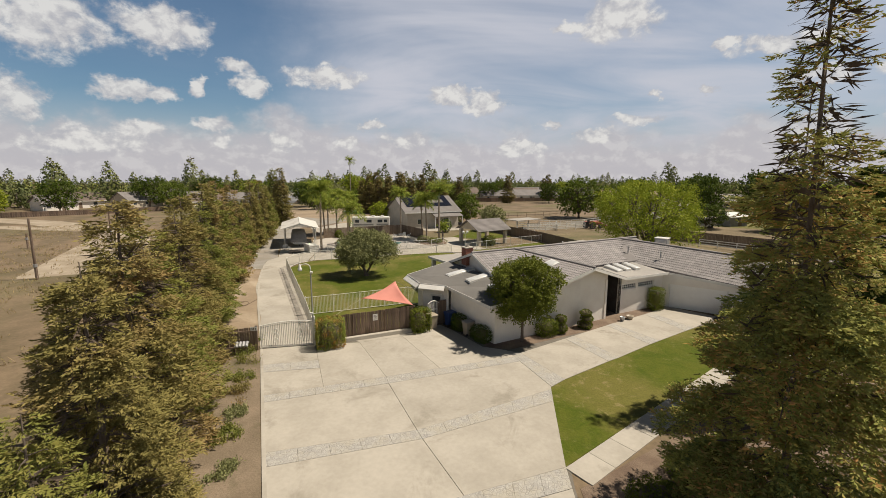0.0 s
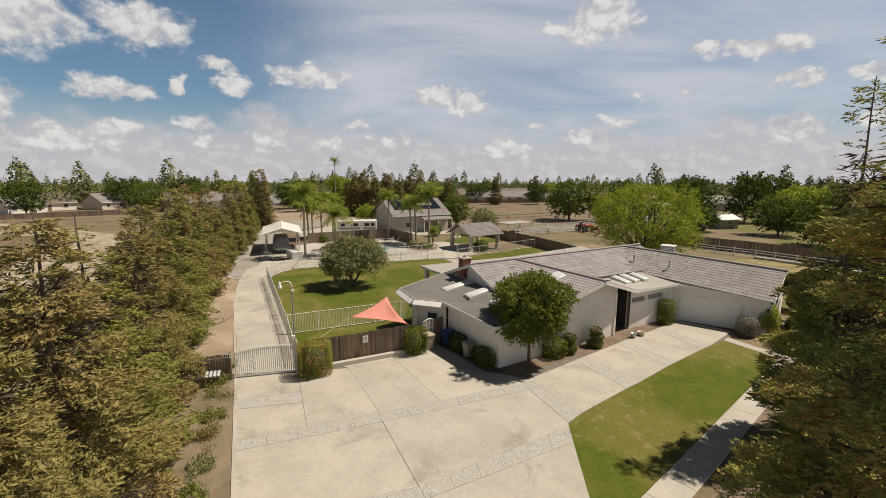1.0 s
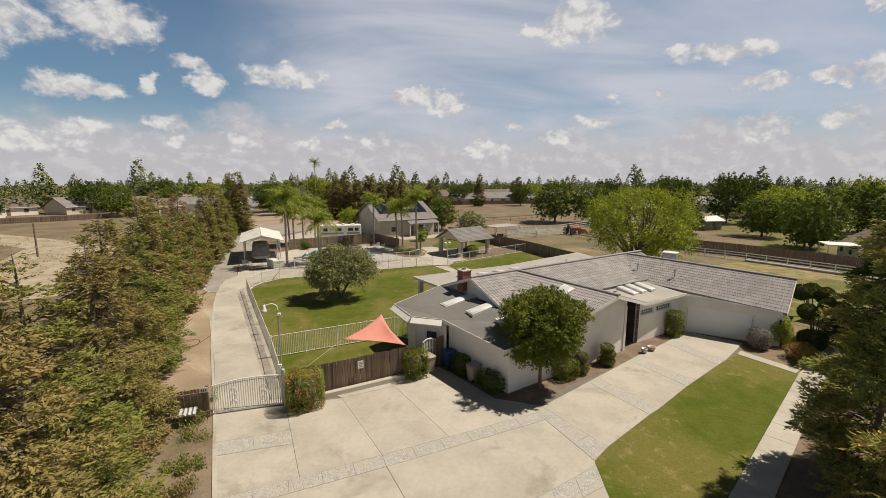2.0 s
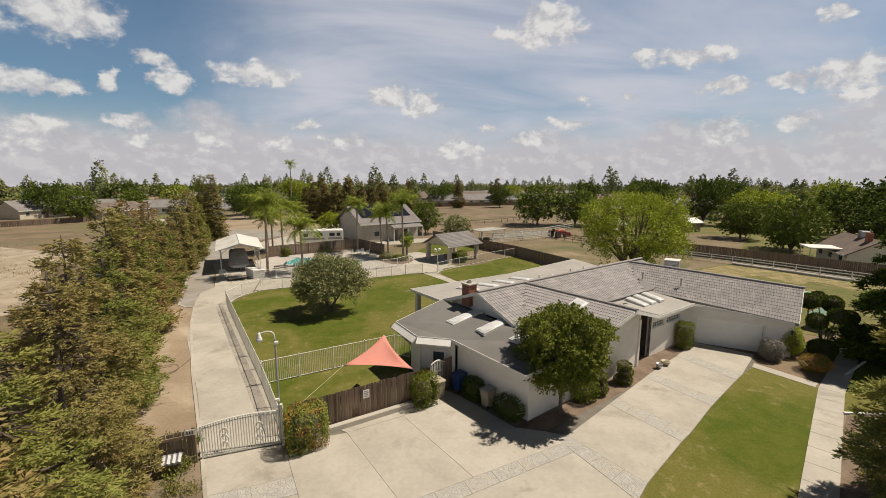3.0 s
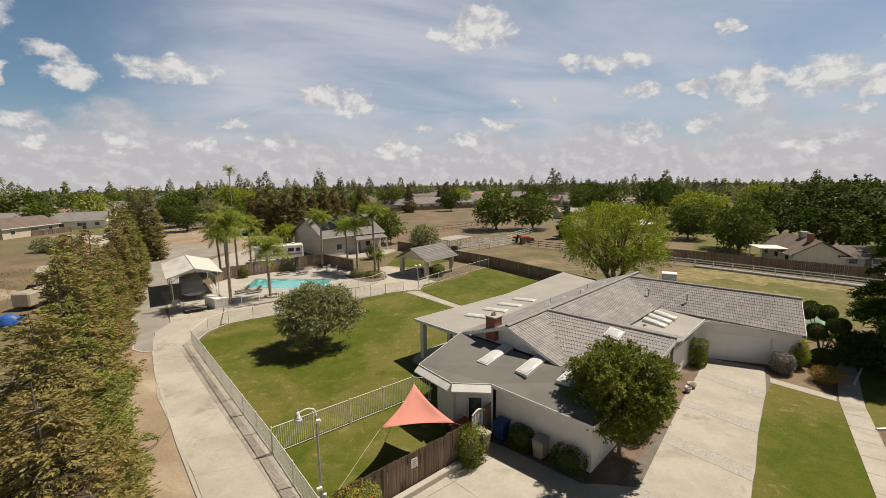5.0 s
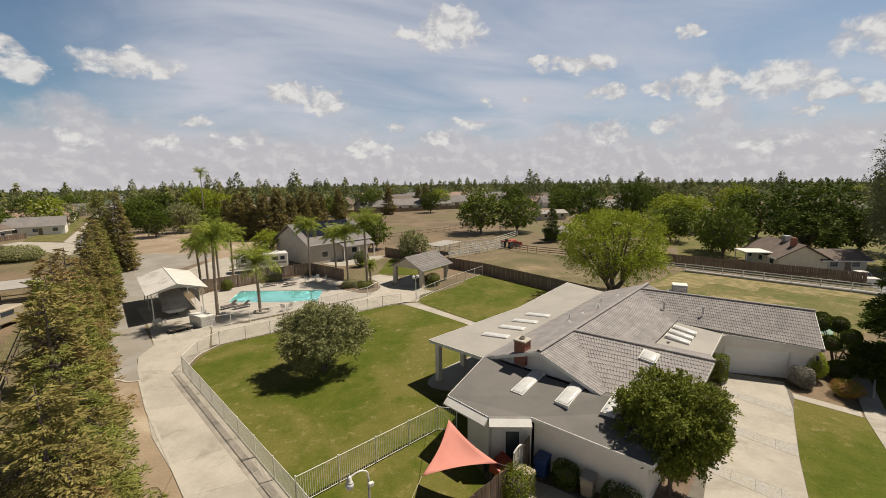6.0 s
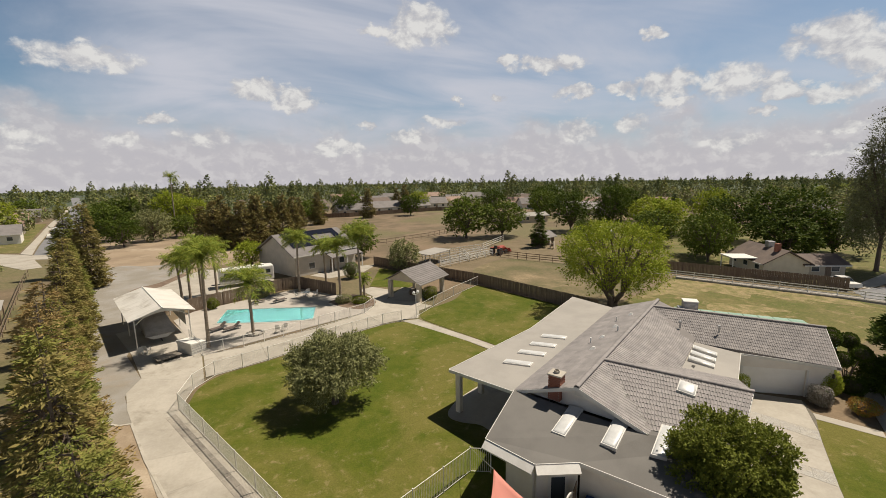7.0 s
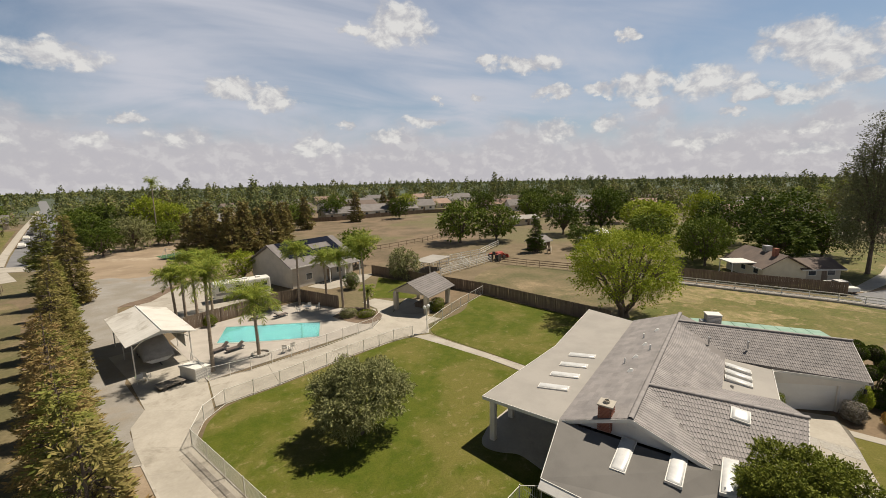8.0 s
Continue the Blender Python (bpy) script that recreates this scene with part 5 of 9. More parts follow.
# rooftop cooler
cooler = thing("rooftop_cooler", 22.7, 41.0, 4.3, -45, "grey metal evaporative cooler on the roof", "cooler")
part("cabinet", bevel(box(B(), (0, 0, 0.45), (1.15, 1.0, 0.95)), 0.03), GREY_METAL, cooler)
part("lid", bevel(box(B(), (0, 0, 0.97), (1.25, 1.1, 0.08)), 0.02), METAL_WHITE, cooler)
for k in range(6):
    part("louvre", box(B(), (0, 0, 0), (0.95, 0.03, 0.08), m=pose(0, -0.52, 0.15 + 0.12 * k, 35)), TRIM, cooler)
part("duct", bevel(box(B(), (-0.75, 0, 0.1), (0.5, 0.7, 0.5)), 0.05), GREY_METAL, cooler)

# low rendered kerb at the foot of the board fence
a, b = Vector((-7.0, 27.62, 0)), Vector((-2.35, 29.42, 0))
edge2 = thing("fence_kerb", a.x, a.y, 0, 0, "low pale concrete kerb at the foot of the board fence", "kerb", "", "structure")
part("kerb", bevel(box(B(), ((a.x + b.x) / 2, (a.y + b.y) / 2, 0.16), ((b - a).length, 0.30, 0.32), turn_of(a, b)), 0.02), CONCRETE, edge2, world=True)

# broad white boards that slope out under the low roof's front corner
for a, b in ((L2, L3), (L3, L4)):
    d = (b - a).normalized()
    out = Vector((d.y, -d.x, 0)).normalized()
    if out.dot(Vector((-0.5, -1, 0))) < 0:
        out = -out
    low = Vector((0, 0, -0.42))
    part("sloping_fascia", loft(B(), [[p + Vector((0, 0, 0.01)), p + out * 0.40 + low * 0.72, p + out * 0.38 + low * 0.92, p + Vector((0, 0, -0.16)) - out * 0.03] for p in (a, b)]), TRIM, house, "broad sloping white fascia", world=True)

# ---------------------------------------------------------------- plants


def unit(v):
    return v / (np.linalg.norm(v, axis=-1, keepdims=True) + 1e-9)


def spray_blades(p, axis, rng, size, n=7, face=None, slim=0.24):
    """Flat feathered sprays: short blades to both sides of a twig."""
    lat = unit(np.cross(axis, np.array([0, 0, 1.0]) + rng.normal(scale=0.35, size=p.shape)))
    pos, ax = [], []
    for j in range(n):
        sgn = -1 if j % 2 else 1
        pos.append(p + axis * (size * 0.16 * j)[:, None])
        ax.append(unit(axis * 0.75 + lat * sgn * (0.75 if j < n - 1 else 0.05) + rng.normal(scale=0.12, size=p.shape)))
    pos, ax = np.concatenate(pos), np.concatenate(ax)
    return blades(pos, ax, np.tile(size, n) * 0.62, np.tile(size, n) * slim, rng, face=None if face is None else np.tile(face, (n, 1)) + rng.normal(scale=0.8, size=pos.shape))


def conifer_crown(name, h, r, sprays, size, material, seed, bottom=0.03, power=0.75, sparse_top=0.0, branches=190, needles=7, slim=0.24, thin_from=0.55):
    rng = np.random.default_rng(seed)
    nb = branches
    zf = bottom + (0.985 - bottom) * rng.random(nb) ** 1.15
    az = rng.random(nb) * 2 * np.pi
    lump = 0.62 + 0.62 * rng.random(nb)
    length = r * (1.0 - zf) ** power * lump * np.minimum(1.0, 0.65 + zf * 2.5) + 0.12
    weight = length * (1.0 - sparse_top * np.clip((zf - thin_from) / 0.4, 0, 1)) + 0.05
    pick = rng.choice(nb, size=sprays, p=weight / weight.sum())
    s = 0.18 + 0.82 * rng.random(sprays) ** 0.6
    d = np.stack([np.cos(az[pick]), np.sin(az[pick]), np.zeros(sprays)], 1)
    side_dir = np.stack([-d[:, 1], d[:, 0], np.zeros(sprays)], 1)
    L = length[pick]
    spread = rng.normal(scale=0.20, size=sprays) * L * (1.1 - 0.6 * s) + rng.normal(scale=0.10, size=sprays)
    up = 0.30 * s - 0.42 * s * s
    p = d * (s * L)[:, None] + side_dir * spread[:, None]
    p[:, 2] = h * zf[pick] + up * L + rng.normal(scale=0.10, size=sprays)
    p[:, 2] = np.maximum(p[:, 2], 0.15)
    axis = unit(d * 0.8 + side_dir * np.sign(spread)[:, None] * 0.5 + np.array([0, 0, -0.12]) + rng.normal(scale=0.25, size=p.shape))
    axis[:, 2] += np.where(s > 0.85, 0.25, 0.0)
    v, q = spray_blades(p, unit(axis), rng, size * (0.7 + 0.6 * rng.random(sprays)), needles, d * 0.7 + np.array([0, 0, 0.8]), slim)
    return arrays_mesh(name, v, q, material), [(float(a), float(b), float(c)) for a, b, c in zip(zf, az, length)]


def conifer_parts(tree, h, r, sprays, size, material, seed, girth=0.014, **how):
    me, br = conifer_crown("crown", h, r, sprays, size, material, seed, **how)
    bm = B()
    tube(bm, [(0.03 * math.sin(k * 0.4), 0.03 * math.cos(k * 0.3), -0.1 + (h + 0.1) * k / 36) for k in range(37)], [h * girth * (1 - k / 36) ** 0.85 + 0.012 for k in range(37)], 7)
    for zf, az, length in br[: 60]:
        d = Vector((math.cos(az), math.sin(az), 0))
        z = h * zf
        tube(bm, [(0, 0, z), d * length * 0.5 + Vector((0, 0, z + 0.045 * length)), d * length * 0.95 + Vector((0, 0, z - 0.09 * length))], [0.012 + length * 0.012, 0.01 + length * 0.006, 0.006], 4)
    part("trunk", stitched(bm), BARK, tree)
    ob = new("crown", me)
    ob.parent = tree
    rng = np.random.default_rng(seed + 500)
    n = int(h * 75)
    zf = 0.04 + 0.78 * rng.random(n) ** 1.1
    az = rng.random(n) * 2 * np.pi
    reach = r * (1.0 - zf) ** how.get("power", 0.75) * 0.55 * np.sqrt(rng.random(n))
    p = np.stack([np.cos(az) * reach, np.sin(az) * reach, h * zf], 1)
    d = np.stack([np.cos(az), np.sin(az), np.full(n, -0.15)], 1)
    v, q = blades(p, unit(d + rng.normal(scale=0.5, size=p.shape)), 0.55, 0.07, rng)
    ob = new("deadwood", arrays_mesh("deadwood", v, q, DEAD_TWIG))
    tagged(ob, "bare brown dead twigs inside the crown", kind="stuff")
    ob.parent = tree
    return tree


def lobed_parts(tree, h, rx, rz, lobes, plumes, per, reach, size, wide, material, seed, trunk_h=1.0, trunk_r=0.15, stems=1, rise=0.3, droop=0.25, lobe_r=0.42, low=-0.7):
    """A spreading tree: limbs that fork out to lobes of leafy shoots, with gaps between the lobes."""
    rng = np.random.default_rng(seed)
    hc = h - rz
    k = np.arange(lobes) + 0.5
    up = 1 - (1 - low) * k / lobes
    turn = k * 2.39996 + seed
    flat = np.sqrt(np.maximum(0.0, 1 - up ** 2))
    c = np.stack([flat * np.cos(turn), flat * np.sin(turn), up], 1)
    out = (0.52 + 0.20 * rng.random(lobes))[:, None]
    big = lobe_r * (0.72 + 0.55 * rng.random(lobes))
    centre = c * out * np.array([rx, rx, rz]) * (1.0 + 0.10 * rng.normal(size=(lobes, 1))) + np.array([0, 0, hc])
    which = rng.choice(lobes, size=plumes, p=big ** 2 / (big ** 2).sum())
    d = unit(rng.normal(size=(plumes, 3)) + 0.45 * c[which])
    foot = centre[which] + d * (big[which] * (0.25 + 0.55 * rng.random(plumes) ** 0.6))[:, None] * np.array([rx, rx, rz * 0.85])
    way = unit(d * 0.9 + c[which] * 0.35 + np.array([0, 0, rise]) + rng.normal(scale=0.25, size=d.shape))
    L = reach * (0.6 + 0.7 * rng.random(plumes))
    t = rng.random((plumes, per)) ** 0.8
    p = foot[:, None] + way[:, None] * (t * L[:, None])[..., None]
    p[..., 2] -= droop * L[:, None] * t ** 2
    p += rng.normal(size=p.shape) * (0.20 * reach * (1.05 - 0.75 * t))[..., None]
    axis = unit(way[:, None] * 0.7 + rng.normal(scale=0.55, size=p.shape) + np.array([0, 0, -0.1]))
    face = d[:, None] * 0.7 + np.array([0, 0, 0.6]) + rng.normal(scale=0.4, size=p.shape)
    p = p.reshape(-1, 3)
    p[:, 2] = np.maximum(p[:, 2], 0.25)
    v, q = blades(p, axis.reshape(-1, 3), size, wide, rng, face=face.reshape(-1, 3))
    bm = B()
    tops = []
    for i in range(stems):
        a = 2 * math.pi * i / stems + seed
        lean = Vector((math.cos(a), math.sin(a), 0)) if stems > 1 else Vector((0, 0, 0))
        top = lean * rx * 0.14 + Vector((0, 0, trunk_h))
        tube(bm, [lean * trunk_r * 0.8 + Vector((0, 0, -0.1)), lean * trunk_r * 0.9 + Vector((0, 0, 0.2)), lean * rx * 0.06 + Vector((0, 0, trunk_h * 0.6)), top], [trunk_r * 1.6, trunk_r * 1.15, trunk_r * 0.95, trunk_r * 0.8], 9)
        tops.append(top)
    for i in range(lobes):
        e = Vector(centre[i])
        top = min(tops, key=lambda w: (w.xy - e.xy).length)
        mid = top.lerp(e, 0.5) + Vector((0, 0, 0.05 * h)) + Vector(rng.normal(scale=0.04 * rx, size=3))
        tube(bm, [top, top.lerp(mid, 0.5), mid, mid.lerp(e, 0.6) + Vector((0, 0, 0.02 * h)), e], [trunk_r * 0.55, trunk_r * 0.44, trunk_r * 0.32, trunk_r * 0.2, 0.015], 6)
        for j in np.flatnonzero(which == i)[:4]:
            f = Vector(foot[j])
            a = mid.lerp(e, 0.55)
            tube(bm, [a, a.lerp(f, 0.5) + Vector((0, 0, 0.02 * h)), f], [trunk_r * 0.2, trunk_r * 0.13, 0.01], 4)
    part("trunk", stitched(bm, 3.0), BARK, tree)
    ob = new("crown", arrays_mesh("crown", v, q, material))
    ob.parent = tree
    return tree


def palm_parts(tree, h, seed, frond=2.3, n=20, lean=0.25):
    rng = random.Random(seed)
    top = Vector((rng.uniform(-lean, lean), rng.uniform(-lean, lean), h))
    pts = [Vector((0, 0, -0.1)), Vector((top.x * 0.15, top.y * 0.15, h * 0.3)), Vector((top.x * 0.5, top.y * 0.5, h * 0.65)), top]
    bm = B()
    ring_pts = curve_pts(pts, 9)
    radii = [0.178 - 0.055 * i / (len(ring_pts) - 1) + (0.012 if i % 2 else 0.0) for i in range(len(ring_pts))]
    radii[0] = 0.27
    tube(bm, ring_pts, radii, 10)
    part("trunk", bm, PALM_BARK, tree, "ringed grey-brown palm trunk")
    part("crownshaft", tube(B(), [top - Vector((0, 0, 0.1)), top + Vector((0, 0, 0.3)), top + Vector((0, 0, 0.7))], [0.15, 0.16, 0.05], 8), mat("green crownshaft", (0.12, 0.14, 0.05), None, 0.6), tree)
    vs, qs, k = [], [], 0
    nrng = np.random.default_rng(seed)
    for i in range(n):
        az = 2.4 * i + rng.uniform(-0.3, 0.3)
        start = math.radians(rng.uniform(30, 88) if i % 5 else rng.uniform(-20, 20))
        bow = math.radians(rng.uniform(65, 115)) * (0.6 if start < 0.3 else 1.0)
        L = frond * rng.uniform(0.8, 1.15)
        d = np.array([math.cos(az), math.sin(az), 0])
        t = np.linspace(0.0, 1, 56)
        ang = start - bow * t ** 1.3
        step = L / 55
        out, rise = np.cumsum(np.cos(ang)) * step, np.cumsum(np.sin(ang)) * step
        pos = np.array(top)[None] + np.array([0, 0, 0.45]) + d[None] * out[:, None] + np.array([0, 0, 1.0])[None] * rise[:, None]
        lat = np.array([-d[1], d[0], 0])
        tang = unit(np.gradient(pos, axis=0))
        for sgn in (-1, 1):
            ax = unit(lat[None] * sgn * 0.60 + tang * 0.60 + np.array([0, 0, -0.28]) + nrng.normal(scale=0.36, size=pos.shape))
            ln = L * 0.30 * np.sin(np.pi * np.clip(t * 0.80 + 0.16, 0, 1)) + 0.08
            v, q = blades(pos, ax, ln, 0.045, nrng, face=np.array([0, 0, 1.0]) + nrng.normal(scale=0.5, size=pos.shape))
            vs.append(v)
            qs.append(q + k)
            k += len(v)
        w = 0.022
        v = np.stack([pos[:-1] + lat * w, pos[:-1] - lat * w, pos[1:] - lat * w * 0.6, pos[1:] + lat * w * 0.6], 1).reshape(-1, 3)
        vs.append(v)
        qs.append(np.arange(len(v)).reshape(-1, 4) + k)
        k += len(v)
    ob = new("crown", arrays_mesh("fronds", np.concatenate(vs), np.concatenate(qs), LEAF_PALM))
    ob.parent = tree
    return tree


def shrub_parts(tree, rx, ry, h, leaves, size, material, seed, square=2.0, lift=0.0, core=0.66):
    """A shrub: leaves through a rounded body. square above 2 makes it a clipped block."""
    rng = np.random.default_rng(seed)
    d = unit(rng.normal(size=(leaves, 3)))
    k = (np.abs(d) ** square).sum(1) ** (-1 / square)
    ph = rng.random(3) * 6
    bump = 1 + (0.10 if square < 3 else 0.035) * (np.sin(d[:, 0] * 5 + ph[0]) + np.sin(d[:, 1] * 6 + ph[1]) + np.sin(d[:, 2] * 5 + ph[2])) / 1.6
    rad = ((0.72 + 0.30 * rng.random(leaves) ** 0.6) if square < 4 else (0.84 + 0.15 * rng.random(leaves))) * bump * k
    p = d * rad[:, None] * np.array([rx, ry, h / 2]) + np.array([0, 0, h / 2 + lift])
    p[:, 2] = np.maximum(p[:, 2], 0.03)
    axis = unit(np.cross(d, rng.normal(size=p.shape)) + d * 0.4)
    v, q = blades(p, axis, size, size * 0.55, rng, face=d + np.array([0, 0, 0.3]) + rng.normal(scale=0.4, size=p.shape))
    bm = B()
    for i in range(5):
        a = 1.3 * i
        tube(bm, [(0.05 * math.cos(a), 0.05 * math.sin(a), -0.05), (rx * 0.35 * math.cos(a), ry * 0.35 * math.sin(a), lift + h * 0.45), (rx * 0.6 * math.cos(a), ry * 0.6 * math.sin(a), lift + h * 0.75)], [0.03, 0.02, 0.008], 5)
    # bark ball added as a dark heart to close the view through the leaves
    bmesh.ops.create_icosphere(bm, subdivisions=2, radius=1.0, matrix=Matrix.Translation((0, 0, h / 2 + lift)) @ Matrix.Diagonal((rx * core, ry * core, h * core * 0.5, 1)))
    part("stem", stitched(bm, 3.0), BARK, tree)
    ob = new("foliage", arrays_mesh("leaves", v, q, material))
    ob.parent = tree
    return tree


# --- the row of tall conifers along the drive
H_NEAR = [(-8.9, 7.2), (-10.7, 11.2), (-12.4, 15.2), (-14.0, 19.4), (-15.7, 23.6), (-17.3, 27.8), (-18.8, 32.2), (-6.9, 3.0), (-10.6, 4.4)]
H_SIDE = [(-13.4, 10.2), (-15.8, 15.2)]
H_MID = [(-20.3, 36.6), (-21.8, 41.0), (-23.2, 45.4), (-24.6, 49.8), (-25.7, 54.2), (-26.8, 58.8), (-27.9, 63.4)]
H_FAR = [(-29.0, 68.2), (-30.3, 73.0), (-31.6, 77.8), (-32.8, 83.0), (-34.0, 88.4), (-35.3, 94.2), (-36.8, 100.0), (-41.2, 113.5), (-35.2, 102.0)]
LOW = {(-13.4, 10.2): 0.66, (-15.8, 15.2): 0.57, (-10.6, 4.4): 0.60, (-8.9, 7.2): 0.69, (-6.9, 3.0): 0.56, (-10.7, 11.2): 0.90, (-41.2, 113.5): 1.36, (-35.2, 102.0): 1.36, (-36.8, 100.0): 0.84, (-12.4, 15.2): 1.06}
group = "conifers along the drive"
variants = []
for k, (how, sprays, size) in enumerate([("near", 7800, 0.235), ("near", 7800, 0.235), ("near", 7800, 0.235), ("mid", 4000, 0.32), ("mid", 4000, 0.32), ("far", 2900, 0.40), ("far", 2900, 0.40)]):
    spots = {"near": H_NEAR, "mid": H_MID, "far": H_FAR}[how]
    green = k in (0, 4, 6)
    x, y = spots[k % 3 if how == "near" else (k - 3 if how == "mid" else k - 5)]
    t = thing("conifer", x, y, 0, 40 * k, "tall conifer with %s feathery foliage beside the drive" % ("green" if green else "browning"), "conifer", group)
    conifer_parts(t, 10.0, {"near": 2.6, "mid": 2.15, "far": 1.8}[how], sprays, size, LEAF_GREEN_HEDGE if green else LEAF_HEDGE, 11 + k, bottom=0.02, power={"near": 0.66, "mid": 0.68, "far": 0.85}[how], sparse_top={"near": 0.4, "mid": 0.3, "far": 0.1}[how], branches=240 if how == "far" else 160, needles=6 if how == "near" else 5, slim=0.21)
    variants.append((how, t, (x, y)))
rng = random.Random(3)
for how, spots in (("near", H_NEAR), ("mid", H_MID), ("far", H_FAR), ("near", H_SIDE)):
    own = [t for w, t, _ in variants if w == how]
    used = [xy for w, _, xy in variants if w == how]
    for i, (x, y) in enumerate(spots):
        s = LOW.get((x, y), rng.uniform(0.80, 1.10))
        if (x, y) in used:
            ob = own[used.index((x, y))]
            ob.scale = (s * 1.02, s * 1.02, s)
            continue
        src = own[i % len(own)]
        ob = copy_thing(src, pose(x + rng.uniform(-0.5, 0.5), y + rng.uniform(-0.6, 0.6), 0, rng.uniform(-2, 2), rng.uniform(-2, 2), rng.uniform(0, 360)))
        ob.scale = (s * rng.uniform(0.95, 1.1), s * rng.uniform(0.95, 1.1), s)

# --- the dark redwoods by the front walk
t = thing("redwood", 9.6, 10.7, 0, 0, "very tall dark redwood with a thin bare top", "redwood", "redwoods by the walk")
t.matrix_basis = pose(9.6, 10.7, 0, 0, -2.5, 0)
conifer_parts(t, 20.5, 3.4, 18000, 0.23, LEAF_REDWOOD, 51, 0.0045, bottom=0.02, power=1.15, sparse_top=0.93, branches=200, needles=6, slim=0.22, thin_from=0.36)
t = thing("redwood", 15.4, 18.0, 0, 130, "tall dark redwood beside the front walk", "redwood", "redwoods by the walk")
conifer_parts(t, 15.4, 2.4, 8500, 0.25, LEAF_REDWOOD, 52, 0.007, bottom=0.02, power=0.8, sparse_top=0.85, branches=150, needles=6, thin_from=0.45)
t = thing("redwood", 31.0, 28.2, 0, 250, "dark conifer past the end of the garage", "redwood", "redwoods by the walk")
# darker leaf than the other redwoods: its shaded side is put into the colour
conifer_parts(t, 13.4, 3.9, 13500, 0.38, LEAF_DARK, 53, 0.010, bottom=0.02, power=0.6, sparse_top=0.3, branches=120, needles=5)

# --- single trees
t = thing("olive_tree", -8.2, 47.7, 0, 0, "wide grey-green olive tree on the back lawn", "tree")
lobed_parts(t, 5.4, 3.35, 2.45, 17, 1350, 24, 0.85, 0.21, 0.075, LEAF_OLIVE, 21, 1.0, 0.14, 3, rise=0.5, lobe_r=0.30, low=-0.6)
t = thing("young_tree", 5.35, 27.25, 0, 0, "round dark green tree beside the house corner", "tree")
lobed_parts(t, 6.0, 2.35, 2.3, 22, 2100, 20, 0.48, 0.13, 0.08, LEAF_YOUNG, 22, 1.4, 0.10, 1, rise=0.25, lobe_r=0.40, low=-0.85)
t = thing("large_tree", 28.4, 54.7, 0, 0, "large spreading yellow-green tree behind the house", "tree")
lobed_parts(t, 12.0, 7.7, 5.7, 30, 1050, 24, 1.55, 0.26, 0.125, LEAF_BRIGHT, 24, 1.9, 0.36, 3, rise=0.30, lobe_r=0.19, low=-0.66)

kinds = []
for k, (m, h, rx, rz, n, size, words) in enumerate([(LEAF_DARK, 12, 5.6, 5.6, 4800, 0.58, "broad dark green tree"), (LEAF_SHADE, 11, 5.2, 5.1, 4800, 0.56, "broad mid-green tree"), (LEAF_BRIGHT, 11, 4.8, 5.1, 4600, 0.54, "bright yellow-green tree"), (LEAF_OLIVE, 9, 4.4, 4.2, 4600, 0.50, "grey-green tree")]):
    spot = [(75.2, 112.9), (42.2, 117.4), (-35.2, 202.7), (-35.3, 159.9)][k]
    t = thing("broad_tree", *spot, 0, 0, words + " among the far lots", "tree", "broad trees among the lots")
    lobed_parts(t, h, rx * 0.98, rz * 0.98, 20, n // 11, 13, 1.3, size * 0.88, size * 0.54, m, 30 + k, 1.0, 0.26, 1, rise=0.2, lobe_r=0.46, low=-0.9)
    kinds.append(t)
kinds[0].scale, kinds[1].scale, kinds[2].scale = (1.05,) * 3, (1.22, 1.22, 1.04), (1.2,) * 3
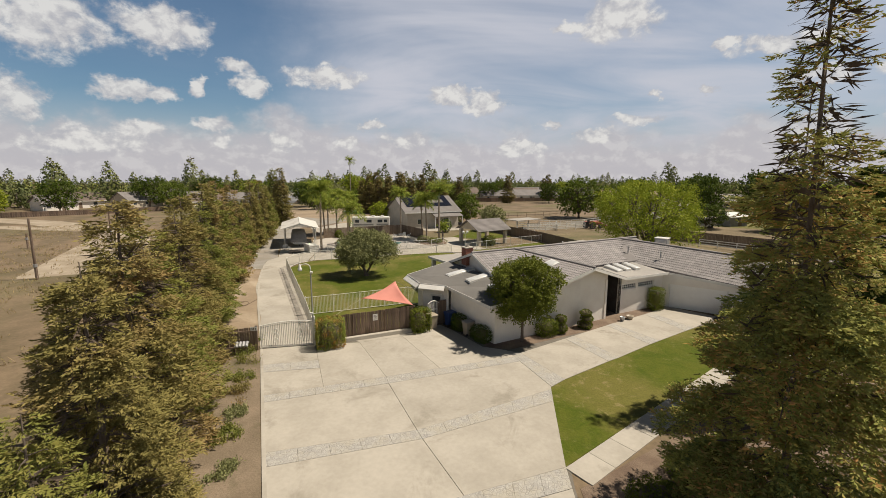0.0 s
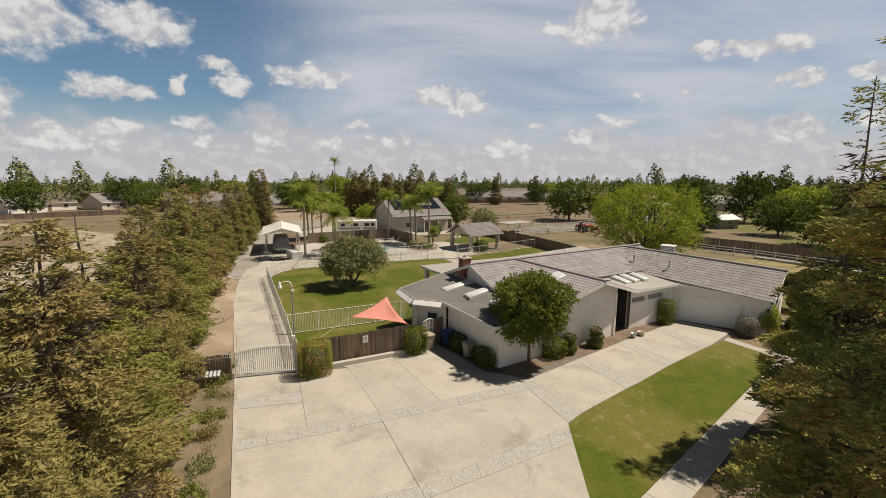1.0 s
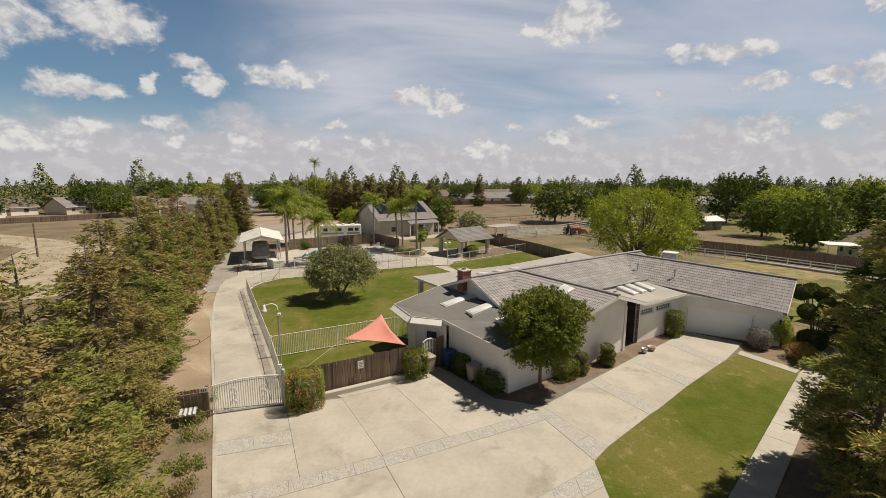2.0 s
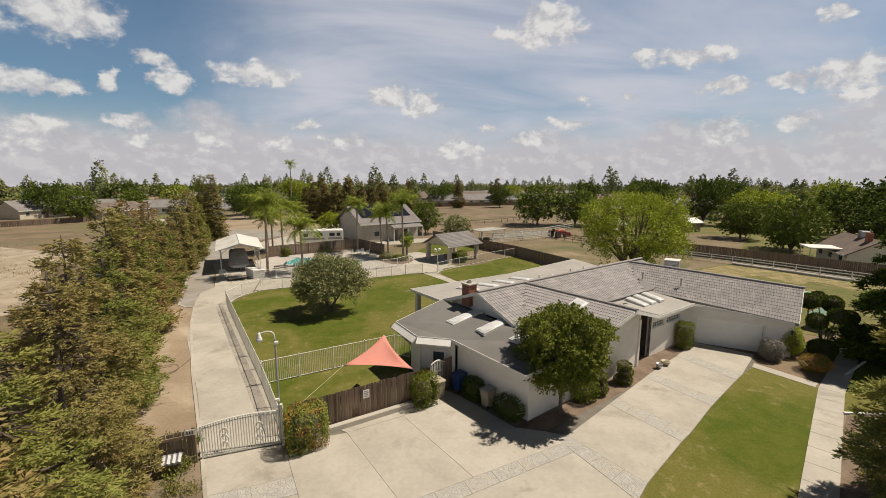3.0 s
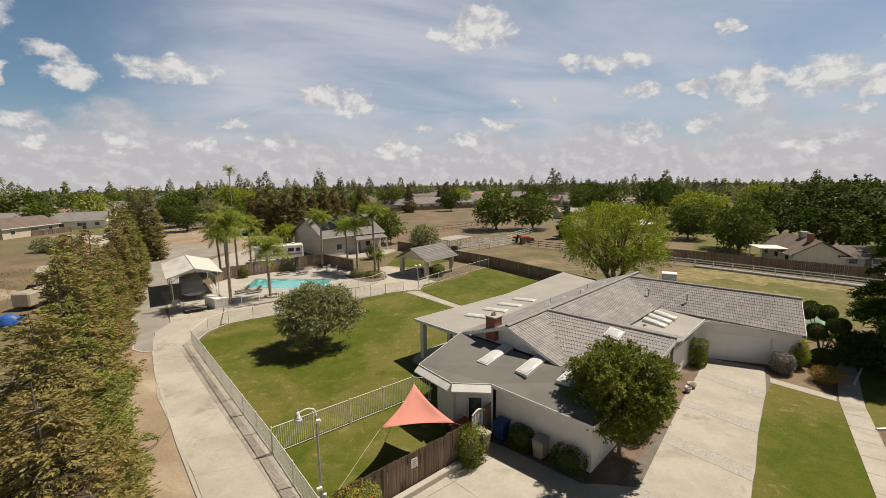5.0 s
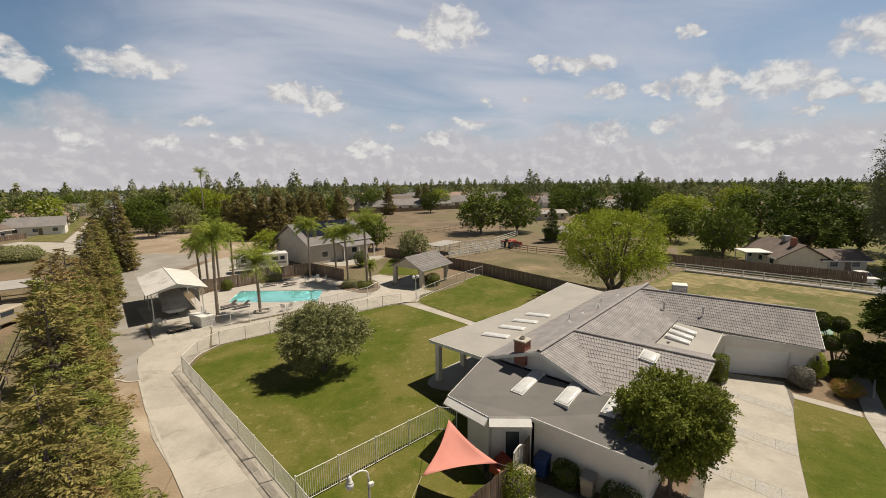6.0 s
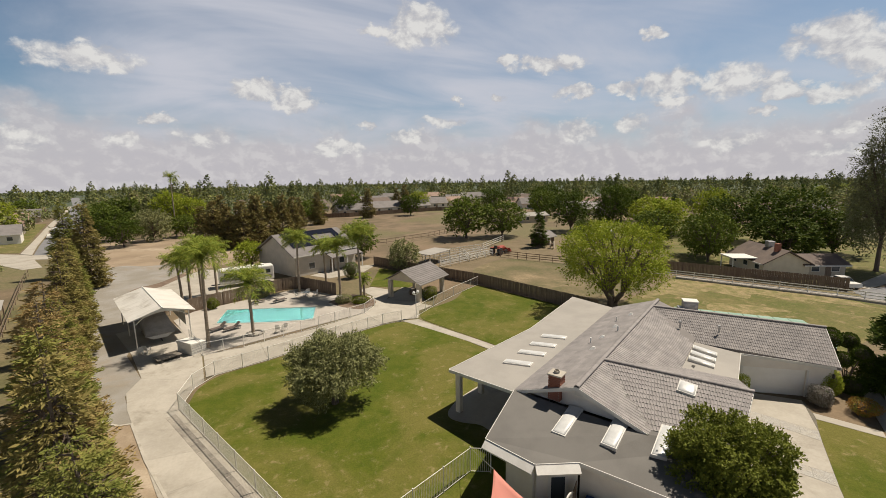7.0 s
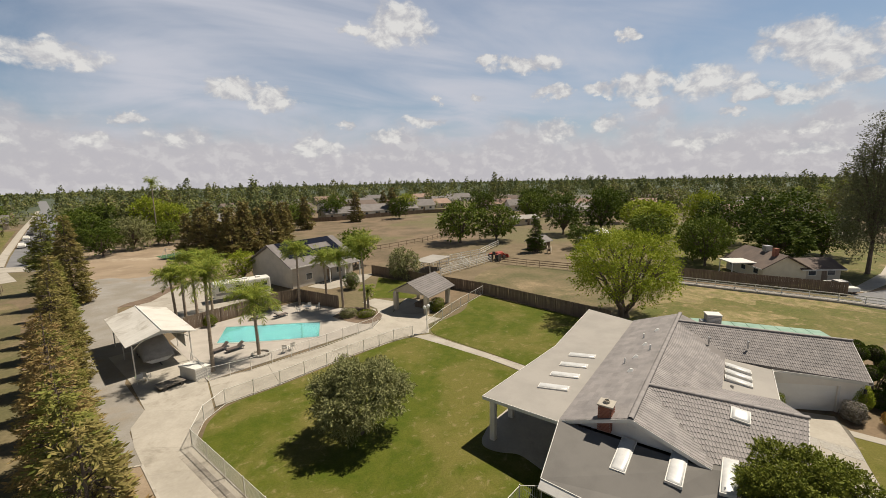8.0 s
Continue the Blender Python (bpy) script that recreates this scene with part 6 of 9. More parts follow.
# kind, place, width and height against the first of its kind
for k, x, y, w, s in [(1, 51.7, 114.1, 1.12, 0.92), (0, 88.6, 110.6, 0.95, 1.15), (2, 96.7, 101.1, 1.45, 0.92), (2, 102.2, 88.1, 0.85, 1.15), (1, 65.4, 65.8, 0.80, 0.88), (0, 87.0, 63.5, 1.35, 1.18), (0, 80.0, 60.5, 0.95, 0.74), (0, 93.0, 58.0, 1.0, 0.80), (1, 70, 71, 0.7, 0.72), (0, 62, 92, 0.7, 0.5), (2, 91, 94, 1.1, 0.85), (0, 95, 78, 1.1, 0.95), (1, 74, 84, 0.9, 0.75), 
                      (0, -40.6, 151.7, 0.75, 0.66), (1, -27.8, 164.8, 0.75, 0.6), (0, -51.3, 200.8, 1.2, 0.95), (0, -46, 166, 0.95, 0.85), (2, -28, 196, 1.0, 1.0), (1, -53, 190, 0.9, 0.9), (3, -20, 178, 0.9, 0.9), (1, 14.2, 193.9, 1.0, 0.78),
                      (3, 12.8, 88.6, 0.60, 0.62), (1, 9, 104, 0.7, 0.7), (2, -12, 104, 0.55, 0.5), (2, -5, 108, 0.5, 0.5), (1, 5, 102, 0.55, 0.5), (0, 30, 208, 0.9, 0.8), (1, 40, 235, 0.9, 0.9), (0, 88, 175, 1.0, 1.0), (1, 95, 150, 1.0, 1.0), (0, 104, 160, 1.2, 1.1), (0, 110, 125, 1.1, 1.1), (2, 70, 215, 0.9, 0.9),
                      (1, -88, 150, 0.9, 0.9), (0, -118, 140, 0.95, 0.9), (2, -128, 128, 0.8, 0.8), (1, -150, 150, 1.0, 1.0), (0, -108, 170, 1.1, 1.0), (3, -140, 118, 0.8, 0.8), (0, -96, 190, 1.1, 1.0), (1, -165, 130, 1.0, 1.0), (2, -82, 200, 0.9, 0.9), (0, 55, 190, 0.8, 0.8), (3, 3, 215, 1.0, 1.0), 
                      (1, -86, 178, 0.9, 0.8), (0, -90, 214, 1.0, 0.9), (2, -96, 240, 1.0, 0.9), (1, -100, 275, 1.1, 0.9)]:
    ob = copy_thing(kinds[k], pose(x, y, fall(x, y), 0, 0, (x * 37 + y * 11) % 360))
    ob.scale = (w, w * 1.06, s)
# brownish conifers behind the dirt lot
t = thing("brown_conifer", -18.8, 134.5, 0, 0, "brown-green conifer in a dense row", "conifer", "conifers behind the dirt lot")
conifer_parts(t, 12.0, 3.0, 1700, 0.80, LEAF_BROWN, 61, bottom=0.02, power=0.85, branches=150, needles=4)
for i, (x, y) in enumerate([(-15.6, 133), (-12.4, 132), (-9.2, 134), (-5.8, 138), (-2.4, 141), (-21.6, 138), (1.0, 146), (-17, 138), (-13, 138), (-9, 141), (6, 172), (13, 176), (60, 210), (64, 232), (36, 190)]):
    ob = copy_thing(t, pose(x, y, 0, 0, 0, 57 * i))
    s = 0.88 + 0.22 * ((i * 7) % 5) / 4
    ob.scale = (s, s, s)
t = thing("spruce", 49.4, 95.5, 0, 0, "dark slim conifer in the paddock", "conifer")
conifer_parts(t, 9.3, 2.0, 1300, 0.42, LEAF_DARK, 62, bottom=0.05, power=0.9, branches=130)
t = thing("eucalyptus", 81, 47.5, 0, 0, "very tall thin-crowned eucalyptus by the lane", "tree")
lobed_parts(t, 26, 4.7, 12.3, 34, 1800, 14, 2.0, 0.38, 0.14, LEAF_EUCALYPTUS, 63, 6.0, 0.30, 1, rise=-0.1, droop=0.5, lobe_r=0.30, low=-0.85)

# --- palms round the pool
for i, (x, y, h) in enumerate([(-17.3, 64.6, 8.8), (-13.1, 65.9, 5.6), (-21.4, 84.5, 5.2), (-20.2, 82.6, 5.9), (-19.0, 84.8, 7.2), (-17.2, 86.8, 6.6), (-6.1, 82.4, 7.4), (-1.9, 83.6, 5.6), (-1.0, 77.8, 6.7), (1.2, 74.7, 8.4), (1.9, 75.4, 2.0)]):
    t = thing("palm_tree", x, y, 0, 30 * i, ("slender palm with arching green fronds by the pool" if h > 3 else "small young palm beside the walk"), "palm tree", "palms round the pool")
    palm_parts(t, h, 70 + i, (2.5 if y > 80 else 2.9) if h > 3 else 1.5, 32 if h > 3 else 14)

# --- clipped and loose shrubs
for x, y, rz, rx, ry, h, m, seed, sq, words in [
        (-7.7, 26.75, 20, 0.95, 0.72, 2.1, LEAF_RUST, 81, 11, "block-clipped hedge with rust-red tips by the gate"),
        (-1.75, 29.55, 26, 0.76, 0.66, 1.8, LEAF_MID, 82, 9, "block-clipped green shrub at the fence end"),
        (7.35, 28.35, 20, 0.75, 0.62, 1.25, LEAF_MID, 83, 5, "rounded green shrub under the young tree"),
        (18.55, 34.0, 26, 0.64, 0.52, 2.0, LEAF_MID, 86, 10, "clipped green shrub beside the garage"),
        (23.0, 31.0, 0, 0.78, 0.75, 1.45, LEAF_PALE, 87, 2.2, "pale flowering shrub at the garage corner"),
        (24.2, 29.0, 0, 0.90, 0.85, 1.15, LEAF_RUST, 88, 2.2, "low rust-tinted shrub beside the walk"),
        (25.0, 31.4, 0, 0.75, 0.75, 2.3, LEAF_BRIGHT, 89, 2.2, "tall bright green shrub at the garage corner"),
        (9.5, 69.4, 30, 1.05, 0.9, 1.75, LEAF_MID, 90, 3.0, "rounded green shrub beside the gazebo"),
        (-1.6, 73.2, 0, 1.2, 0.9, 1.2, LEAF_OLIVE, 91, 2.1, "low grey-green shrub behind the pool"),
        (0.4, 72.0, 0, 1.2, 1.0, 1.0, LEAF_MID, 92, 2.1, "low green shrub at the pool terrace"),
        (2.9, 86.8, 0, 1.3, 1.3, 2.9, LEAF_DARK, 99, 2.1, "round dark green shrub on the lawn by the barn"),
        (-17.5, 79.0, 0, 0.8, 0.6, 1.5, LEAF_MID, 93, 2.1, "green shrub against the pool fence"),
        (-11.5, 81.6, 0, 1.2, 0.6, 1.2, LEAF_OLIVE, 94, 2.1, "grey-green shrub against the pool fence"),
        (-53.4, 148.5, 0, 1.9, 1.7, 2.3, LEAF_MID, 195, 2.1, "round green shrub at the end of the street"),
        (-58, 122, 0, 4.5, 3.5, 3.0, LEAF_OLIVE, 95, 2.1, "wide grey-green shrub beside the street"),
        (8.7, 13.6, 0, 0.9, 0.9, 0.9, LEAF_MID, 96, 2.1, "low green shrub under the redwood"),
        (6.6, 12.2, 0, 1.0, 0.8, 0.9, LEAF_MID, 97, 2.1, "low green shrub under the redwood"),
        (10.4, 14.6, 0, 0.8, 0.8, 0.8, LEAF_MID, 98, 2.1, "low green shrub under the redwood")]:
    t = thing("shrub", x, y, 0, rz, words, "shrub")
    shrub_parts(t, rx, ry, h, int(2600 * max(0.6, min(2.2, rx * h))), 0.10 if rx < 2 else 0.3, m, seed, sq)
# layered and ball-shaped clipped shrubs
for x, y, words, balls in [(8.55, 28.75, "clipped green shrub in two tiers by the wall", [(0, 0, 0.0, 0.48, 0.85), (0, 0, 0.82, 0.40, 0.6)]), (10.75, 29.75, "clipped green shrub in three tiers by the front door", [(0, 0, 0.0, 0.55, 0.6), (0.1, 0, 0.55, 0.48, 0.5), (0, 0, 1.0, 0.42, 0.45)]),
                           (27.9, 31.4, "pompon-clipped dark green topiary by the walk", [(1.3, 1.8, 2.9, 0.62, 1.15), (2.2, 0.2, 1.9, 0.62, 1.1), (-0.4, 1.1, 3.05, 0.62, 1.15), (1.1, 0.6, 2.85, 0.64, 1.2), (0.0, -0.7, 2.45, 0.60, 1.1), (-0.6, 0.2, 1.8, 0.62, 1.15), (-1.0, -0.7, 0.05, 0.85, 1.25), (1.3, -0.9, 1.15, 0.70, 1.25)])]:
    t = thing("topiary", x, y, 0, 0, words, "topiary shrub")
    bm = B()
    for i, (bx, by, z, r, hh) in enumerate(balls):
        tube(bm, [(0, 0, -0.05), (bx * 0.4, by * 0.4, z * 0.6 + 0.1), (bx, by, z + hh * 0.5)], [0.06, 0.045, 0.03], 6)
        # bark ball added inside the leaves as a dark core
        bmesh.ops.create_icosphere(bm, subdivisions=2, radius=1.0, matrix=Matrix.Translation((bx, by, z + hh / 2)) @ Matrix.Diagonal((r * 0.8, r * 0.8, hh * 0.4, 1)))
        rngb = np.random.default_rng(200 + i)
        n = int(1700 * r * hh * (3 if len(balls) > 4 else 2))
        d = unit(rngb.normal(size=(n, 3)))
        p = d * (0.82 + 0.2 * rngb.random((n, 1))) * np.array([r, r, hh / 2]) + np.array([bx, by, z + hh / 2])
        v, q = blades(p, unit(d + rngb.normal(scale=0.5, size=d.shape)), 0.085, 0.05, rngb)
        ob = new("foliage_ball", arrays_mesh("foliage_ball", v, q, LEAF_DARK if len(balls) > 4 else LEAF_MID))
        ob.parent = t
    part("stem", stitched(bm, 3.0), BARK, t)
# low weeds along the drive, dry field scrub
weed_spots = [(-12.7, 25.2, 0.85, 0.55, LEAF_GREEN_HEDGE), (-11.9, 22.6, 0.55, 0.30, LEAF_GREEN_HEDGE), (-11.2, 20.9, 0.75, 0.35, LEAF_HEDGE), (-10.6, 18.9, 0.5, 0.25, LEAF_OLIVE), (-10.0, 16.9, 0.6, 0.30, LEAF_GREEN_HEDGE), (-8.9, 14.9, 0.55, 0.22, LEAF_OLIVE), (-13.6, 27.7, 0.6, 0.7, LEAF_MID), (-8.2, 12.2, 0.4, 0.2, LEAF_OLIVE)]
for i, (x, y, r, h, m) in enumerate(weed_spots):
    t = thing("ground_cover", x, y, 0, 0, "low patchy weeds beside the drive", "weeds", "weeds beside the drive")
    rngw = np.random.default_rng(120 + i)
    n = 1500
    clump = rngw.normal(size=(9, 2)) * np.array([r * 0.55, r * 0.8])
    at_clump = rngw.integers(0, 9, n)
    p = np.concatenate([clump[at_clump] + rngw.normal(scale=r * 0.22, size=(n, 2)), (rngw.random((n, 1)) ** 2) * h], 1)
    v, q = blades(p, unit(rngw.normal(scale=0.6, size=(n, 3)) + np.array([0, 0, 0.8])), 0.11, 0.045, rngw)
    ob = new("foliage", arrays_mesh("leaves", v, q, m))
    ob.parent = t
    part("stem", stitched(tube(tube(B(), [(0, 0, -0.03), (0.1, 0.05, h * 0.4), (r * 0.5, 0.1, h * 0.7)], [0.02, 0.015, 0.006], 5), [(0, 0, -0.03), (-0.1, -0.1, h * 0.4), (-r * 0.4, -r * 0.5, h * 0.6)], [0.02, 0.015, 0.006], 5), 3.0), BARK, t)

# --- dry tufts and weeds over the open ground, past counting
rngw = np.random.default_rng(401)
tufts = []
for (x0, x1, y0, y1, count, lift) in ((-95, -26, 22, 100, 5200, 0.32), (-46, -24, 38, 110, 900, 0.32)):
    xy = np.stack([rngw.uniform(x0, x1, count), rngw.uniform(y0, y1, count)], 1)
    keep = xy[:, 0] < -19.5 - 0.36 * (xy[:, 1] - 26)
    keep &= (np.sin(xy[:, 0] * 0.21 + 1.7 * np.sin(xy[:, 1] * 0.13)) + 0.8 * rngw.normal(size=count)) > 0.1
    xy = xy[keep]
    tufts.append(np.concatenate([xy, np.full((len(xy), 1), lift)], 1))
tufts = np.concatenate(tufts)
foot = np.repeat(tufts, 7, 0)
p = np.concatenate([foot[:, :2] + rngw.normal(scale=0.22, size=(len(foot), 2)), np.full((len(foot), 1), 0.02)], 1)
v, q = blades(p, unit(rngw.normal(scale=0.55, size=p.shape) + np.array([0, 0, 0.9])), foot[:, 2] * (0.5 + rngw.random(len(foot))), 0.05, rngw)
tagged(new("dry_weeds", arrays_mesh("dry_weeds", v, q, leaf("dry weed stems", [(0.30, 0.23, 0.11), (0.38, 0.29, 0.15), (0.22, 0.205, 0.08)], None, 0.6, 0.6, 0.3))), "dry tan weeds and grass tufts over the field", "weeds", "", "stuff")

# far landmark palms over the roofs
FAR_PALMS = [(-30.5, 168.0, 17.2), (201.0, 97.2, 9.5), (202.7, 91.5, 11.0), (196.0, 104.0, 8.5)]
for i, (x, y, h) in enumerate(FAR_PALMS):
    t = thing("tall_palm", x, y, 0, 50 * i, "very tall thin palm standing over the far roofs", "palm tree", "tall palms far off")
    palm_parts(t, h, 170 + i, 2.6, 18)

# --- the woods and gardens far out, past counting
rng = np.random.default_rng(77)
pos, ax, ln, fc = [], [], [], []
for i in range(6600):
    dist = 190 + 2300 * rng.random() ** 1.45
    a = math.radians(rng.uniform(4, 150))
    cx, cy = -5 + dist * math.cos(a), 15 + dist * math.sin(a)
    if cy < 960 and abs(cx + 50 + 0.245 * (cy - 132)) < 8:
        continue
    if dist < 225 and 0.9 < a < 1.45:
        continue
    if dist < 340 and 1.0 < a < 1.47 and rng.random() < 0.7:
        continue
    slim = rng.random() < (0.13 if dist < 600 else 0.22)
    tall = 9.0 + 12.5 * rng.random() ** 1.7 if slim else rng.uniform(3.0, 7.0) if rng.random() < 0.72 else rng.uniform(7, 12)
    w = tall * (0.22 if slim else 0.55)
    n = int((140 if dist < 350 else 84 if dist < 650 else 36 if dist < 1200 else 18) * (1.0 + 0.9 * max(0.0, tall - 7.0) / 7.0))
    d = unit(rng.normal(size=(n, 3)))
    rad = 0.55 + 0.45 * rng.random(n) ** 0.5
    p = d * rad[:, None] * np.array([w, w, tall * 0.46])
    p[:, 2] += tall * 0.50
    if slim:
        p[:, :2] *= (1.25 - p[:, 2] / tall)[:, None] * 1.2
    p[:, 2] = np.maximum(p[:, 2], 0.3)
    pos.append(p + np.array([cx, cy, fall(cx, cy)]))
    ax.append(unit(np.cross(d, rng.normal(size=d.shape)) + np.array([0, 0, 0.4])))
    fc.append(d + np.array([0, 0, 0.3]))
    ln.append(np.full(n, min(tall, 8.0) * (0.115 if dist < 350 else 0.15 if dist < 650 else 0.24 if dist < 1200 else 0.42)))
# greyer, bluer tones than the near leaves: distance haze is put into the colour
far_leaf = leaf("far foliage with painted haze", [(0.092, 0.118, 0.052), (0.125, 0.148, 0.060), (0.165, 0.180, 0.070)], [(0.180, 0.135, 0.085), (0.26, 0.285, 0.066), (0.150, 0.150, 0.078)], 0.07, 0.6, 0.3)
pos, ax, ln, fc = np.concatenate(pos), np.concatenate(ax), np.concatenate(ln), np.concatenate(fc)
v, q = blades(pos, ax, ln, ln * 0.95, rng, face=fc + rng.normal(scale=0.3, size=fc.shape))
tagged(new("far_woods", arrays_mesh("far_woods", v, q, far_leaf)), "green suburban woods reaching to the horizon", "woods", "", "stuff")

# ---------------------------------------------------------------- fences and gates


def fence_line(name, label, pts, height, post_step, material, infill, rails=(0.1, 1.0), post_r=0.035, pitch=0.115, category="fence", board=0.15):
    """A fence along plan points: posts, rails and infill of pickets, mesh, boards or rails alone; each piece is a part."""
    t = thing(name, pts[0][0], pts[0][1], 0, 0, label, category)
    loc = Vector((pts[0][0], pts[0][1], 0))
    post = mesh_of("post", tube(B(), [(0, 0, -0.1), (0, 0, height + 0.03)], post_r, 8) if infill != "boards" else box(B(), (0, 0, height / 2 - 0.05), (0.09, 0.09, height)), material)
    seen = set()
    wires = B()
    boards_left = 280
    rest = B()
    rng = random.Random(len(pts) * 7 + round(height * 100))
    pick = mesh_of("picket", tube(B(), [(0, 0, 0.08), (0, 0, height * 0.97)], 0.011, 4), material)
    plank = mesh_of("board", bevel(box(B(), (0, 0, height / 2), (board - 0.012, 0.022, height)), 0.004), material)
    for a, b in zip(pts, pts[1:]):
        a, b = Vector((*a, 0)), Vector((*b, 0))
        d = (b - a).normalized()
        ang = turn_of(a, b)
        stops = along(a, b, post_step)
        for p in stops:
            key = (round(p.x, 1), round(p.y, 1))
            if key not in seen:
                seen.add(key)
                piece("post", post, t, Matrix.Translation(p - loc))
        for z in rails:
            off = Vector((0, 0, z * height)) + (Vector((-d.y, d.x, 0)) * 0.045 if infill == "boards" else Vector((0, 0, 0)))
            c = (a + b) / 2 + off
            bm = tube(B(), [a + off, b + off], post_r * 0.62, 6) if infill in ("mesh", "pickets") else box(B(), c, ((b - a).length, 0.045, 0.11), ang)
            part("rail", bm, material, t, world=True)
        if infill == "pickets":
            for p in along(a, b, pitch)[1:-1]:
                if boards_left > 0:
                    piece("picket", pick, t, Matrix.Translation(p - loc))
                    boards_left -= 1
                else:
                    tube(rest, [p + Vector((0, 0, 0.08)), p + Vector((0, 0, height * 0.97))], 0.011, 4)
        elif infill == "boards":
            for p in along(a, b, board)[:-1]:
                h = 1.0 + rng.uniform(-0.012, 0.012)
                p = p + d * board / 2 - Vector((-d.y, d.x, 0)) * rng.uniform(0.0, 0.006)
                m = Matrix.Translation(p - loc) @ pose(0, 0, 0, rng.uniform(-0.5, 0.5), rng.uniform(-0.5, 0.5), ang) @ Matrix.Diagonal((1, 1, h, 1))
                if boards_left > 0:
                    piece("board", plank, t, m)
                    boards_left -= 1
                else:
                    box(rest, (0, 0, 0), (board - 0.012, 0.022, height), m=Matrix.Translation(loc) @ m @ Matrix.Translation((0, 0, height / 2)))
        elif infill == "mesh":
            L = (b - a).length
            n = int(L / 0.13)
            w = 0.0035
            z0, z1 = 0.08, height * 0.98
            run = z1 - z0
            for k in range(-int(run / 0.13) - 1, n + 1):
                for sgn in (1, -1):
                    s0, s1 = k * 0.13, k * 0.13 + run
                    u0, u1 = max(0, s0), min(L, s1)
                    if u1 - u0 < 0.05:
                        continue
                    zz = lambda s: z0 + (s - s0) if sgn > 0 else z1 - (s - s0)
                    p, q = a + d * u0 + Vector((0, 0, zz(u0))), a + d * u1 + Vector((0, 0, zz(u1)))
                    nn = (q - p).normalized().cross(Vector((-d.y, d.x, 0))) * w
                    poly(wires, [p - nn, p + nn, q + nn, q - nn])
    if len(wires.verts):
        me = bpy.data.meshes.new("wire_mesh")
        wires.to_mesh(me)
        me.materials.append(GREY_METAL)
        ob = new("wire_mesh", me)
        ob.parent = t
        me.transform(Matrix.Translation(-loc))
        tagged(ob, "thin diagonal wire mesh", "", "", "stuff")
    wires.free()
    if len(rest.verts):
        part("board_field", rest, material, t, "", "stuff", world=True)
    else:
        rest.free()
    return t


fence_line("wooden_fence", "weathered dark brown board fence with peeling patches", [(-8.55, 27.25), (-2.15, 29.75)], 1.92, 2.2, WOOD_OLD, "boards", (0.2, 0.85))
fence_line("picket_fence", "white metal picket fence across the lawn", [(-11.15, 33.5), (-2.9, 36.5), (-1.9, 35.9)], 1.6, 2.1, METAL_WHITE, "pickets", (0.07, 0.97))
fence_line("picket_fence", "long white metal picket fence beside the drive", [(-9.05, 27.9), (-11.15, 33.5), (-18.7, 52.2)], 1.35, 2.4, METAL_WHITE, "pickets", (0.07, 0.97), pitch=0.10)
fence_line("wire_fence", "white-posted wire fence round the back lawn", [(-18.7, 52.2), (-18.0, 55.3), (-16.5, 57.2), (-12.1, 58.4), (-5.3, 60.85), (0.4, 62.45), (2.7, 62.5)], 1.35, 2.3, METAL_WHITE, "mesh", (0.05, 0.98))
fence_line("wire_fence", "white-posted wire fence round the pool terrace", [(-19.2, 67.6), (-17.75, 62.55), (-14.1, 62.9), (-8.3, 64.55), (-0.3, 67.5), (1.7, 69.9)], 1.3, 2.4, METAL_WHITE, "mesh", (0.05, 0.98))
fence_line("wire_fence", "white-posted wire fence from the gazebo to the board fence", [(4.9, 63.2), (8.5, 66.0), (13.0, 69.0), (19.2, 72.7)], 1.35, 2.6, METAL_WHITE, "mesh", (0.05, 0.98))
fence_line("board_fence", "dark board fence behind the side lawn", [(9.4, 95.3), (19.4, 73.0), (24.7, 53.6)], 1.75, 2.4, WOOD_DARK, "boards", (0.2, 0.85), board=0.17)
fence_line("board_fence", "dark board fence behind the pool", [(-20.2, 78.6), (-8.3, 84.4), (-5.9, 84.8), (-1.7, 77.6)], 1.85, 2.4, WOOD_DARK, "boards", (0.2, 0.85), board=0.17)
fence_line("board_fence", "dark board fence of the neighbouring yard", [(44, 75), (51.5, 64.5), (62.0, 44.0)], 1.9, 2.6, WOOD_DARK, "boards", (0.2, 0.85), board=0.2)
fence_line("board_fence", "short dark board fence beside the gate", [(-12.55, 26.45), (-15.6, 25.7)], 1.6, 1.5, WOOD_DARK, "boards", (0.2, 0.85))
fence_line("rail_fence", "white rail fence along the side field", [(44.5, 67.5), (49.0, 60.6), (53.4, 51.6), (57.4, 43.4), (59.2, 38.5)], 1.2, 2.7, METAL_WHITE, "rails", (0.35, 0.68, 0.98), post_r=0.06)
fence_line("rail_fence", "white rail fence of the horse pen", [(19.2, 86.3), (27, 89.0), (34.4, 92.0)], 1.35, 2.6, METAL_WHITE, "rails", (0.3, 0.55, 0.8, 1.0), post_r=0.06)
fence_line("rail_fence", "white rail fence of the horse pen", [(19.5, 95.0), (28, 97.5), (36.5, 99.5), (48, 108)], 1.35, 2.6, METAL_WHITE, "rails", (0.3, 0.65, 1.0), post_r=0.06)
for pts in ([(20.6, 88.6), (28.0, 91.2), (35.2, 94.0)], [(21.2, 91.2), (28.6, 93.8), (36.0, 96.4)], [(27.0, 89.0), (28.6, 93.8), (29.6, 97.9)]):
    fence_line("rail_fence", "white rail fence of the horse pens", pts, 1.35, 2.6, METAL_WHITE, "rails", (0.3, 0.65, 1.0), post_r=0.06)
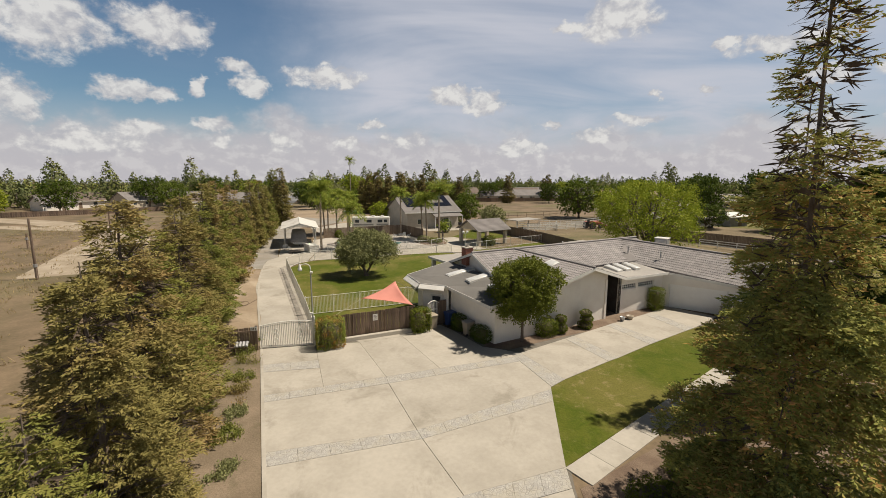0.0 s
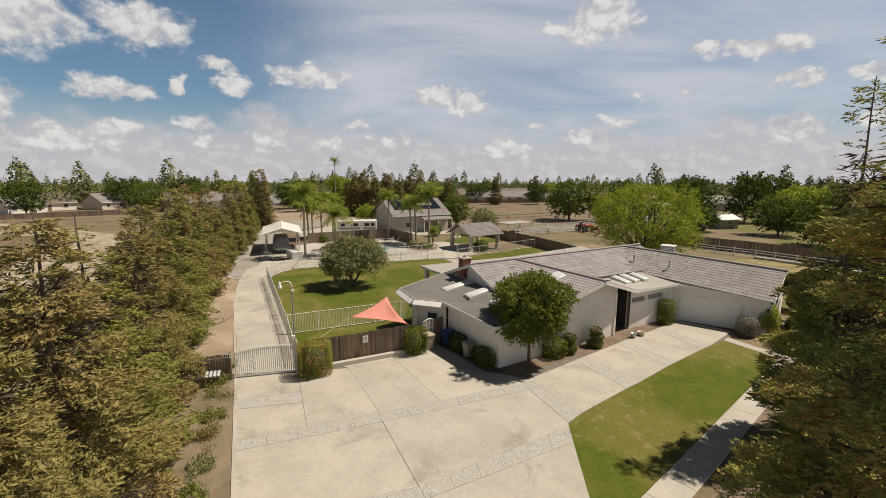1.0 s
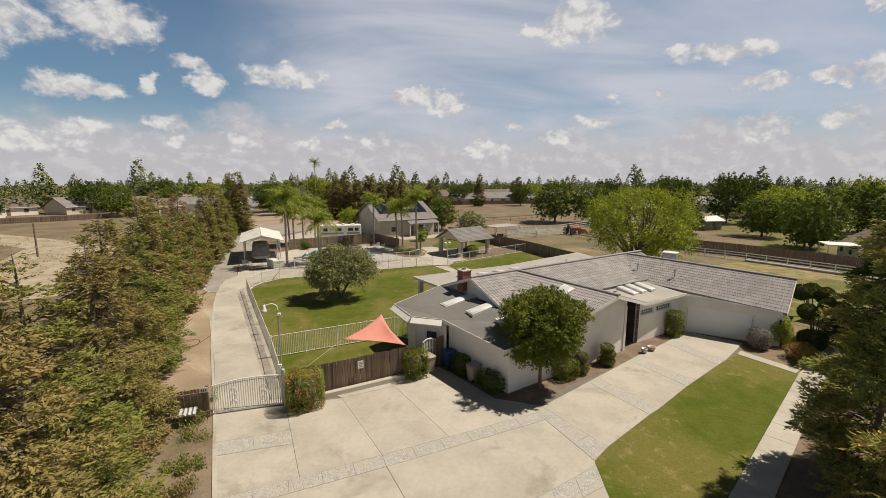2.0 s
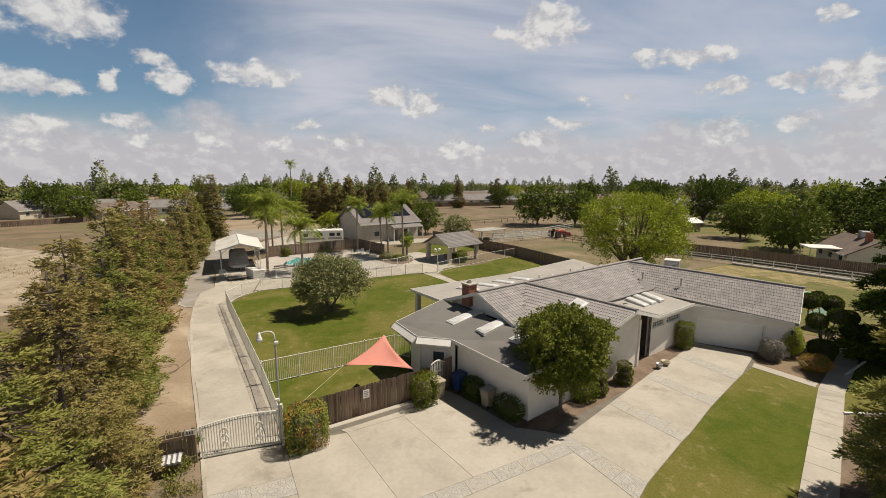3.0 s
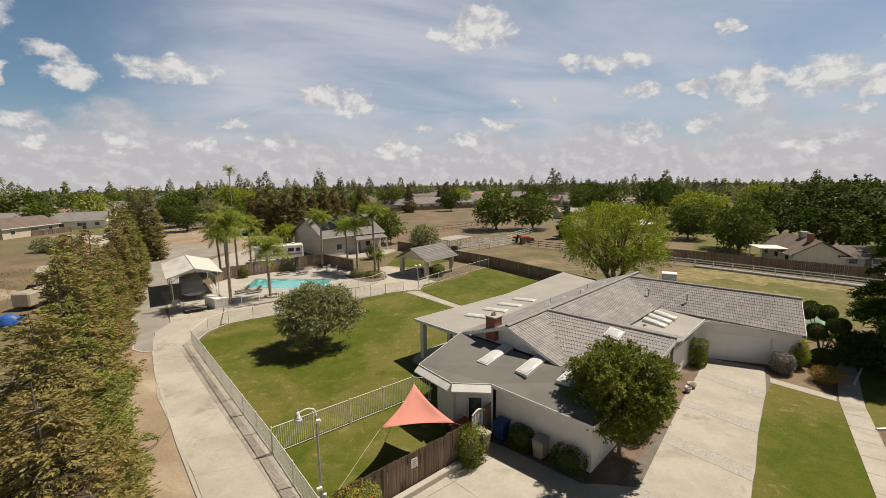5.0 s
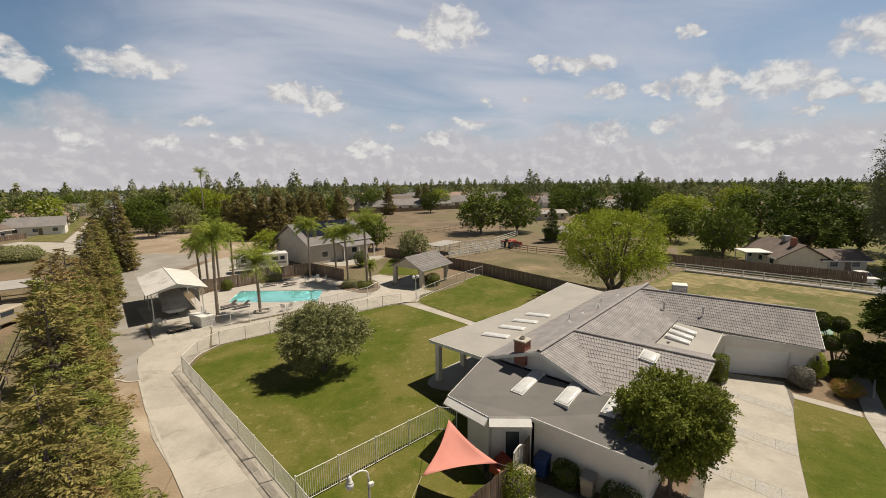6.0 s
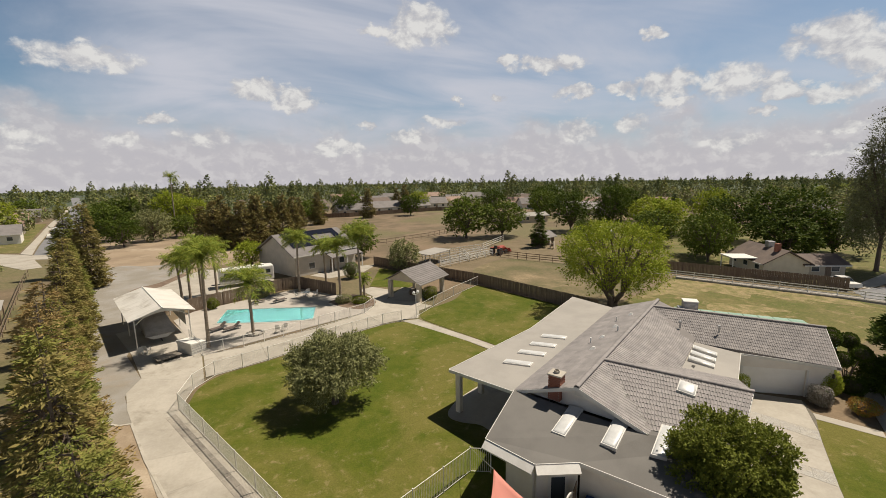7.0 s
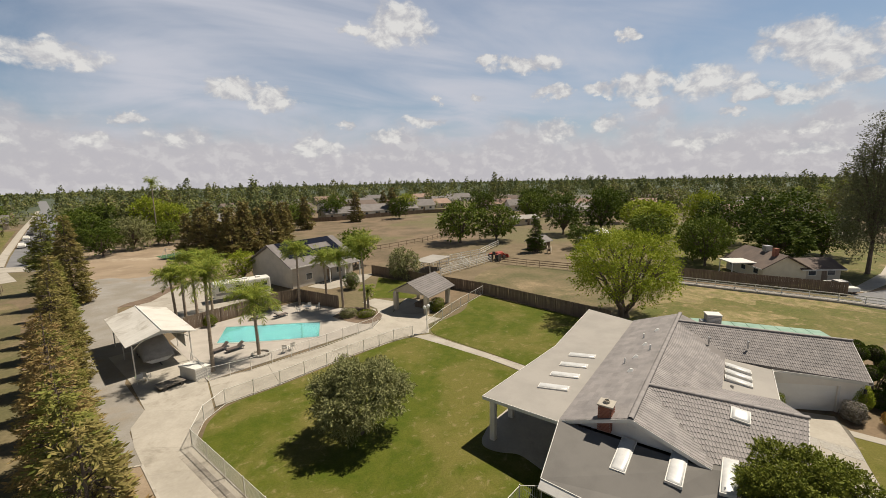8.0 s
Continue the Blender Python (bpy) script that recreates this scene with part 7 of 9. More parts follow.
fence_line("pipe_fence", "rusty pipe fence in the paddock", [(35.0, 90.0), (37.5, 84.5), (41.5, 77.5), (46, 70)], 1.35, 2.4, mat("rusty pipe", (0.17, 0.10, 0.07), (0.12, 0.075, 0.055), 0.8, 3, 20, 0.2, 0.1), "rails", (0.35, 0.65, 0.98), post_r=0.045)
fence_line("pipe_fence", "rusty pipe fence of the far pens", [(8, 118), (20, 119), (34, 124), (46, 132), (62, 138)], 1.3, 3.0, WOOD_DARK, "rails", (0.4, 0.98), post_r=0.05)
fence_line("board_fence", "long board fence behind the far lots", [(12, 203), (30, 199), (52, 203), (75, 206), (100, 196)], 1.8, 4.0, WOOD_DARK, "boards", (0.5,), board=0.6)
fence_line("board_fence", "long grey board fence across the open field", [(-150, 106), (-116, 122), (-94, 140), (-78, 160), (-74, 166)], 1.5, 4.0, WOOD_OLD, "boards", (0.5,), board=0.5)
fence_line("wire_fence", "sagging wire fence behind the conifers", [(-19.5, 26), (-27.5, 45), (-36, 72), (-46, 108), (-48.5, 118)], 1.3, 3.4, WOOD_DARK, "rails", (0.5, 0.98), post_r=0.04)
sheet("pavement", [(48.6, 60.2), (49.4, 60.9), (58.2, 43.2), (60.0, 38.4), (58.6, 38.0), (57.0, 42.7)], 0.25, mat("grey block wall", (0.36, 0.33, 0.29), None, 0.9), "low grey concrete kerb under the rail fence", "kerb", 0.3)

# --- arched drive gate
gate = thing("drive_gate", -12.2, 26.6, 0, turn_of((-12.2, 26.6), (-8.95, 27.15)), "arched cream metal drive gate with scroll panels", "gate")
GW = 3.3
arch = lambda s: 1.48 + 0.36 * math.sin(math.pi * (0.12 + 0.62 * s / GW))
part("top_rail", tube(B(), [(GW * k / 16, 0, arch(GW * k / 16)) for k in range(17)], 0.03, 6), METAL_WHITE, gate)
part("upper_rail", tube(B(), [(GW * k / 16, 0, arch(GW * k / 16) - 0.14) for k in range(17)], 0.02, 6), METAL_WHITE, gate)
part("bottom_rail", box(B(), (GW / 2, 0, 0.14), (GW, 0.05, 0.07)), METAL_WHITE, gate)
part("stile", box(B(), (0.02, 0, arch(0) / 2 + 0.05), (0.06, 0.06, arch(0) - 0.05)), METAL_WHITE, gate)
part("stile", box(B(), (GW - 0.02, 0, arch(GW) / 2 + 0.05), (0.06, 0.06, arch(GW) - 0.05)), METAL_WHITE, gate)
for k in range(1, 30):
    x = GW * k / 30
    part("picket", tube(B(), [(x, 0, 0.15), (x, 0, arch(x) - 0.02)], 0.022, 5), METAL_WHITE, gate)
for x0 in (0.95, 2.4):
    for k, (dx, dz) in enumerate([(0, 0.0), (0, 0.34), (0.0, 0.68)]):
        ring = [(x0 + dx + 0.16 * math.cos(t) * (1 - 0.05 * t), -0.02, 0.55 + dz + 0.17 * math.sin(t) * (1 - 0.05 * t)) for t in [i * 0.5 for i in range(18)]]
        part("scroll", tube(B(), ring, 0.018, 5), METAL_WHITE, gate)
post = thing("gate_post", -8.82, 27.1, 0, 0, "square white post beside the drive gate", "gate post")
part("shaft", bevel(box(B(), (0, 0, 1.05), (0.12, 0.12, 2.1)), 0.01), METAL_WHITE, post)
post2 = thing("gate_post", -12.42, 26.5, 0, 10, "dark post with a white number plate", "gate post")
part("shaft", bevel(box(B(), (0, 0, 0.85), (0.14, 0.14, 1.7)), 0.01), WOOD_DARK, post2)
plate = part("plate", bevel(box(B(), (-0.12, -0.1, 1.52), (0.42, 0.02, 0.26)), 0.004), TRIM, post2, "white plate with dark bars")
for k in range(3):
    part("bar", box(B(), (-0.22 + 0.1 * k, -0.115, 1.52), (0.05, 0.006, 0.13)), BLACK, plate)
stack = thing("corrugated_sheet", -13.2, 26.15, 0.0, 12, "pale corrugated metal sheet over the short fence", "corrugated sheet")
bm = B()
for i in range(2):
    loft(bm, [[(-0.4 + 0.1 * k, y, 0.75 + 0.06 * (k % 2) - 0.35 * abs(y + 0.2) + i * 0.04) for k in range(9)] + [(-0.4 + 0.1 * k, y, 0.70 + 0.06 * (k % 2) - 0.35 * abs(y + 0.2) + i * 0.04) for k in reversed(range(9))] for y in (-0.6, -0.2, 0.0)])
part("panel", bm, GREY_METAL, stack)
part("leg", box(B(), (0, -0.2, 0.34), (0.7, 0.3, 0.68)), WOOD_DARK, stack)

# --- sign on the fence; its lettering cannot be read
sign = thing("fence_sign", -4.9, 28.49, 1.28, turn_of((-8.55, 27.25), (-2.15, 29.75)), "white rectangular warning sign on the board fence", "sign")
part("plate", bevel(box(B(), (0, -0.01, 0.22), (0.34, 0.012, 0.46)), 0.003), TRIM, sign)
for k, w in enumerate((0.22, 0.26, 0.18, 0.24)):
    part("text_bar", box(B(), (0, -0.02, 0.36 - 0.09 * k), (w, 0.004, 0.035)), mat("faded print", (0.22, 0.20, 0.19), None, 0.8), sign)

# --- tall lamp at the gate, with a goose-neck arm
lamp = thing("yard_lamp", -8.95, 27.35, 0, 10, "tall galvanised yard lamp with goose-neck arm", "yard lamp")
part("pole", tube(B(), [(0, 0, -0.1), (0, 0, 2.6), (0, 0, 5.25)], [0.06, 0.05, 0.042], 10), GREY_METAL, lamp)
arm = part("arm", tube(B(), curve_pts([(0, 0, 5.2), (-0.05, 0, 5.5), (-0.3, 0, 5.62), (-0.62, 0, 5.55)], 5), 0.028, 8), METAL_WHITE, lamp)
head = part("lamp_head", lathe(B(), [(0.04, 0.16), (0.075, 0.10), (0.085, 0.0), (0.10, -0.06), (0.13, -0.10)], (-0.66, 0, 5.45), 14), METAL_WHITE, lamp, "white lamp housing", smooth=True)
part("lens", lathe(B(), [(0.13, -0.10), (0.14, -0.18), (0.125, -0.28), (0.03, -0.30)], (-0.66, 0, 5.45), 14), mat("frosted lens", (0.66, 0.67, 0.66), None, 0.3), head, "frosted lamp lens", smooth=True)
part("photocell", tube(B(), [(-0.66, 0, 5.59), (-0.66, 0, 5.68)], 0.032, 8), GREY_METAL, lamp)
part("flood_light", bevel(box(B(), (0.05, -0.08, 5.05), (0.18, 0.12, 0.14)), 0.02), METAL_WHITE, lamp, "small white flood light")
part("camera_box", bevel(box(B(), (-0.08, -0.1, 2.25), (0.22, 0.12, 0.14)), 0.02), METAL_WHITE, lamp, "small white box on the pole")

# --- coral shade sail
sail = thing("shade_sail", -4.0, 31.0, 0, 0, "coral triangular shade sail with curved edges", "shade sail")
SA, SB, SC = Vector((-6.1, 30.25, 2.35)), Vector((-3.75, 32.75, 3.05)), Vector((-2.25, 30.4, 1.75))
bm = B()
n = 14
vs = {}
for i in range(n + 1):
    for j in range(n + 1 - i):
        a, b = i / n, j / n
        c = 1 - a - b
        p = SA * a + SB * b + SC * c
        pull = (SA + SB + SC) / 3 - p
        p = p + pull * (4 * (a * b + b * c + c * a) * 0.16) * (1 - 27 * a * b * c) + Vector((0, 0, -0.25 * 27 * a * b * c))
        vs[i, j] = bm.verts.new(p)
for i in range(n):
    for j in range(n - i):
        bm.faces.new((vs[i, j], vs[i + 1, j], vs[i, j + 1]))
        if i + j < n - 1:
            bm.faces.new((vs[i + 1, j], vs[i + 1, j + 1], vs[i, j + 1]))
cloth = part("cloth", bm, SAIL, sail, "coral shade cloth", smooth=True, world=True)
sol = cloth.modifiers.new("thickness", "SOLIDIFY")
sol.thickness = 0.012
part("rope", tube(B(), [SA, (-8.9, 27.4, 1.1)], 0.012, 5), mat("pale rope", (0.55, 0.50, 0.36), None, 0.9), sail, world=True)
part("rope", tube(B(), [SB, (-2.9, 36.2, 1.6)], 0.012, 5), GREY_METAL, sail, world=True)
part("rope", tube(B(), [SC, (-1.9, 29.9, 1.8)], 0.012, 5), GREY_METAL, sail, world=True)

# --- side gate and bins by the low wall
sg = thing("side_gate", -1.15, 30.75, 0, 22, "small arched white gate beside the low room", "gate")
for k in range(9):
    part("picket", box(B(), (0.115 * k, 0, 0.85 + 0.1 * math.sin(k * 0.39)), (0.06, 0.025, 1.65 + 0.2 * math.sin(k * 0.39))), TRIM, sg)
part("arch_rail", tube(B(), [(0.115 * k, 0, 1.72 + 0.2 * math.sin(k * 0.39)) for k in range(9)], 0.045, 6), TRIM, sg)
part("middle_rail", box(B(), (0.46, 0.02, 1.25), (0.98, 0.04, 0.08)), TRIM, sg)
part("rail", box(B(), (0.46, 0.02, 0.35), (0.98, 0.04, 0.08)), TRIM, sg)
dg = thing("board_gate", -0.35, 31.05, 0, 35, "dark wooden gate against the house wall", "gate")
for k in range(6):
    part("board", bevel(box(B(), (0.14 * k, 0, 0.95), (0.13, 0.03, 1.85)), 0.004), WOOD_DARK, dg)
part("brace", box(B(), (0.35, 0.03, 0.95), (0.8, 0.03, 0.1)), WOOD_DARK, dg)


def wheelie_bin(x, y, rz, material, lid, label, s=1.0):
    t = thing("wheelie_bin", x, y, 0, rz, label, "bin", "bins by the wall")
    part("body", bevel(loft(B(), [[(-0.26, -0.28, 0.04), (0.26, -0.28, 0.04), (0.26, 0.25, 0.04), (-0.26, 0.25, 0.04)], [(-0.31, -0.36, 1.0), (0.31, -0.36, 1.0), (0.31, 0.34, 1.0), (-0.31, 0.34, 1.0)]]), 0.025), material, t)
    part("lid", bevel(loft(B(), [[(-0.34, -0.4, 1.0), (0.34, -0.4, 1.0), (0.34, 0.38, 1.0), (-0.34, 0.38, 1.0)], [(-0.3, -0.34, 1.1), (0.3, -0.34, 1.1), (0.3, 0.38, 1.06), (-0.3, 0.38, 1.06)]]), 0.02), lid, t)
    for sx in (-0.28, 0.28):
        part("wheel", tube(B(), [(sx - 0.03, 0.3, 0.1), (sx + 0.03, 0.3, 0.1)], 0.1, 12), BLACK, t)
    part("handle", tube(B(), [(-0.25, 0.42, 0.98), (0.25, 0.42, 0.98)], 0.018, 6), lid, t)
    t.scale = (s, s, s)


wheelie_bin(0.55, 30.75, 120, PLASTIC_BLUE, PLASTIC_BLUE, "dark blue wheeled bin by the low wall", 1.05)
wheelie_bin(1.75, 28.75, 120, PLASTIC_TAN, TRUNK_TARP, "tan wheeled bin with a grey lid by the low wall")
wheelie_bin(-0.85, 30.2, 25, PLASTIC_TAN, PLASTIC_TAN, "tan bin with a pale lid behind the clipped shrub", 1.05)
for i, (x, y, rx, ry, h) in enumerate([(1.15, 29.7, 0.5, 0.62, 1.25), (2.55, 27.45, 0.62, 0.85, 1.15)]):
    t = thing("shrub", x, y, 0, 30, "dark clipped shrub in the shade of the wall", "shrub")
    shrub_parts(t, rx, ry, h, 2600, 0.09, LEAF_DARK, 140 + i, 4)
chair = thing("patio_chair", -1.95, 31.9, 0, 70, "dark metal patio chair by the glazed door", "chair")
part("seat", bevel(box(B(), (0, 0, 0.44), (0.55, 0.52, 0.06)), 0.02), BLACK, chair)
part("backrest", bevel(box(B(), (0, 0, 0), (0.52, 0.05, 0.65), m=pose(0, 0.28, 0.78, -12)), 0.02), BLACK, chair)
for sx in (-0.24, 0.24):
    for sy in (-0.22, 0.22):
        part("leg", tube(B(), [(sx, sy, 0.0), (sx * 0.95, sy * 0.95, 0.42)], 0.018, 6), BLACK, chair)
    part("armrest", tube(B(), [(sx, 0.26, 0.66), (sx, -0.22, 0.64), (sx, -0.22, 0.44)], 0.02, 6), BLACK, chair)
rs = thing("covered_table", -1.35, 31.45, 0, 25, "low table under a sloping red cloth cover", "covered table")
part("cloth", bevel(loft(B(), [[(-0.6, -0.45, 0.42), (0.6, -0.45, 0.42), (0.6, 0.45, 0.42), (-0.6, 0.45, 0.42)], [(-0.58, -0.42, 0.62), (0.58, -0.42, 0.70), (0.56, 0.42, 1.02), (-0.56, 0.42, 0.95)]]), 0.06, 2), RED_PAINT, rs, "red cloth cover")
for sx in (-0.5, 0.5):
    for sy in (-0.36, 0.36):
        part("leg", tube(B(), [(sx, sy, 0), (sx, sy, 0.45)], 0.025, 6), GREY_METAL, rs)
for i, (x, y, r, h, m, w) in enumerate([(14.3, 31.15, 0.20, 0.36, GREY_METAL, "grey garden pot by the front door"), (15.1, 31.55, 0.28, 0.3, PLASTIC_TAN, "wide tan garden pot by the front door")]):
    t = thing("garden_pot", x, y, 0.03, 0, w, "pot")
    part("pot", lathe(B(), [(r * 0.7, 0), (r, h * 0.7), (r * 1.1, h), (r * 0.92, h), (r * 0.8, h * 0.75)], n=16), m, t, smooth=True)
    part("soil", lathe(B(), [(r * 0.8, h * 0.72), (r * 0.3, h * 0.8)], n=12), MULCH, t)
lant = thing("wall_lantern", 24.55, 31.05, 1.75, -40, "small black wall lantern beside the garage door", "lantern")
part("body", bevel(box(B(), (0, -0.08, 0.1), (0.13, 0.13, 0.26)), 0.01), BLACK, lant)
part("cap", lathe(B(), [(0.11, 0.23), (0.02, 0.33)], (0, -0.08, 0), 8), BLACK, lant)

# ---------------------------------------------------------------- carport and what stands in it
CF = 17.0
CARPORT_ROOF = mat("dusty white roof sheet", (0.66, 0.63, 0.57), (0.58, 0.55, 0.49), 0.5, 0.6, 12, 0.10, 0.05, stain=((0.40, 0.36, 0.30), 0.35))
carport = thing("carport", -23.7, 67.2, 0, CF, "white metal carport with a low gabled roof", "carport")
CW, CD = 4.8, 10.8
for x in (0, CW):
    for y in (0.1, CD / 2, CD - 0.1):
        part("post", bevel(box(B(), (x, y, 1.57), (0.1, 0.1, 3.14)), 0.01), METAL_WHITE, carport)
for sx in (0, 1):
    x0, x1 = (-0.55, CW / 2) if sx == 0 else (CW / 2, CW + 0.55)
    z0, z1 = (3.16, 4.02) if sx == 0 else (4.02, 3.16)
    bm = B()
    nrib = 36
    top = []
    for k in range(nrib + 1):
        y = -0.5 + (CD + 1.0) * k / nrib
        lift = 0.025 if k % 2 else 0.0
        top.append(((x0, y, z0 + lift), (x1, y, z1 + lift)))
    low = [tuple(Vector(p) - Vector((0, 0, 0.04)) for p in row) for row in top]
    loft(bm, [[p, q, v, u] for (p, q), (u, v) in zip(top, low)])
    part("roof_sheet", bm, CARPORT_ROOF, carport, "ribbed white roof sheet with dirt patches")
part("ridge_cap", tube(B(), [(CW / 2, -0.52, 4.04), (CW / 2, CD + 0.52, 4.04)], 0.07, 6), METAL_WHITE, carport)
part("gable_panel", loft(B(), [[(-0.5, y, 3.10), (CW / 2, y, 3.96), (CW + 0.5, y, 3.10), (CW / 2, y, 3.70)] for y in (-0.46, -0.42)]), METAL_WHITE, carport)
for x in (0, CW):
    part("beam", box(B(), (x, CD / 2, 3.12), (0.1, CD, 0.14)), METAL_WHITE, carport)
part("side_panel", box(B(), (CW + 0.02, CD * 0.55, 1.7), (0.03, CD * 0.7, 1.6)), METAL_WHITE, carport)
for y in (0.1, CD):
    part("brace", tube(B(), curve_pts([(0.1, y, 2.6), (0.9, y, 3.2), (CW / 2, y, 3.5), (CW - 0.9, y, 3.2), (CW - 0.1, y, 2.6)], 5), 0.04, 6), METAL_WHITE, carport)

boat = thing("covered_boat", -22.95, 72.2, 0, CF, "boat on a trailer under a grey cover", "boat")
bm = B()
prof = [(-3.5, 1.30, 0.30), (-3.4, 1.32, 0.55), (-2.3, 1.26, 1.55), (-1.9, 1.25, 1.72), (0.8, 1.2, 1.80), (2.8, 1.0, 1.5), (3.6, 0.5, 0.8)]
loft(bm, [[(-w, y, 0.75), (-w * 0.93, y, 0.75 + h * 0.72), (-w * 0.80, y, 0.75 + h * 0.95), (0, y, 0.75 + h), (w * 0.80, y, 0.75 + h * 0.95), (w * 0.93, y, 0.75 + h * 0.72), (w, y, 0.75)] for y, w, h in prof])
part("cover", bm, TRUNK_TARP, boat, "grey fabric cover", smooth=True)
part("hull", loft(B(), [[(-w * 0.95, y, 0.82), (-w * 0.5, y, 0.42), (w * 0.5, y, 0.42), (w * 0.95, y, 0.82)] for y, w, h in prof]), TRIM, boat, "white hull")
part("trailer_frame", box(box(B(), (-0.5, 0, 0.36), (0.08, 6.0, 0.1)), (0.5, 0, 0.36), (0.08, 6.0, 0.1)), BLACK, boat)
part("tongue", box(B(), (0, -3.6, 0.36), (0.1, 1.4, 0.1)), BLACK, boat)
for sx in (-0.95, 0.95):
    for sy in (0.5, 1.3):
        w = part("wheel", tube(B(), [(sx - 0.1, sy, 0.32), (sx + 0.1, sy, 0.32)], 0.32, 16), BLACK, boat)
        part("rim", tube(B(), [(sx - 0.11, sy, 0.32), (sx + 0.11, sy, 0.32)], 0.17, 10), GREY_METAL, w)
sb = thing("storage_box", -18.75, 64.3, 0, CF + 20, "white storage box with a sloping lid beside the carport", "storage box")
part("body", bevel(box(B(), (0, 0, 0.5), (1.5, 2.2, 1.0)), 0.03), METAL_WHITE, sb)
part("lid", bevel(loft(B(), [[(-0.8, -1.16, 1.0), (0.8, -1.16, 1.0), (0.8, 1.16, 1.0), (-0.8, 1.16, 1.0)], [(-0.8, -1.16, 1.25), (0.75, -1.16, 1.08), (0.75, 1.16, 1.08), (-0.8, 1.16, 1.25)]]), 0.02), METAL_WHITE, sb)
for k in range(3):
    part("clapboard", box(B(), (0, -1.12, 0.25 + 0.25 * k), (1.46, 0.03, 0.02)), TRUNK_TARP, sb)
pt = thing("flatbed_trailer", -20.7, 63.3, 0, CF + 8, "low wooden flatbed trailer on the drive", "trailer")
for k in range(7):
    part("plank", bevel(box(B(), (0, -0.6 + 0.2 * k, 0.34), (2.1, 0.18, 0.05)), 0.006), mat("grey planks", (0.24, 0.21, 0.17), (0.19, 0.165, 0.135), 0.9, 2, 12, 0.3, 0.3) if k == 0 else bpy.data.materials["grey planks"], pt)
part("frame", box(B(), (0, 0, 0.27), (2.0, 1.2, 0.08)), BLACK, pt)
for sx in (-0.7, 0.7):
    part("wheel", tube(B(), [(sx, -0.72, 0.16), (sx, -0.58, 0.16)], 0.16, 12), BLACK, pt)
    part("wheel", tube(B(), [(sx, 0.58, 0.16), (sx, 0.72, 0.16)], 0.16, 12), BLACK, pt)


def plastic_chair(x, y, z, rz, material, label, group):
    t = thing("garden_chair", x, y, z, rz, label, "chair", group)
    part("seat", bevel(box(B(), (0, 0, 0.42), (0.5, 0.48, 0.04)), 0.015), material, t)
    part("backrest", bevel(box(B(), (0, 0, 0), (0.5, 0.035, 0.5), m=pose(0, 0.27, 0.70, -14)), 0.015), material, t)
    for sx in (-0.23, 0.23):
        part("leg", tube(B(), [(sx * 1.1, -0.24, 0), (sx, -0.2, 0.42)], 0.022, 6), material, t)
        part("leg", tube(B(), [(sx * 1.1, 0.28, 0), (sx, 0.22, 0.42)], 0.022, 6), material, t)
        part("armrest", tube(B(), [(sx * 1.12, 0.26, 0.64), (sx * 1.12, -0.22, 0.62), (sx, -0.22, 0.42)], 0.02, 6), material, t)
    return t


for x, y, rz in ((-23.2, 65.4, 200), (-22.7, 65.7, 150)):
    plastic_chair(x, y, 0.04, rz, METAL_WHITE, "white plastic chair at the carport post", "white plastic chairs")
for x, y, rz in ((-6.9, 78.9, 100), (-5.3, 79.9, 190), (-4.4, 78.6, 280), (-10.6, 65.6, 160), (-9.9, 65.9, 200)):
    plastic_chair(x, y, 0.05, rz, METAL_WHITE, "white garden chair on the pool terrace", "white plastic chairs")
tb = thing("garden_table", -5.7, 78.7, 0.05, 0, "round white garden table on the pool terrace", "table")
part("tabletop", lathe(B(), [(0.6, 0.68), (0.62, 0.7), (0.6, 0.73), (0.1, 0.73)], n=20), METAL_WHITE, tb)
for k in range(4):
    part("leg", tube(B(), [(0.45 * math.cos(k * 1.57), 0.45 * math.sin(k * 1.57), 0), (0.3 * math.cos(k * 1.57), 0.3 * math.sin(k * 1.57), 0.68)], 0.02, 6), METAL_WHITE, tb)
lb = mat("brown lounger cloth", (0.13, 0.10, 0.085), None, 0.8)
for x, y, rz in ((-16.6, 69.6, 30), (-15.2, 69.0, 22), (-12.0, 78.9, 200), (-9.3, 78.0, 205)):
    t = thing("sun_lounger", x, y, 0.05, rz, "dark reclining sun lounger by the pool", "sun lounger", "loungers by the pool")
    part("frame", bevel(box(B(), (0, 0, 0.28), (1.9, 0.62, 0.05)), 0.01), BLACK, t)
    part("mattress", bevel(box(B(), (-0.3, 0, 0.34), (1.2, 0.58, 0.08)), 0.03), lb, t)
    part("backrest", bevel(box(B(), (0, 0, 0), (0.75, 0.58, 0.08), m=pose(0.6, 0, 0.55, 0, -38)), 0.03), lb, t)
    for sx in (-0.8, 0.8):
        for sy in (-0.27, 0.27):
            part("leg", tube(B(), [(sx, sy, 0), (sx, sy, 0.27)], 0.02, 6), BLACK, t)
pc = thing("palm_planter", -12.9, 66.4, 0.05, 0, "round stone kerb round a palm", "planter")
for k in range(12):
    a = 2 * math.pi * k / 12
    part("kerb_stone", bevel(box(B(), (0.85 * math.cos(a), 0.85 * math.sin(a), 0.1), (0.2, 0.42, 0.2), math.degrees(a)), 0.03), STAMPED, pc)

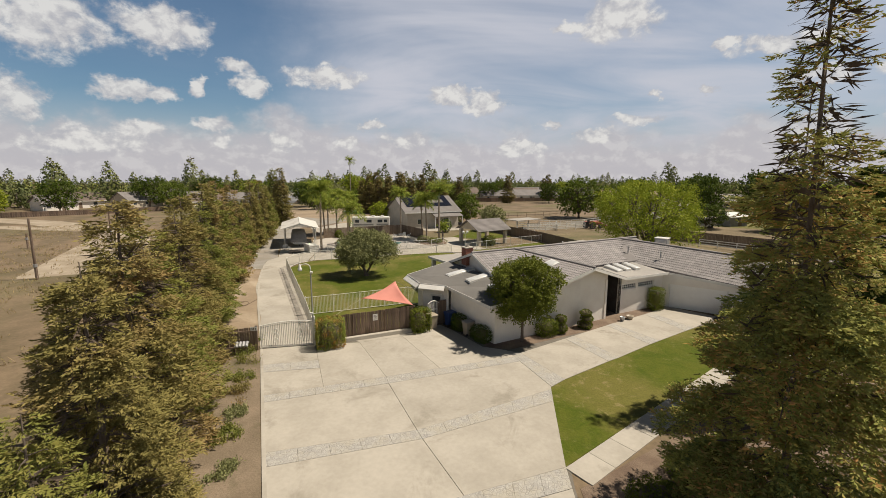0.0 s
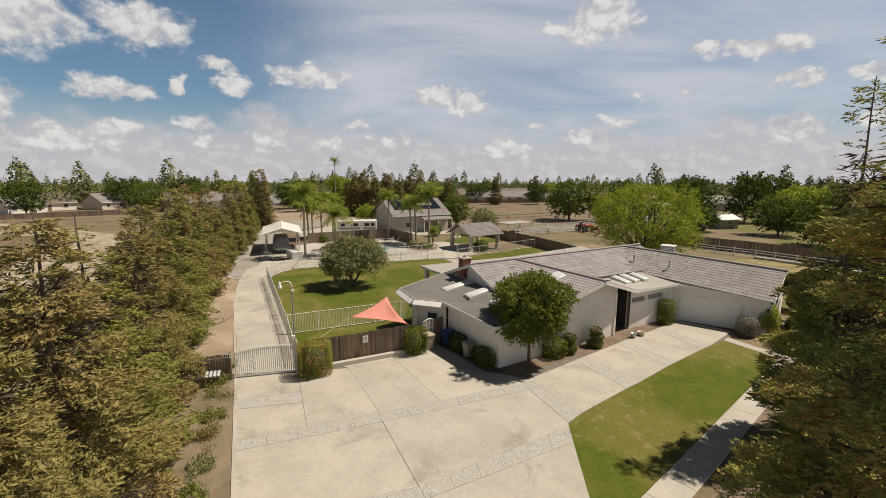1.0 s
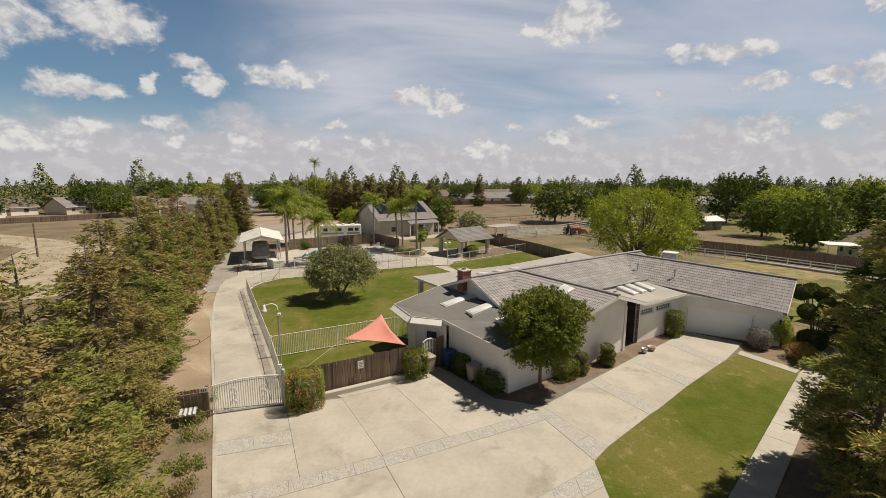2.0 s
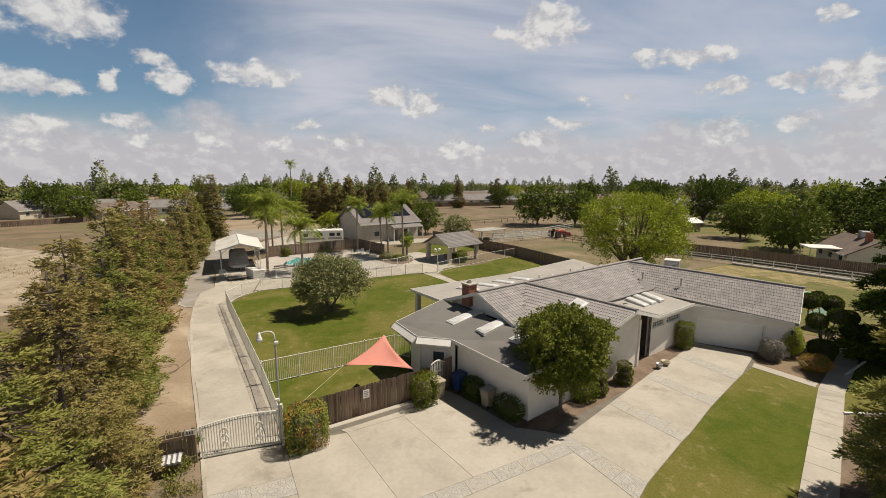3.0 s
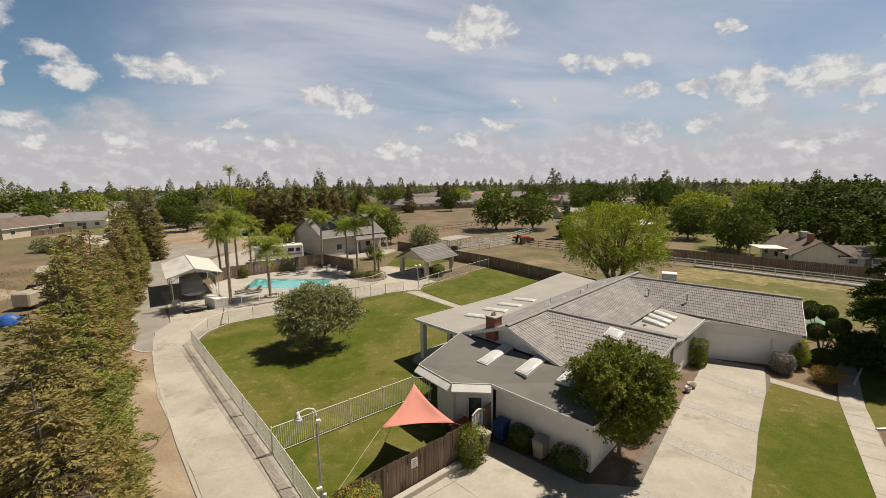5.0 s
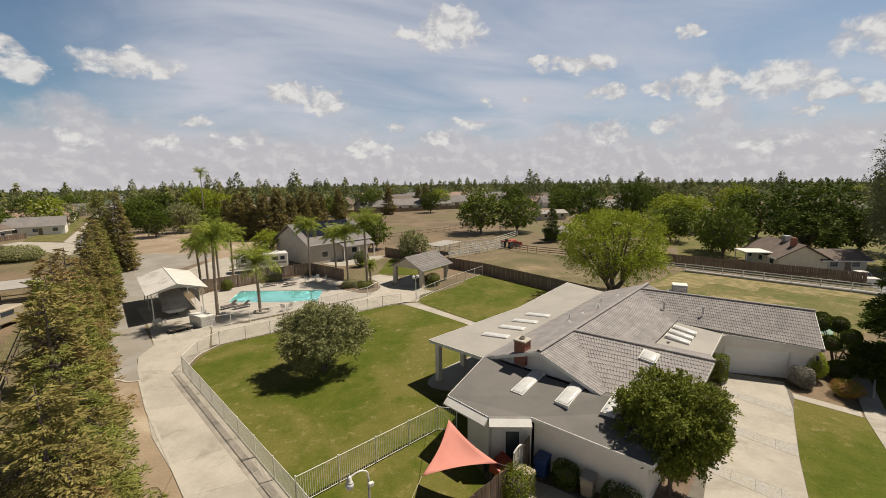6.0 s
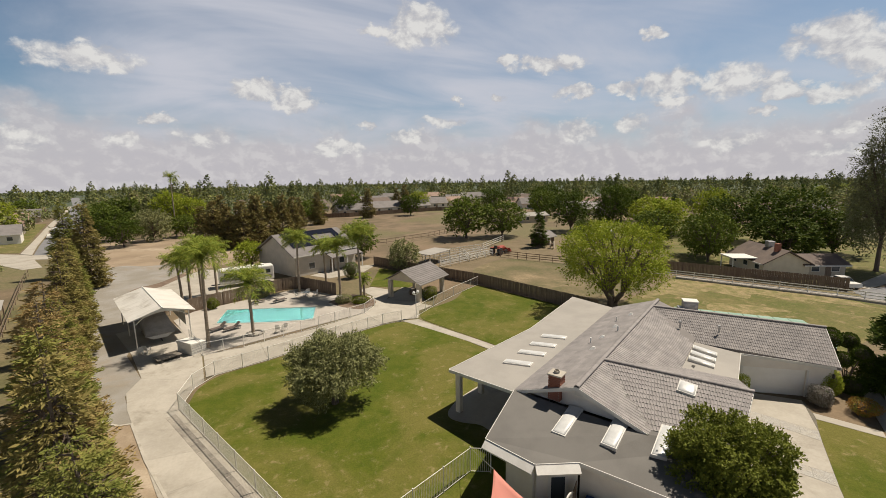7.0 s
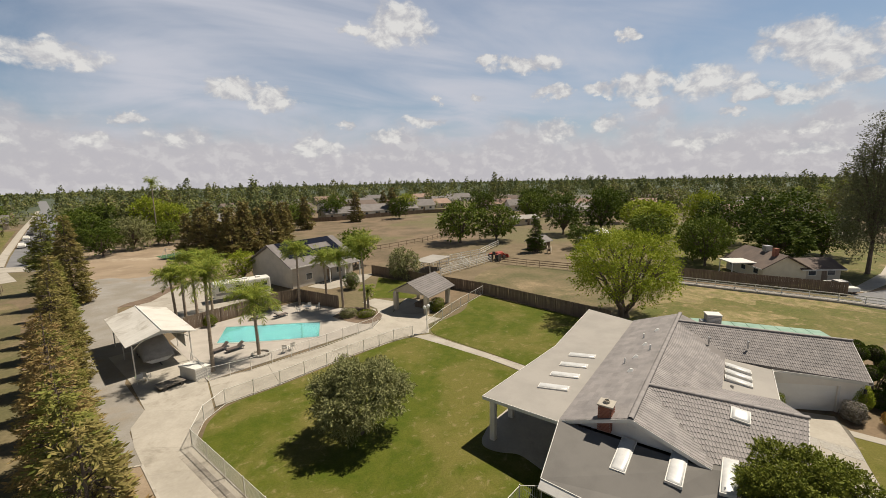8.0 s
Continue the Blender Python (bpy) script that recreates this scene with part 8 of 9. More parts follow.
# ---------------------------------------------------------------- gazebo, globe lamp
gz = thing("gazebo", 4.7, 73.0, 0.04, turn_of((4.7, 73.0), (7.6, 68.3)), "open stucco gazebo with a grey shingle gable roof", "gazebo")
GWD, GDP = 5.4, 6.3
for x in (0.25, GWD - 0.25):
    for y in (0.25, GDP - 0.25):
        part("pillar", bevel(box(B(), (x, y, 1.2), (0.55, 0.55, 2.45)), 0.02), STUCCO_TAN, gz)
part("beam", box(box(B(), (0.25, GDP / 2, 2.5), (0.25, GDP, 0.22)), (GWD - 0.25, GDP / 2, 2.5), (0.25, GDP, 0.22)), TRIM, gz)
for y in (0.1, GDP - 0.1):
    part("gable", loft(B(), [[(-0.1, yy, 2.55), (GWD / 2, yy, 4.0), (GWD + 0.1, yy, 2.55)] for yy in (y - 0.05, y + 0.05)]), STUCCO_TAN, gz)
for s in (0, 1):
    xs = [(-0.55, 2.42), (GWD / 2, 4.12)] if s == 0 else [(GWD + 0.55, 2.42), (GWD / 2, 4.12)]
    rows = 11
    for k in range(rows):
        x0, z0 = xs[0][0] + (xs[1][0] - xs[0][0]) * k / rows, xs[0][1] + (xs[1][1] - xs[0][1]) * k / rows
        x1, z1 = xs[0][0] + (xs[1][0] - xs[0][0]) * (k + 1.15) / rows, xs[0][1] + (xs[1][1] - xs[0][1]) * (k + 1.15) / rows
        part("shingle_course", loft(B(), [[(x0, y, z0), (x1, y, z1), (x1, y, z1 + 0.03), (x0, y, z0 + 0.075)] for y in (-0.5, GDP + 0.5)]), SHINGLE, gz)
part("ridge_cap", tube(B(), [(GWD / 2, -0.5, 4.14), (GWD / 2, GDP + 0.5, 4.14)], 0.07, 6), SHINGLE, gz)
gt = thing("picnic_table", 8.6, 72.2, 0.05, 30, "dark table with benches under the gazebo", "table")
part("tabletop", bevel(box(B(), (0, 0, 0.74), (1.8, 0.8, 0.06)), 0.01), WOOD_DARK, gt)
for s in (-0.65, 0.65):
    part("bench", bevel(box(B(), (0, s, 0.44), (1.8, 0.28, 0.05)), 0.01), WOOD_DARK, gt)
    part("leg", box(B(), (s, 0, 0.36), (0.08, 1.3, 0.7)), WOOD_DARK, gt)
gl = thing("globe_lamp", 4.75, 62.9, 0.04, 20, "white post lamp with two round globes", "post lamp")
part("pole", tube(B(), [(0, 0, 0), (0, 0, 2.9)], 0.045, 8), METAL_WHITE, gl)
part("arm", tube(B(), [(-0.32, 0, 2.9), (0, 0, 2.8), (0.32, 0, 2.9)], 0.03, 6), METAL_WHITE, gl)
for s in (-0.32, 0.32):
    bm = B()
    bmesh.ops.create_uvsphere(bm, u_segments=14, v_segments=9, radius=0.2, matrix=Matrix.Translation((s, 0, 3.1)))
    part("globe", bm, ACRYLIC, gl, "white glass globe", smooth=True)

# ---------------------------------------------------------------- travel trailer and barn
sheet("parking_pad", [(-27.3, 95.3), (-25.4, 96.5), (-22.4, 104.3), (-19.9, 108), (-8.9, 98.0), (-8.9, 86.0), (-19.5, 80.5), (-23.5, 87.5)], 0.024, CONCRETE, "pale concrete pad behind the pool fence", "pad")
rv = thing("travel_trailer", -13.0, 91.4, 0, 6, "white travel trailer parked before the barn", "travel trailer")
part("body", bevel(box(B(), (0, 0, 1.75), (8.0, 2.4, 2.3)), 0.18, 2), METAL_WHITE, rv)
part("stripe", box(B(), (0, -1.205, 1.3), (7.4, 0.02, 0.35)), TRUNK_TARP, rv, "grey side stripe")
for x, w in ((-2.9, 0.8), (-0.4, 1.1), (1.9, 1.0), (3.1, 0.7)):
    part("window", bevel(box(B(), (x, -1.21, 2.05), (w, 0.03, 0.6)), 0.01), DARK_GLASS, rv)
part("door", bevel(box(B(), (0.85, -1.21, 1.6), (0.65, 0.03, 1.8)), 0.01), TRIM, rv)
for x in (-2.2, 0.5, 2.4):
    part("roof_unit", bevel(box(B(), (x, 0, 3.0), (0.7, 0.6, 0.25)), 0.05), TRIM, rv)
for x in (-0.4, 0.5):
    part("wheel", tube(B(), [(x, -1.15, 0.35), (x, -0.9, 0.35)], 0.35, 14), BLACK, rv)
part("hitch", box(B(), (-4.5, 0, 0.55), (1.2, 0.3, 0.12)), BLACK, rv)


def window_ring(x, y, z0, z1, wide, face=0.08, deep=0.06):
    """A four-sided window frame in one closed ring, in the plane across y."""
    bm = B()
    rings = []
    for inset, dy in ((0, -deep / 2), (0, deep / 2), (face, deep / 2), (face, -deep / 2)):
        xs, zs = wide / 2 - inset, (z1 - z0) / 2 - inset
        rings.append([bm.verts.new((x + a * xs, y + dy, (z0 + z1) / 2 + b * zs)) for a, b in ((-1, -1), (1, -1), (1, 1), (-1, 1))])
    for i in range(4):
        p, q = rings[i], rings[(i + 1) % 4]
        for k in range(4):
            bm.faces.new((p[k], p[(k + 1) % 4], q[(k + 1) % 4], q[k]))
    bmesh.ops.recalc_face_normals(bm, faces=bm.faces)
    return bm


def gable_house(name, x, y, rz, w, d, eave, ridge, wall_m, roof_m, label, windows=3, category="house", group="", over=0.5, chimney_at=None, door=True):
    """A plain house: walls, gabled roof, windows with panes, a door. The ridge runs along its width."""
    t = thing(name, x, y, fall(x, y), rz, label, category, group)
    part("wall", loft(B(), [[(sx, -d / 2, -0.15), (sx, d / 2, -0.15), (sx, d / 2, eave), (sx, 0, ridge - 0.08), (sx, -d / 2, eave)] for sx in (-w / 2, w / 2)]), wall_m, t)
    for s in (-1, 1):
        run = d / 2 + over
        drop = (ridge - eave) * run / (d / 2)
        part("roof", loft(B(), [[(sx, 0, ridge), (sx, s * run, ridge - drop), (sx, s * run, ridge - drop + 0.16), (sx, 0, ridge + 0.16)] for sx in (-w / 2 - over, w / 2 + over)]), roof_m, t)
        part("fascia", box(B(), (0, s * (run + 0.02), ridge - drop + 0.06), (w + 2 * over, 0.04, 0.2)), TRIM, t)
    for k in range(windows):
        xx = -w / 2 + w * (k + 0.5) / windows
        for s in (-1, 1):
            f = part("window", window_ring(xx, s * (d / 2 + 0.03), 0.96, 2.14, 1.3), TRIM, t)
            part("pane", box(B(), (xx, s * (d / 2 + 0.015), 1.55), (1.2, 0.03, 1.05)), DARK_GLASS, f)
    if door:
        part("door", box(B(), (w * 0.08, -d / 2 - 0.02, 1.02), (0.95, 0.05, 2.04)), WOOD_DARK, t)
    if chimney_at is not None:
        part("chimney", bevel(box(B(), (chimney_at, 0.6, ridge + 0.2), (0.8, 0.6, 1.6)), 0.02), BRICK, t)
    return t


barn = gable_house("barn", -2.0, 100.4, 25, 13.0, 12.0, 3.8, 6.8, mat("greyish barn stucco", (0.52, 0.47, 0.40), (0.46, 0.42, 0.355), 0.9, 1.0, 30, 0.1, 0.3), SHINGLE, "large greyish barn with solar panels on its roof", 2, "barn", over=0.6)
pitch = math.degrees(math.atan2(3.0, 6.0))
for i in range(8):
    for j in range(3):
        if i in (4, 5, 6) and j == 1:
            continue
        u = 0.95 + j * 1.62
        m = pose(-5.0 + i * 1.42, -u * math.cos(radians(pitch)), 6.8 - u * math.sin(radians(pitch)) + 0.24, pitch, 0, 0)
        part("solar_panel", box(B(), (0, 0, 0), (1.36, 1.55, 0.05), m=m), SOLAR, barn, "dark blue solar panel")
part("lean_to", loft(B(), [[(sx, -6.0, 3.3), (sx, -8.2, 2.6), (sx, -8.2, 2.72), (sx, -6.0, 3.45)] for sx in (-0.5, 6.6)]), SHINGLE, barn, "low shingled porch roof")
for x in (-0.4, 3.0, 6.5):
    part("porch_post", box(B(), (x, -8.0, 1.3), (0.16, 0.16, 2.6)), TRIM, barn)
sheet("pavement", [(-0.5, 88.6), (6.0, 90.5), (10.0, 95.5), (4.5, 97), (-3.0, 92.5)], 0.03, CONCRETE, "pale concrete apron of the barn", "apron")

# ---------------------------------------------------------------- neighbouring house beyond the side field
nb = gable_house("neighbour_house", 66.6, 56.6, 56.5, 10.0, 6.6, 2.3, 4.2, mat("cream stucco", (0.74, 0.665, 0.52), (0.68, 0.61, 0.475), 0.9, 1.0, 40, 0.10, 0.3), BROWN_ROOF, "cream house with a brown shingle roof", 3, chimney_at=-3.4)
gable_house("neighbour_garage", 70.2, 51.8, -30, 6.0, 5.4, 2.1, 3.2, STUCCO_TAN, BROWN_ROOF, "cream garage wing with a brown shingle roof", 2)
pcv = thing("patio_cover", 62.6, 58.4, 0, -33, "flat white patio cover beside the neighbouring house", "patio cover")
part("roof", bevel(box(B(), (0, 0, 2.6), (5.0, 4.0, 0.16)), 0.02), TRIM, pcv)
for sx in (-2.3, 2.3):
    for sy in (-1.8, 1.8):
        part("post", box(B(), (sx, sy, 1.3), (0.12, 0.12, 2.6)), TRIM, pcv)
nc = thing("rooftop_cooler", 66.4, 56.3, 4.35, 56, "grey evaporative cooler on the brown roof", "cooler")
part("cabinet", bevel(box(B(), (0, 0, 0.35), (1.1, 1.0, 0.9)), 0.03), GREY_METAL, nc)
part("leg", box(B(), (0, 0, -0.3), (0.9, 0.8, 0.5)), GREY_METAL, nc)


def pickup(name, x, y, rz, material, label, z=0.02):
    t = thing(name, x, y, z, rz, label, "car")
    part("body", bevel(loft(B(), [[(sx, -0.9, 0.35), (sx, 0.9, 0.35), (sx, 0.92, 0.75), (sx, 0.8, 0.98), (sx, -0.8, 0.98), (sx, -0.92, 0.75)] for sx in (-2.3, 2.3)]), 0.06), material, t)
    part("cabin", bevel(loft(B(), [[(-1.2, -0.78, 0.97), (1.0, -0.78, 0.97), (1.0, 0.78, 0.97), (-1.2, 0.78, 0.97)], [(-0.8, -0.62, 1.5), (0.4, -0.62, 1.5), (0.4, 0.62, 1.5), (-0.8, 0.62, 1.5)]]), 0.06), material, t)
    part("windscreen", loft(B(), [[(1.02, -0.66, 1.0), (1.02, 0.66, 1.0), (0.46, 0.56, 1.46), (0.46, -0.56, 1.46)], [(1.04, -0.66, 1.0), (1.04, 0.66, 1.0), (0.48, 0.56, 1.47), (0.48, -0.56, 1.47)]]), DARK_GLASS, t)
    for s in (-1, 1):
        part("side_window", loft(B(), [[(-0.95, s * 0.745, 1.05), (0.75, s * 0.745, 1.05), (0.32, s * 0.65, 1.42), (-0.72, s * 0.65, 1.42)], [(-0.95, s * 0.775, 1.05), (0.75, s * 0.775, 1.05), (0.32, s * 0.675, 1.42), (-0.72, s * 0.675, 1.42)]]), DARK_GLASS, t)
        for sx in (-1.4, 1.4):
            part("wheel", tube(B(), [(sx, s * 0.95, 0.33), (sx, s * 0.72, 0.33)], 0.33, 14), BLACK, t)
        part("headlight", box(B(), (2.3, s * 0.65, 0.72), (0.04, 0.3, 0.14)), ACRYLIC, t)
    return t


pickup("parked_car", 64.6, 45.6, -125, METAL_WHITE, "white pickup parked by the lane")
for i, (x, y, m, w) in enumerate([(-64.8, 184, METAL_WHITE, "white car parked on the street"), (-67.2, 196, GREY_METAL, "grey car parked on the street"), (-70.0, 206, METAL_WHITE, "white car parked on the street"), (-73.4, 222, BLACK, "dark car parked on the street")]):
    pickup("parked_car", x, y, 104, m, w)

# ---------------------------------------------------------------- houses among the far trees
spots = [(-128, 150, 60, SHINGLE, STUCCO), (-146, 168, 40, BROWN_ROOF, STUCCO_TAN), (-112, 168, 70, SHINGLE, STUCCO_TAN), (-84, 160, 70, BROWN_ROOF, STUCCO_TAN), (-98, 178, 20, SHINGLE, STUCCO_TAN), (-100, 212, 15, RED_ROOF, STUCCO_TAN), (-102, 246, 20, RED_ROOF, STUCCO_TAN), (-106, 286, 15, RED_ROOF, STUCCO_TAN), (-120, 200, 30, SHINGLE, STUCCO),
         (34, 209, 8, SHINGLE, STUCCO_TAN), (51, 213, 5, SHINGLE, STUCCO), (66, 214, 4, SHINGLE, STUCCO_TAN), (44, 262, 15, SHINGLE, STUCCO), (66, 282, 5, SHINGLE, STUCCO), (20, 240, 20, BROWN_ROOF, STUCCO_TAN), (84, 260, 0, RED_ROOF, STUCCO_TAN), (100, 288, 5, RED_ROOF, STUCCO_TAN), (16, 300, 20, SHINGLE, STUCCO), (-18, 206, 30, SHINGLE, STUCCO),
         (124, 190, -20, SHINGLE, STUCCO), (148, 106, -40, RED_ROOF, STUCCO_TAN), (132, 128, -30, BROWN_ROOF, STUCCO_TAN), (182, 92, -30, SHINGLE, STUCCO), (160, 150, -30, RED_ROOF, STUCCO), (165, 255, -10, SHINGLE, STUCCO), (135, 330, 0, RED_ROOF, STUCCO_TAN), (-130, 160, 50, BROWN_ROOF, STUCCO)]
spots += [(-86, 205, 15, RED_ROOF, STUCCO_TAN), (-93, 232, 15, RED_ROOF, STUCCO), (-98, 262, 15, SHINGLE, STUCCO_TAN), (-76, 178, 15, SHINGLE, STUCCO), (8, 262, 12, SHINGLE, STUCCO_TAN), (-4, 286, 30, BROWN_ROOF, STUCCO), (28, 318, 8, SHINGLE, STUCCO_TAN), (58, 250, 12, BROWN_ROOF, STUCCO_TAN), (82, 226, -8, SHINGLE, STUCCO), (98, 236, 6, RED_ROOF, STUCCO_TAN), (118, 262, -12, SHINGLE, STUCCO_TAN), (142, 226, -25, BROWN_ROOF, STUCCO), (118, 206, -15, RED_ROOF, STUCCO_TAN), (176, 196, -30, SHINGLE, STUCCO_TAN), (200, 166, -38, BROWN_ROOF, STUCCO), (206, 128, -45, SHINGLE, STUCCO_TAN), (150, 300, -8, SHINGLE, STUCCO), (60, 342, 4, RED_ROOF, STUCCO_TAN), (100, 350, -4, SHINGLE, STUCCO), (190, 240, -22, RED_ROOF, STUCCO_TAN), (-34, 262, 25, SHINGLE, STUCCO_TAN), (-46, 300, 20, BROWN_ROOF, STUCCO), (118, 152, -32, ROLLED_PALE, STUCCO_TAN), (140, 170, -28, RED_ROOF, STUCCO)]
for i, (x, y, rz, rm, wm) in enumerate(spots):
    big = (9.5 if i < 3 else 13) + (i * 5) % 6
    words = {SHINGLE: "grey", BROWN_ROOF: "brown", RED_ROOF: "terracotta", ROLLED_PALE: "flat pale"}[rm]
    gable_house("suburban_house", x, y, rz, big, 9.5, 2.8, 5.0 + 0.3 * (i % 3), wm, rm, "pale suburban house with a %s roof among trees" % words, 3, group="houses among the trees")

# ---------------------------------------------------------------- paddock and field
sh = thing("horse_shelter", 18.6, 89.2, 0, 30, "flat pale metal horse shelter on posts", "shelter")
part("roof", bevel(box(B(), (3.0, 1.6, 2.2), (7.4, 4.2, 0.12)), 0.02), ROLLED_PALE, sh)
for x in (-0.4, 3.0, 6.4):
    for y in (-0.2, 3.4):
        part("post", box(B(), (x, y, 1.1), (0.12, 0.12, 2.2)), METAL_WHITE, sh)
tr = thing("tractor", 36.2, 92.6, 0.012, 25, "red tractor with a front loader", "tractor")
tr.scale = (1.35,) * 3
part("hood", bevel(box(B(), (0.7, 0, 0.95), (1.5, 0.7, 0.6)), 0.08), RED_PAINT, tr)
part("seat", bevel(box(B(), (-0.6, 0, 1.05), (0.5, 0.5, 0.12)), 0.04), BLACK, tr)
part("backrest", bevel(box(B(), (-0.85, 0, 1.3), (0.1, 0.5, 0.45)), 0.03), BLACK, tr)
part("fender", bevel(box(box(B(), (-0.6, 0.62, 1.15), (1.1, 0.35, 0.08)), (-0.6, -0.62, 1.15), (1.1, 0.35, 0.08)), 0.02), RED_PAINT, tr)
for s in (-1, 1):
    part("rear_wheel", tube(B(), [(-0.6, s * 0.55, 0.6), (-0.6, s * 0.9, 0.6)], 0.6, 18), BLACK, tr)
    part("front_wheel", tube(B(), [(1.2, s * 0.55, 0.36), (1.2, s * 0.78, 0.36)], 0.36, 16), BLACK, tr)
    part("loader_arm", tube(B(), [(0.0, s * 0.45, 1.1), (1.4, s * 0.45, 1.0), (2.3, s * 0.45, 0.45)], 0.07, 6), RED_PAINT, tr)
part("bucket", bevel(loft(B(), [[(2.3, y, 0.15), (2.9, y, 0.12), (2.3, y, 0.75)] for y in (-0.8, 0.8)]), 0.02), RED_PAINT, tr)
ht = thing("horse_trailer", 63.2, 93.4, 0.012, 20, "white box horse trailer in the paddock", "trailer")
part("box", bevel(box(B(), (0, 0, 1.45), (4.2, 2.1, 2.1)), 0.1), METAL_WHITE, ht)
part("window", box(B(), (0, -1.06, 1.9), (2.8, 0.03, 0.35)), DARK_GLASS, ht)
for x in (-0.5, 0.5):
    part("wheel", tube(B(), [(x, -1.1, 0.34), (x, -0.85, 0.34)], 0.34, 14), BLACK, ht)
gable_house("shed", 72.5, 98, 10, 5, 4, 2.3, 3.1, TRUNK_TARP, METAL_WHITE, "small grey shed with a pale metal roof", 1, "shed")
gable_house("shed", 53.0, 98.5, 15, 4.5, 3.5, 2.1, 3.0, WOOD_DARK, SHINGLE, "small dark wooden shed in the paddock", 1, "shed")
gable_house("stable", 82, 140, -5, 10, 5, 2.4, 3.3, STUCCO_TAN, ROLLED_PALE, "long pale stable behind the paddock", 3, "stable")
hy = thing("cable_reel", 50.6, 92.2, 0.0, 40, "large wooden cable reel in the paddock", "cable reel")
for y in (-0.4, 0.4):
    part("flange", tube(B(), [(0, y - 0.05, 0.9), (0, y + 0.05, 0.9)], 0.9, 18), STUCCO_TAN, hy)
part("drum", tube(B(), [(0, -0.36, 0.9), (0, 0.36, 0.9)], 0.4, 12), WOOD_DARK, hy)
gc = thing("greenhouse_cover", 25.4, 44.2, 0, turn_of((25.4, 44.2), (32.0, 35.8)), "long green translucent cover behind the garage", "greenhouse cover")
for k in range(9):
    part("panel", bevel(loft(B(), [[(1.2 * k, -0.2, 2.95), (1.2 * k, 2.2, 2.7), (1.2 * k, 2.2, 2.75), (1.2 * k, -0.2, 3.0)], [(1.2 * k + 1.15, -0.2, 2.95), (1.2 * k + 1.15, 2.2, 2.7), (1.2 * k + 1.15, 2.2, 2.75), (1.2 * k + 1.15, -0.2, 3.0)]]), 0.004), GREEN_TARP, gc)
for k in range(6):
    part("post", box(B(), (2.1 * k + 0.1, 1.9, 1.35), (0.09, 0.09, 2.72)), WOOD_DARK, gc)
    part("post", box(B(), (2.1 * k + 0.1, -0.1, 1.47), (0.09, 0.09, 2.94)), WOOD_DARK, gc)
gy = thing("garden_tent", 33.2, 35.3, 0, 20, "small green canvas cover among the topiary", "cover")
part("canvas", loft(B(), [[(-1.1, -1.1, 1.3), (1.1, -1.1, 1.3), (1.1, 1.1, 1.3), (-1.1, 1.1, 1.3)], [(-0.2, -0.2, 1.9), (0.2, -0.2, 1.9), (0.2, 0.2, 1.9), (-0.2, 0.2, 1.9)]]), GREEN_TARP, gy)
for sx in (-1, 1):
    for sy in (-1, 1):
        part("post", tube(B(), [(sx, sy, 0), (sx, sy, 1.32)], 0.04, 6), METAL_WHITE, gy)
# goal on the turf
go = thing("goal_frame", -25.5, 137.5, 0.03, 115, "white goal frame on the turf", "goal")
part("crossbar", tube(B(), [(-2.4, 0, 2.2), (2.4, 0, 2.2)], 0.06, 8), METAL_WHITE, go)
for s in (-2.4, 2.4):
    part("upright", tube(B(), [(s, 0, 0), (s, 0, 2.2)], 0.06, 8), METAL_WHITE, go)
    part("stay", tube(B(), [(s, 0, 2.2), (s, 1.4, 0)], 0.04, 6), METAL_WHITE, go)
# poles, old shelters and scrap in the dry field
for x, y, h in ((-44.4, 47.2, 6.8), (-57.4, 76.9, 5.2), (-64.5, 68.7, 2.4)):
    t = thing("utility_pole", x, y, 0, 0, "weathered wooden pole in the dry field", "pole", "poles in the field")
    part("shaft", tube(B(), [(0, 0, -0.2), (0.05, 0, h)], [0.15, 0.10], 8), WOOD_OLD, t)
    part("collar", tube(B(), [(0, 0, 1.4), (0.0, 0, 1.75)], 0.19, 8), GREY_METAL, t)
ls = thing("livestock_shelter", -42.0, 84.5, 0, 15, "old metal-roofed shelter in the dry field", "shelter")
part("roof", bevel(loft(B(), [[(-2.2, -1.8, 2.0), (2.2, -1.8, 2.0), (2.2, 1.8, 2.5), (-2.2, 1.8, 2.5)], [(-2.2, -1.8, 2.1), (2.2, -1.8, 2.1), (2.2, 1.8, 2.6), (-2.2, 1.8, 2.6)]]), 0.01), ROLLED_PALE, ls)
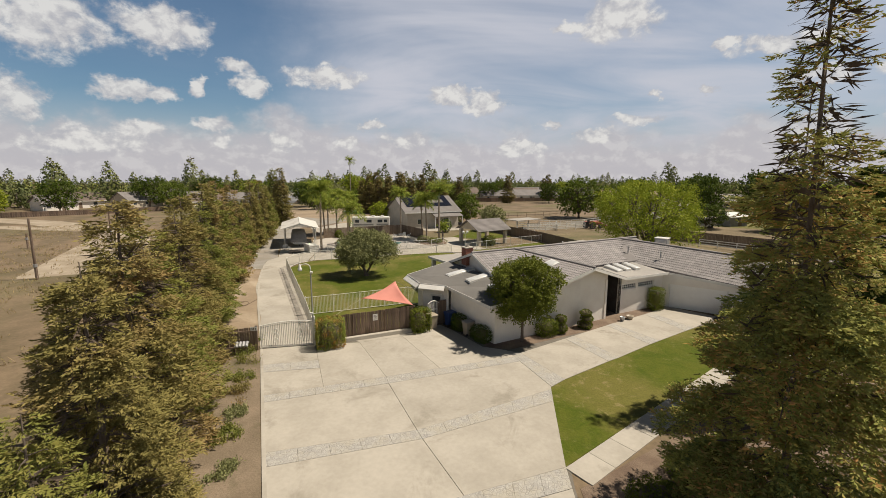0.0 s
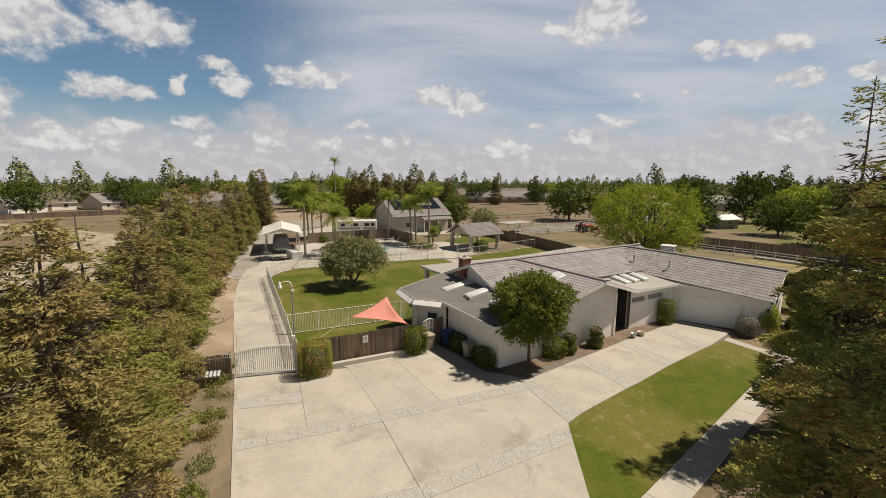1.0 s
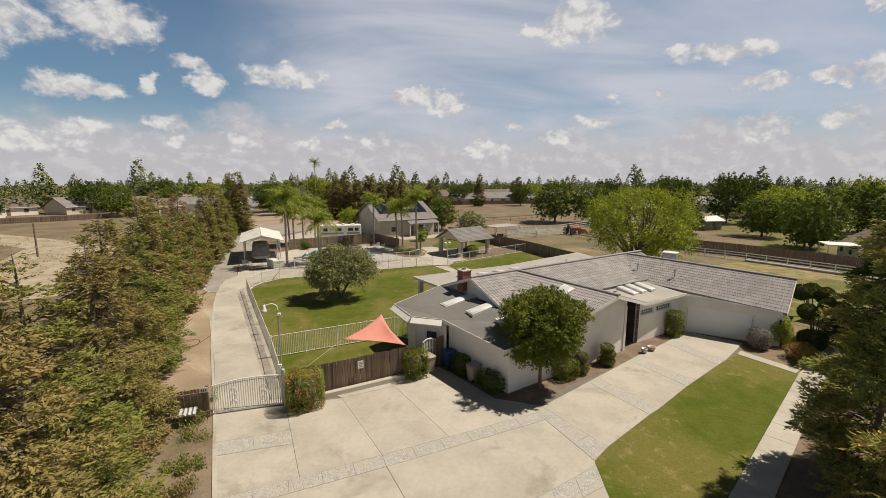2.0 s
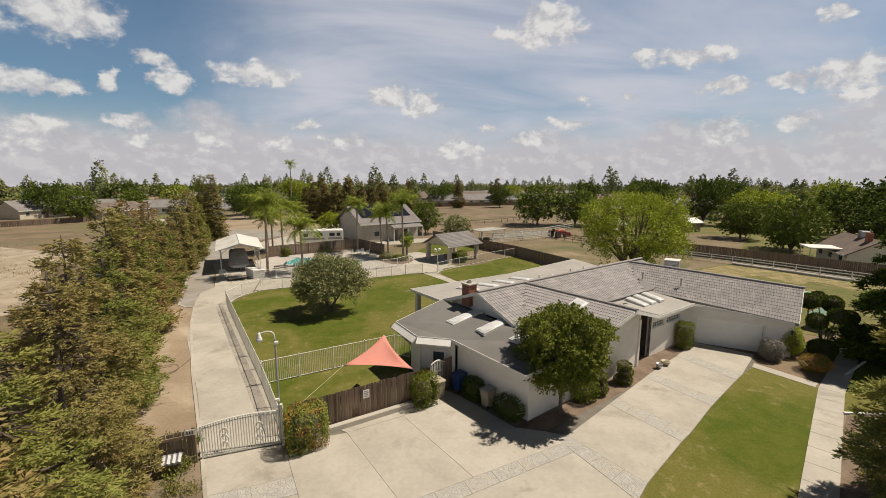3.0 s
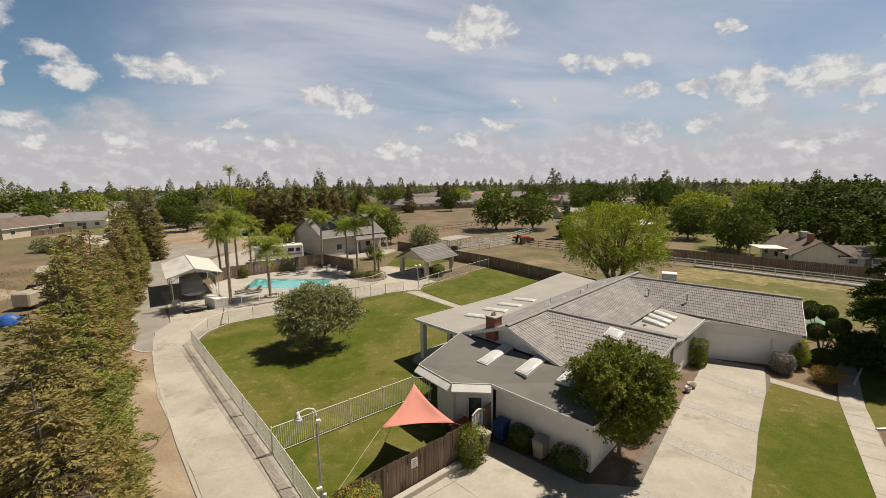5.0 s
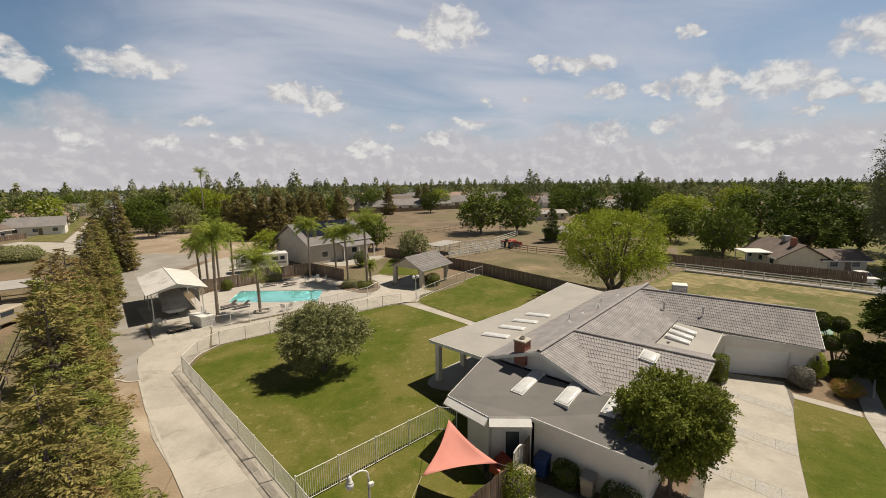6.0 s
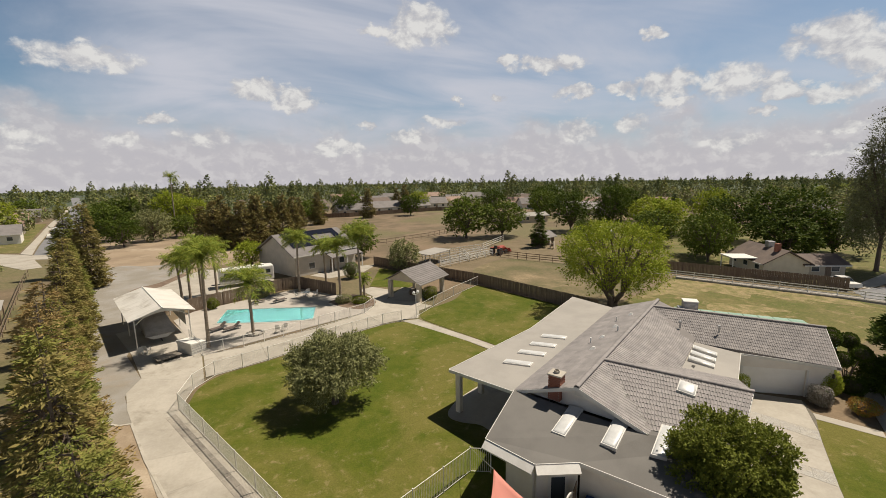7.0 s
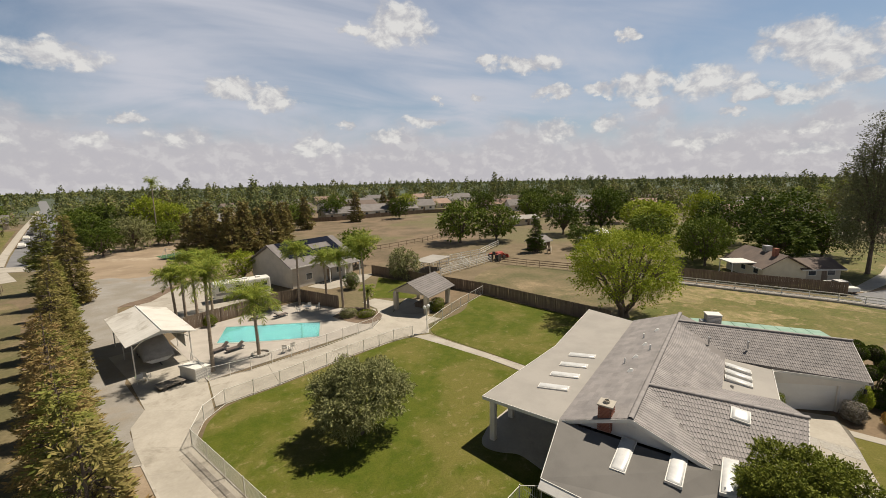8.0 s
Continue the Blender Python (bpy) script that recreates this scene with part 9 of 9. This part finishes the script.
for sx in (-2, 2):
    for sy in (-1.6, 1.6):
        part("post", box(B(), (sx, sy, 1.1), (0.12, 0.12, 2.2)), WOOD_DARK, ls)
for z in (0.4, 0.8, 1.2):
    part("rail", box(B(), (0, -1.6, z), (4.0, 0.05, 0.12)), WOOD_DARK, ls)
ol = thing("old_trailer", -38.8, 72.5, 0, 75, "tan weathered camper shell in the dry field", "trailer")
part("body", bevel(box(B(), (0, 0, 1.2), (4.5, 2.0, 1.6)), 0.15), PLASTIC_TAN, ol)
part("window", box(B(), (0, -1.01, 1.5), (1.6, 0.03, 0.5)), DARK_GLASS, ol)
for x in (-1.2, 1.2):
    part("wheel", tube(B(), [(x, -0.95, 0.32), (x, 0.95, 0.32)], 0.32, 12), BLACK, ol)
bt = thing("tarp_bundle", -36.6, 62.8, 0, 20, "bright blue tarpaulin over a heap of boards", "tarpaulin")
bm = B()
bmesh.ops.create_icosphere(bm, subdivisions=3, radius=1.0, matrix=Matrix.Translation((0, 0, 0.7)) @ Matrix.Diagonal((1.1, 0.8, 0.9, 1)))
for v in bm.verts:
    v.co += Vector((noise.noise(v.co * 2.3), noise.noise(v.co * 2.1 + Vector((5, 0, 0))), noise.noise(v.co * 2.0 + Vector((0, 5, 0))))) * 0.22
    v.co.z = max(0.02, v.co.z)
part("tarp", bm, mat("blue tarpaulin", (0.02, 0.09, 0.36), (0.03, 0.12, 0.42), 0.5, 2, 10, 0.15, 0.3), bt, "", smooth=True)
part("boards", box(B(), (-1.6, 0.3, 0.25), (3.4, 0.6, 0.4), 15), WOOD_OLD, bt)
hose = thing("garden_hose", -17.9, 37.0, 0.015, 0, "brown garden hose coiled on the dirt strip", "hose")
part("coil", tube(B(), curve_pts([(0.9, 1.4, 0.03), (0.6, -0.4, 0.03), (-0.4, -0.9, 0.03), (-0.7, 0.2, 0.04), (0.3, 0.6, 0.05), (0.7, -0.5, 0.04), (-0.2, -1.2, 0.03), (-1.0, -0.3, 0.03), (0.1, 0.4, 0.04)], 8), 0.014, 6), mat("brown rubber", (0.12, 0.08, 0.055), None, 0.7), hose)
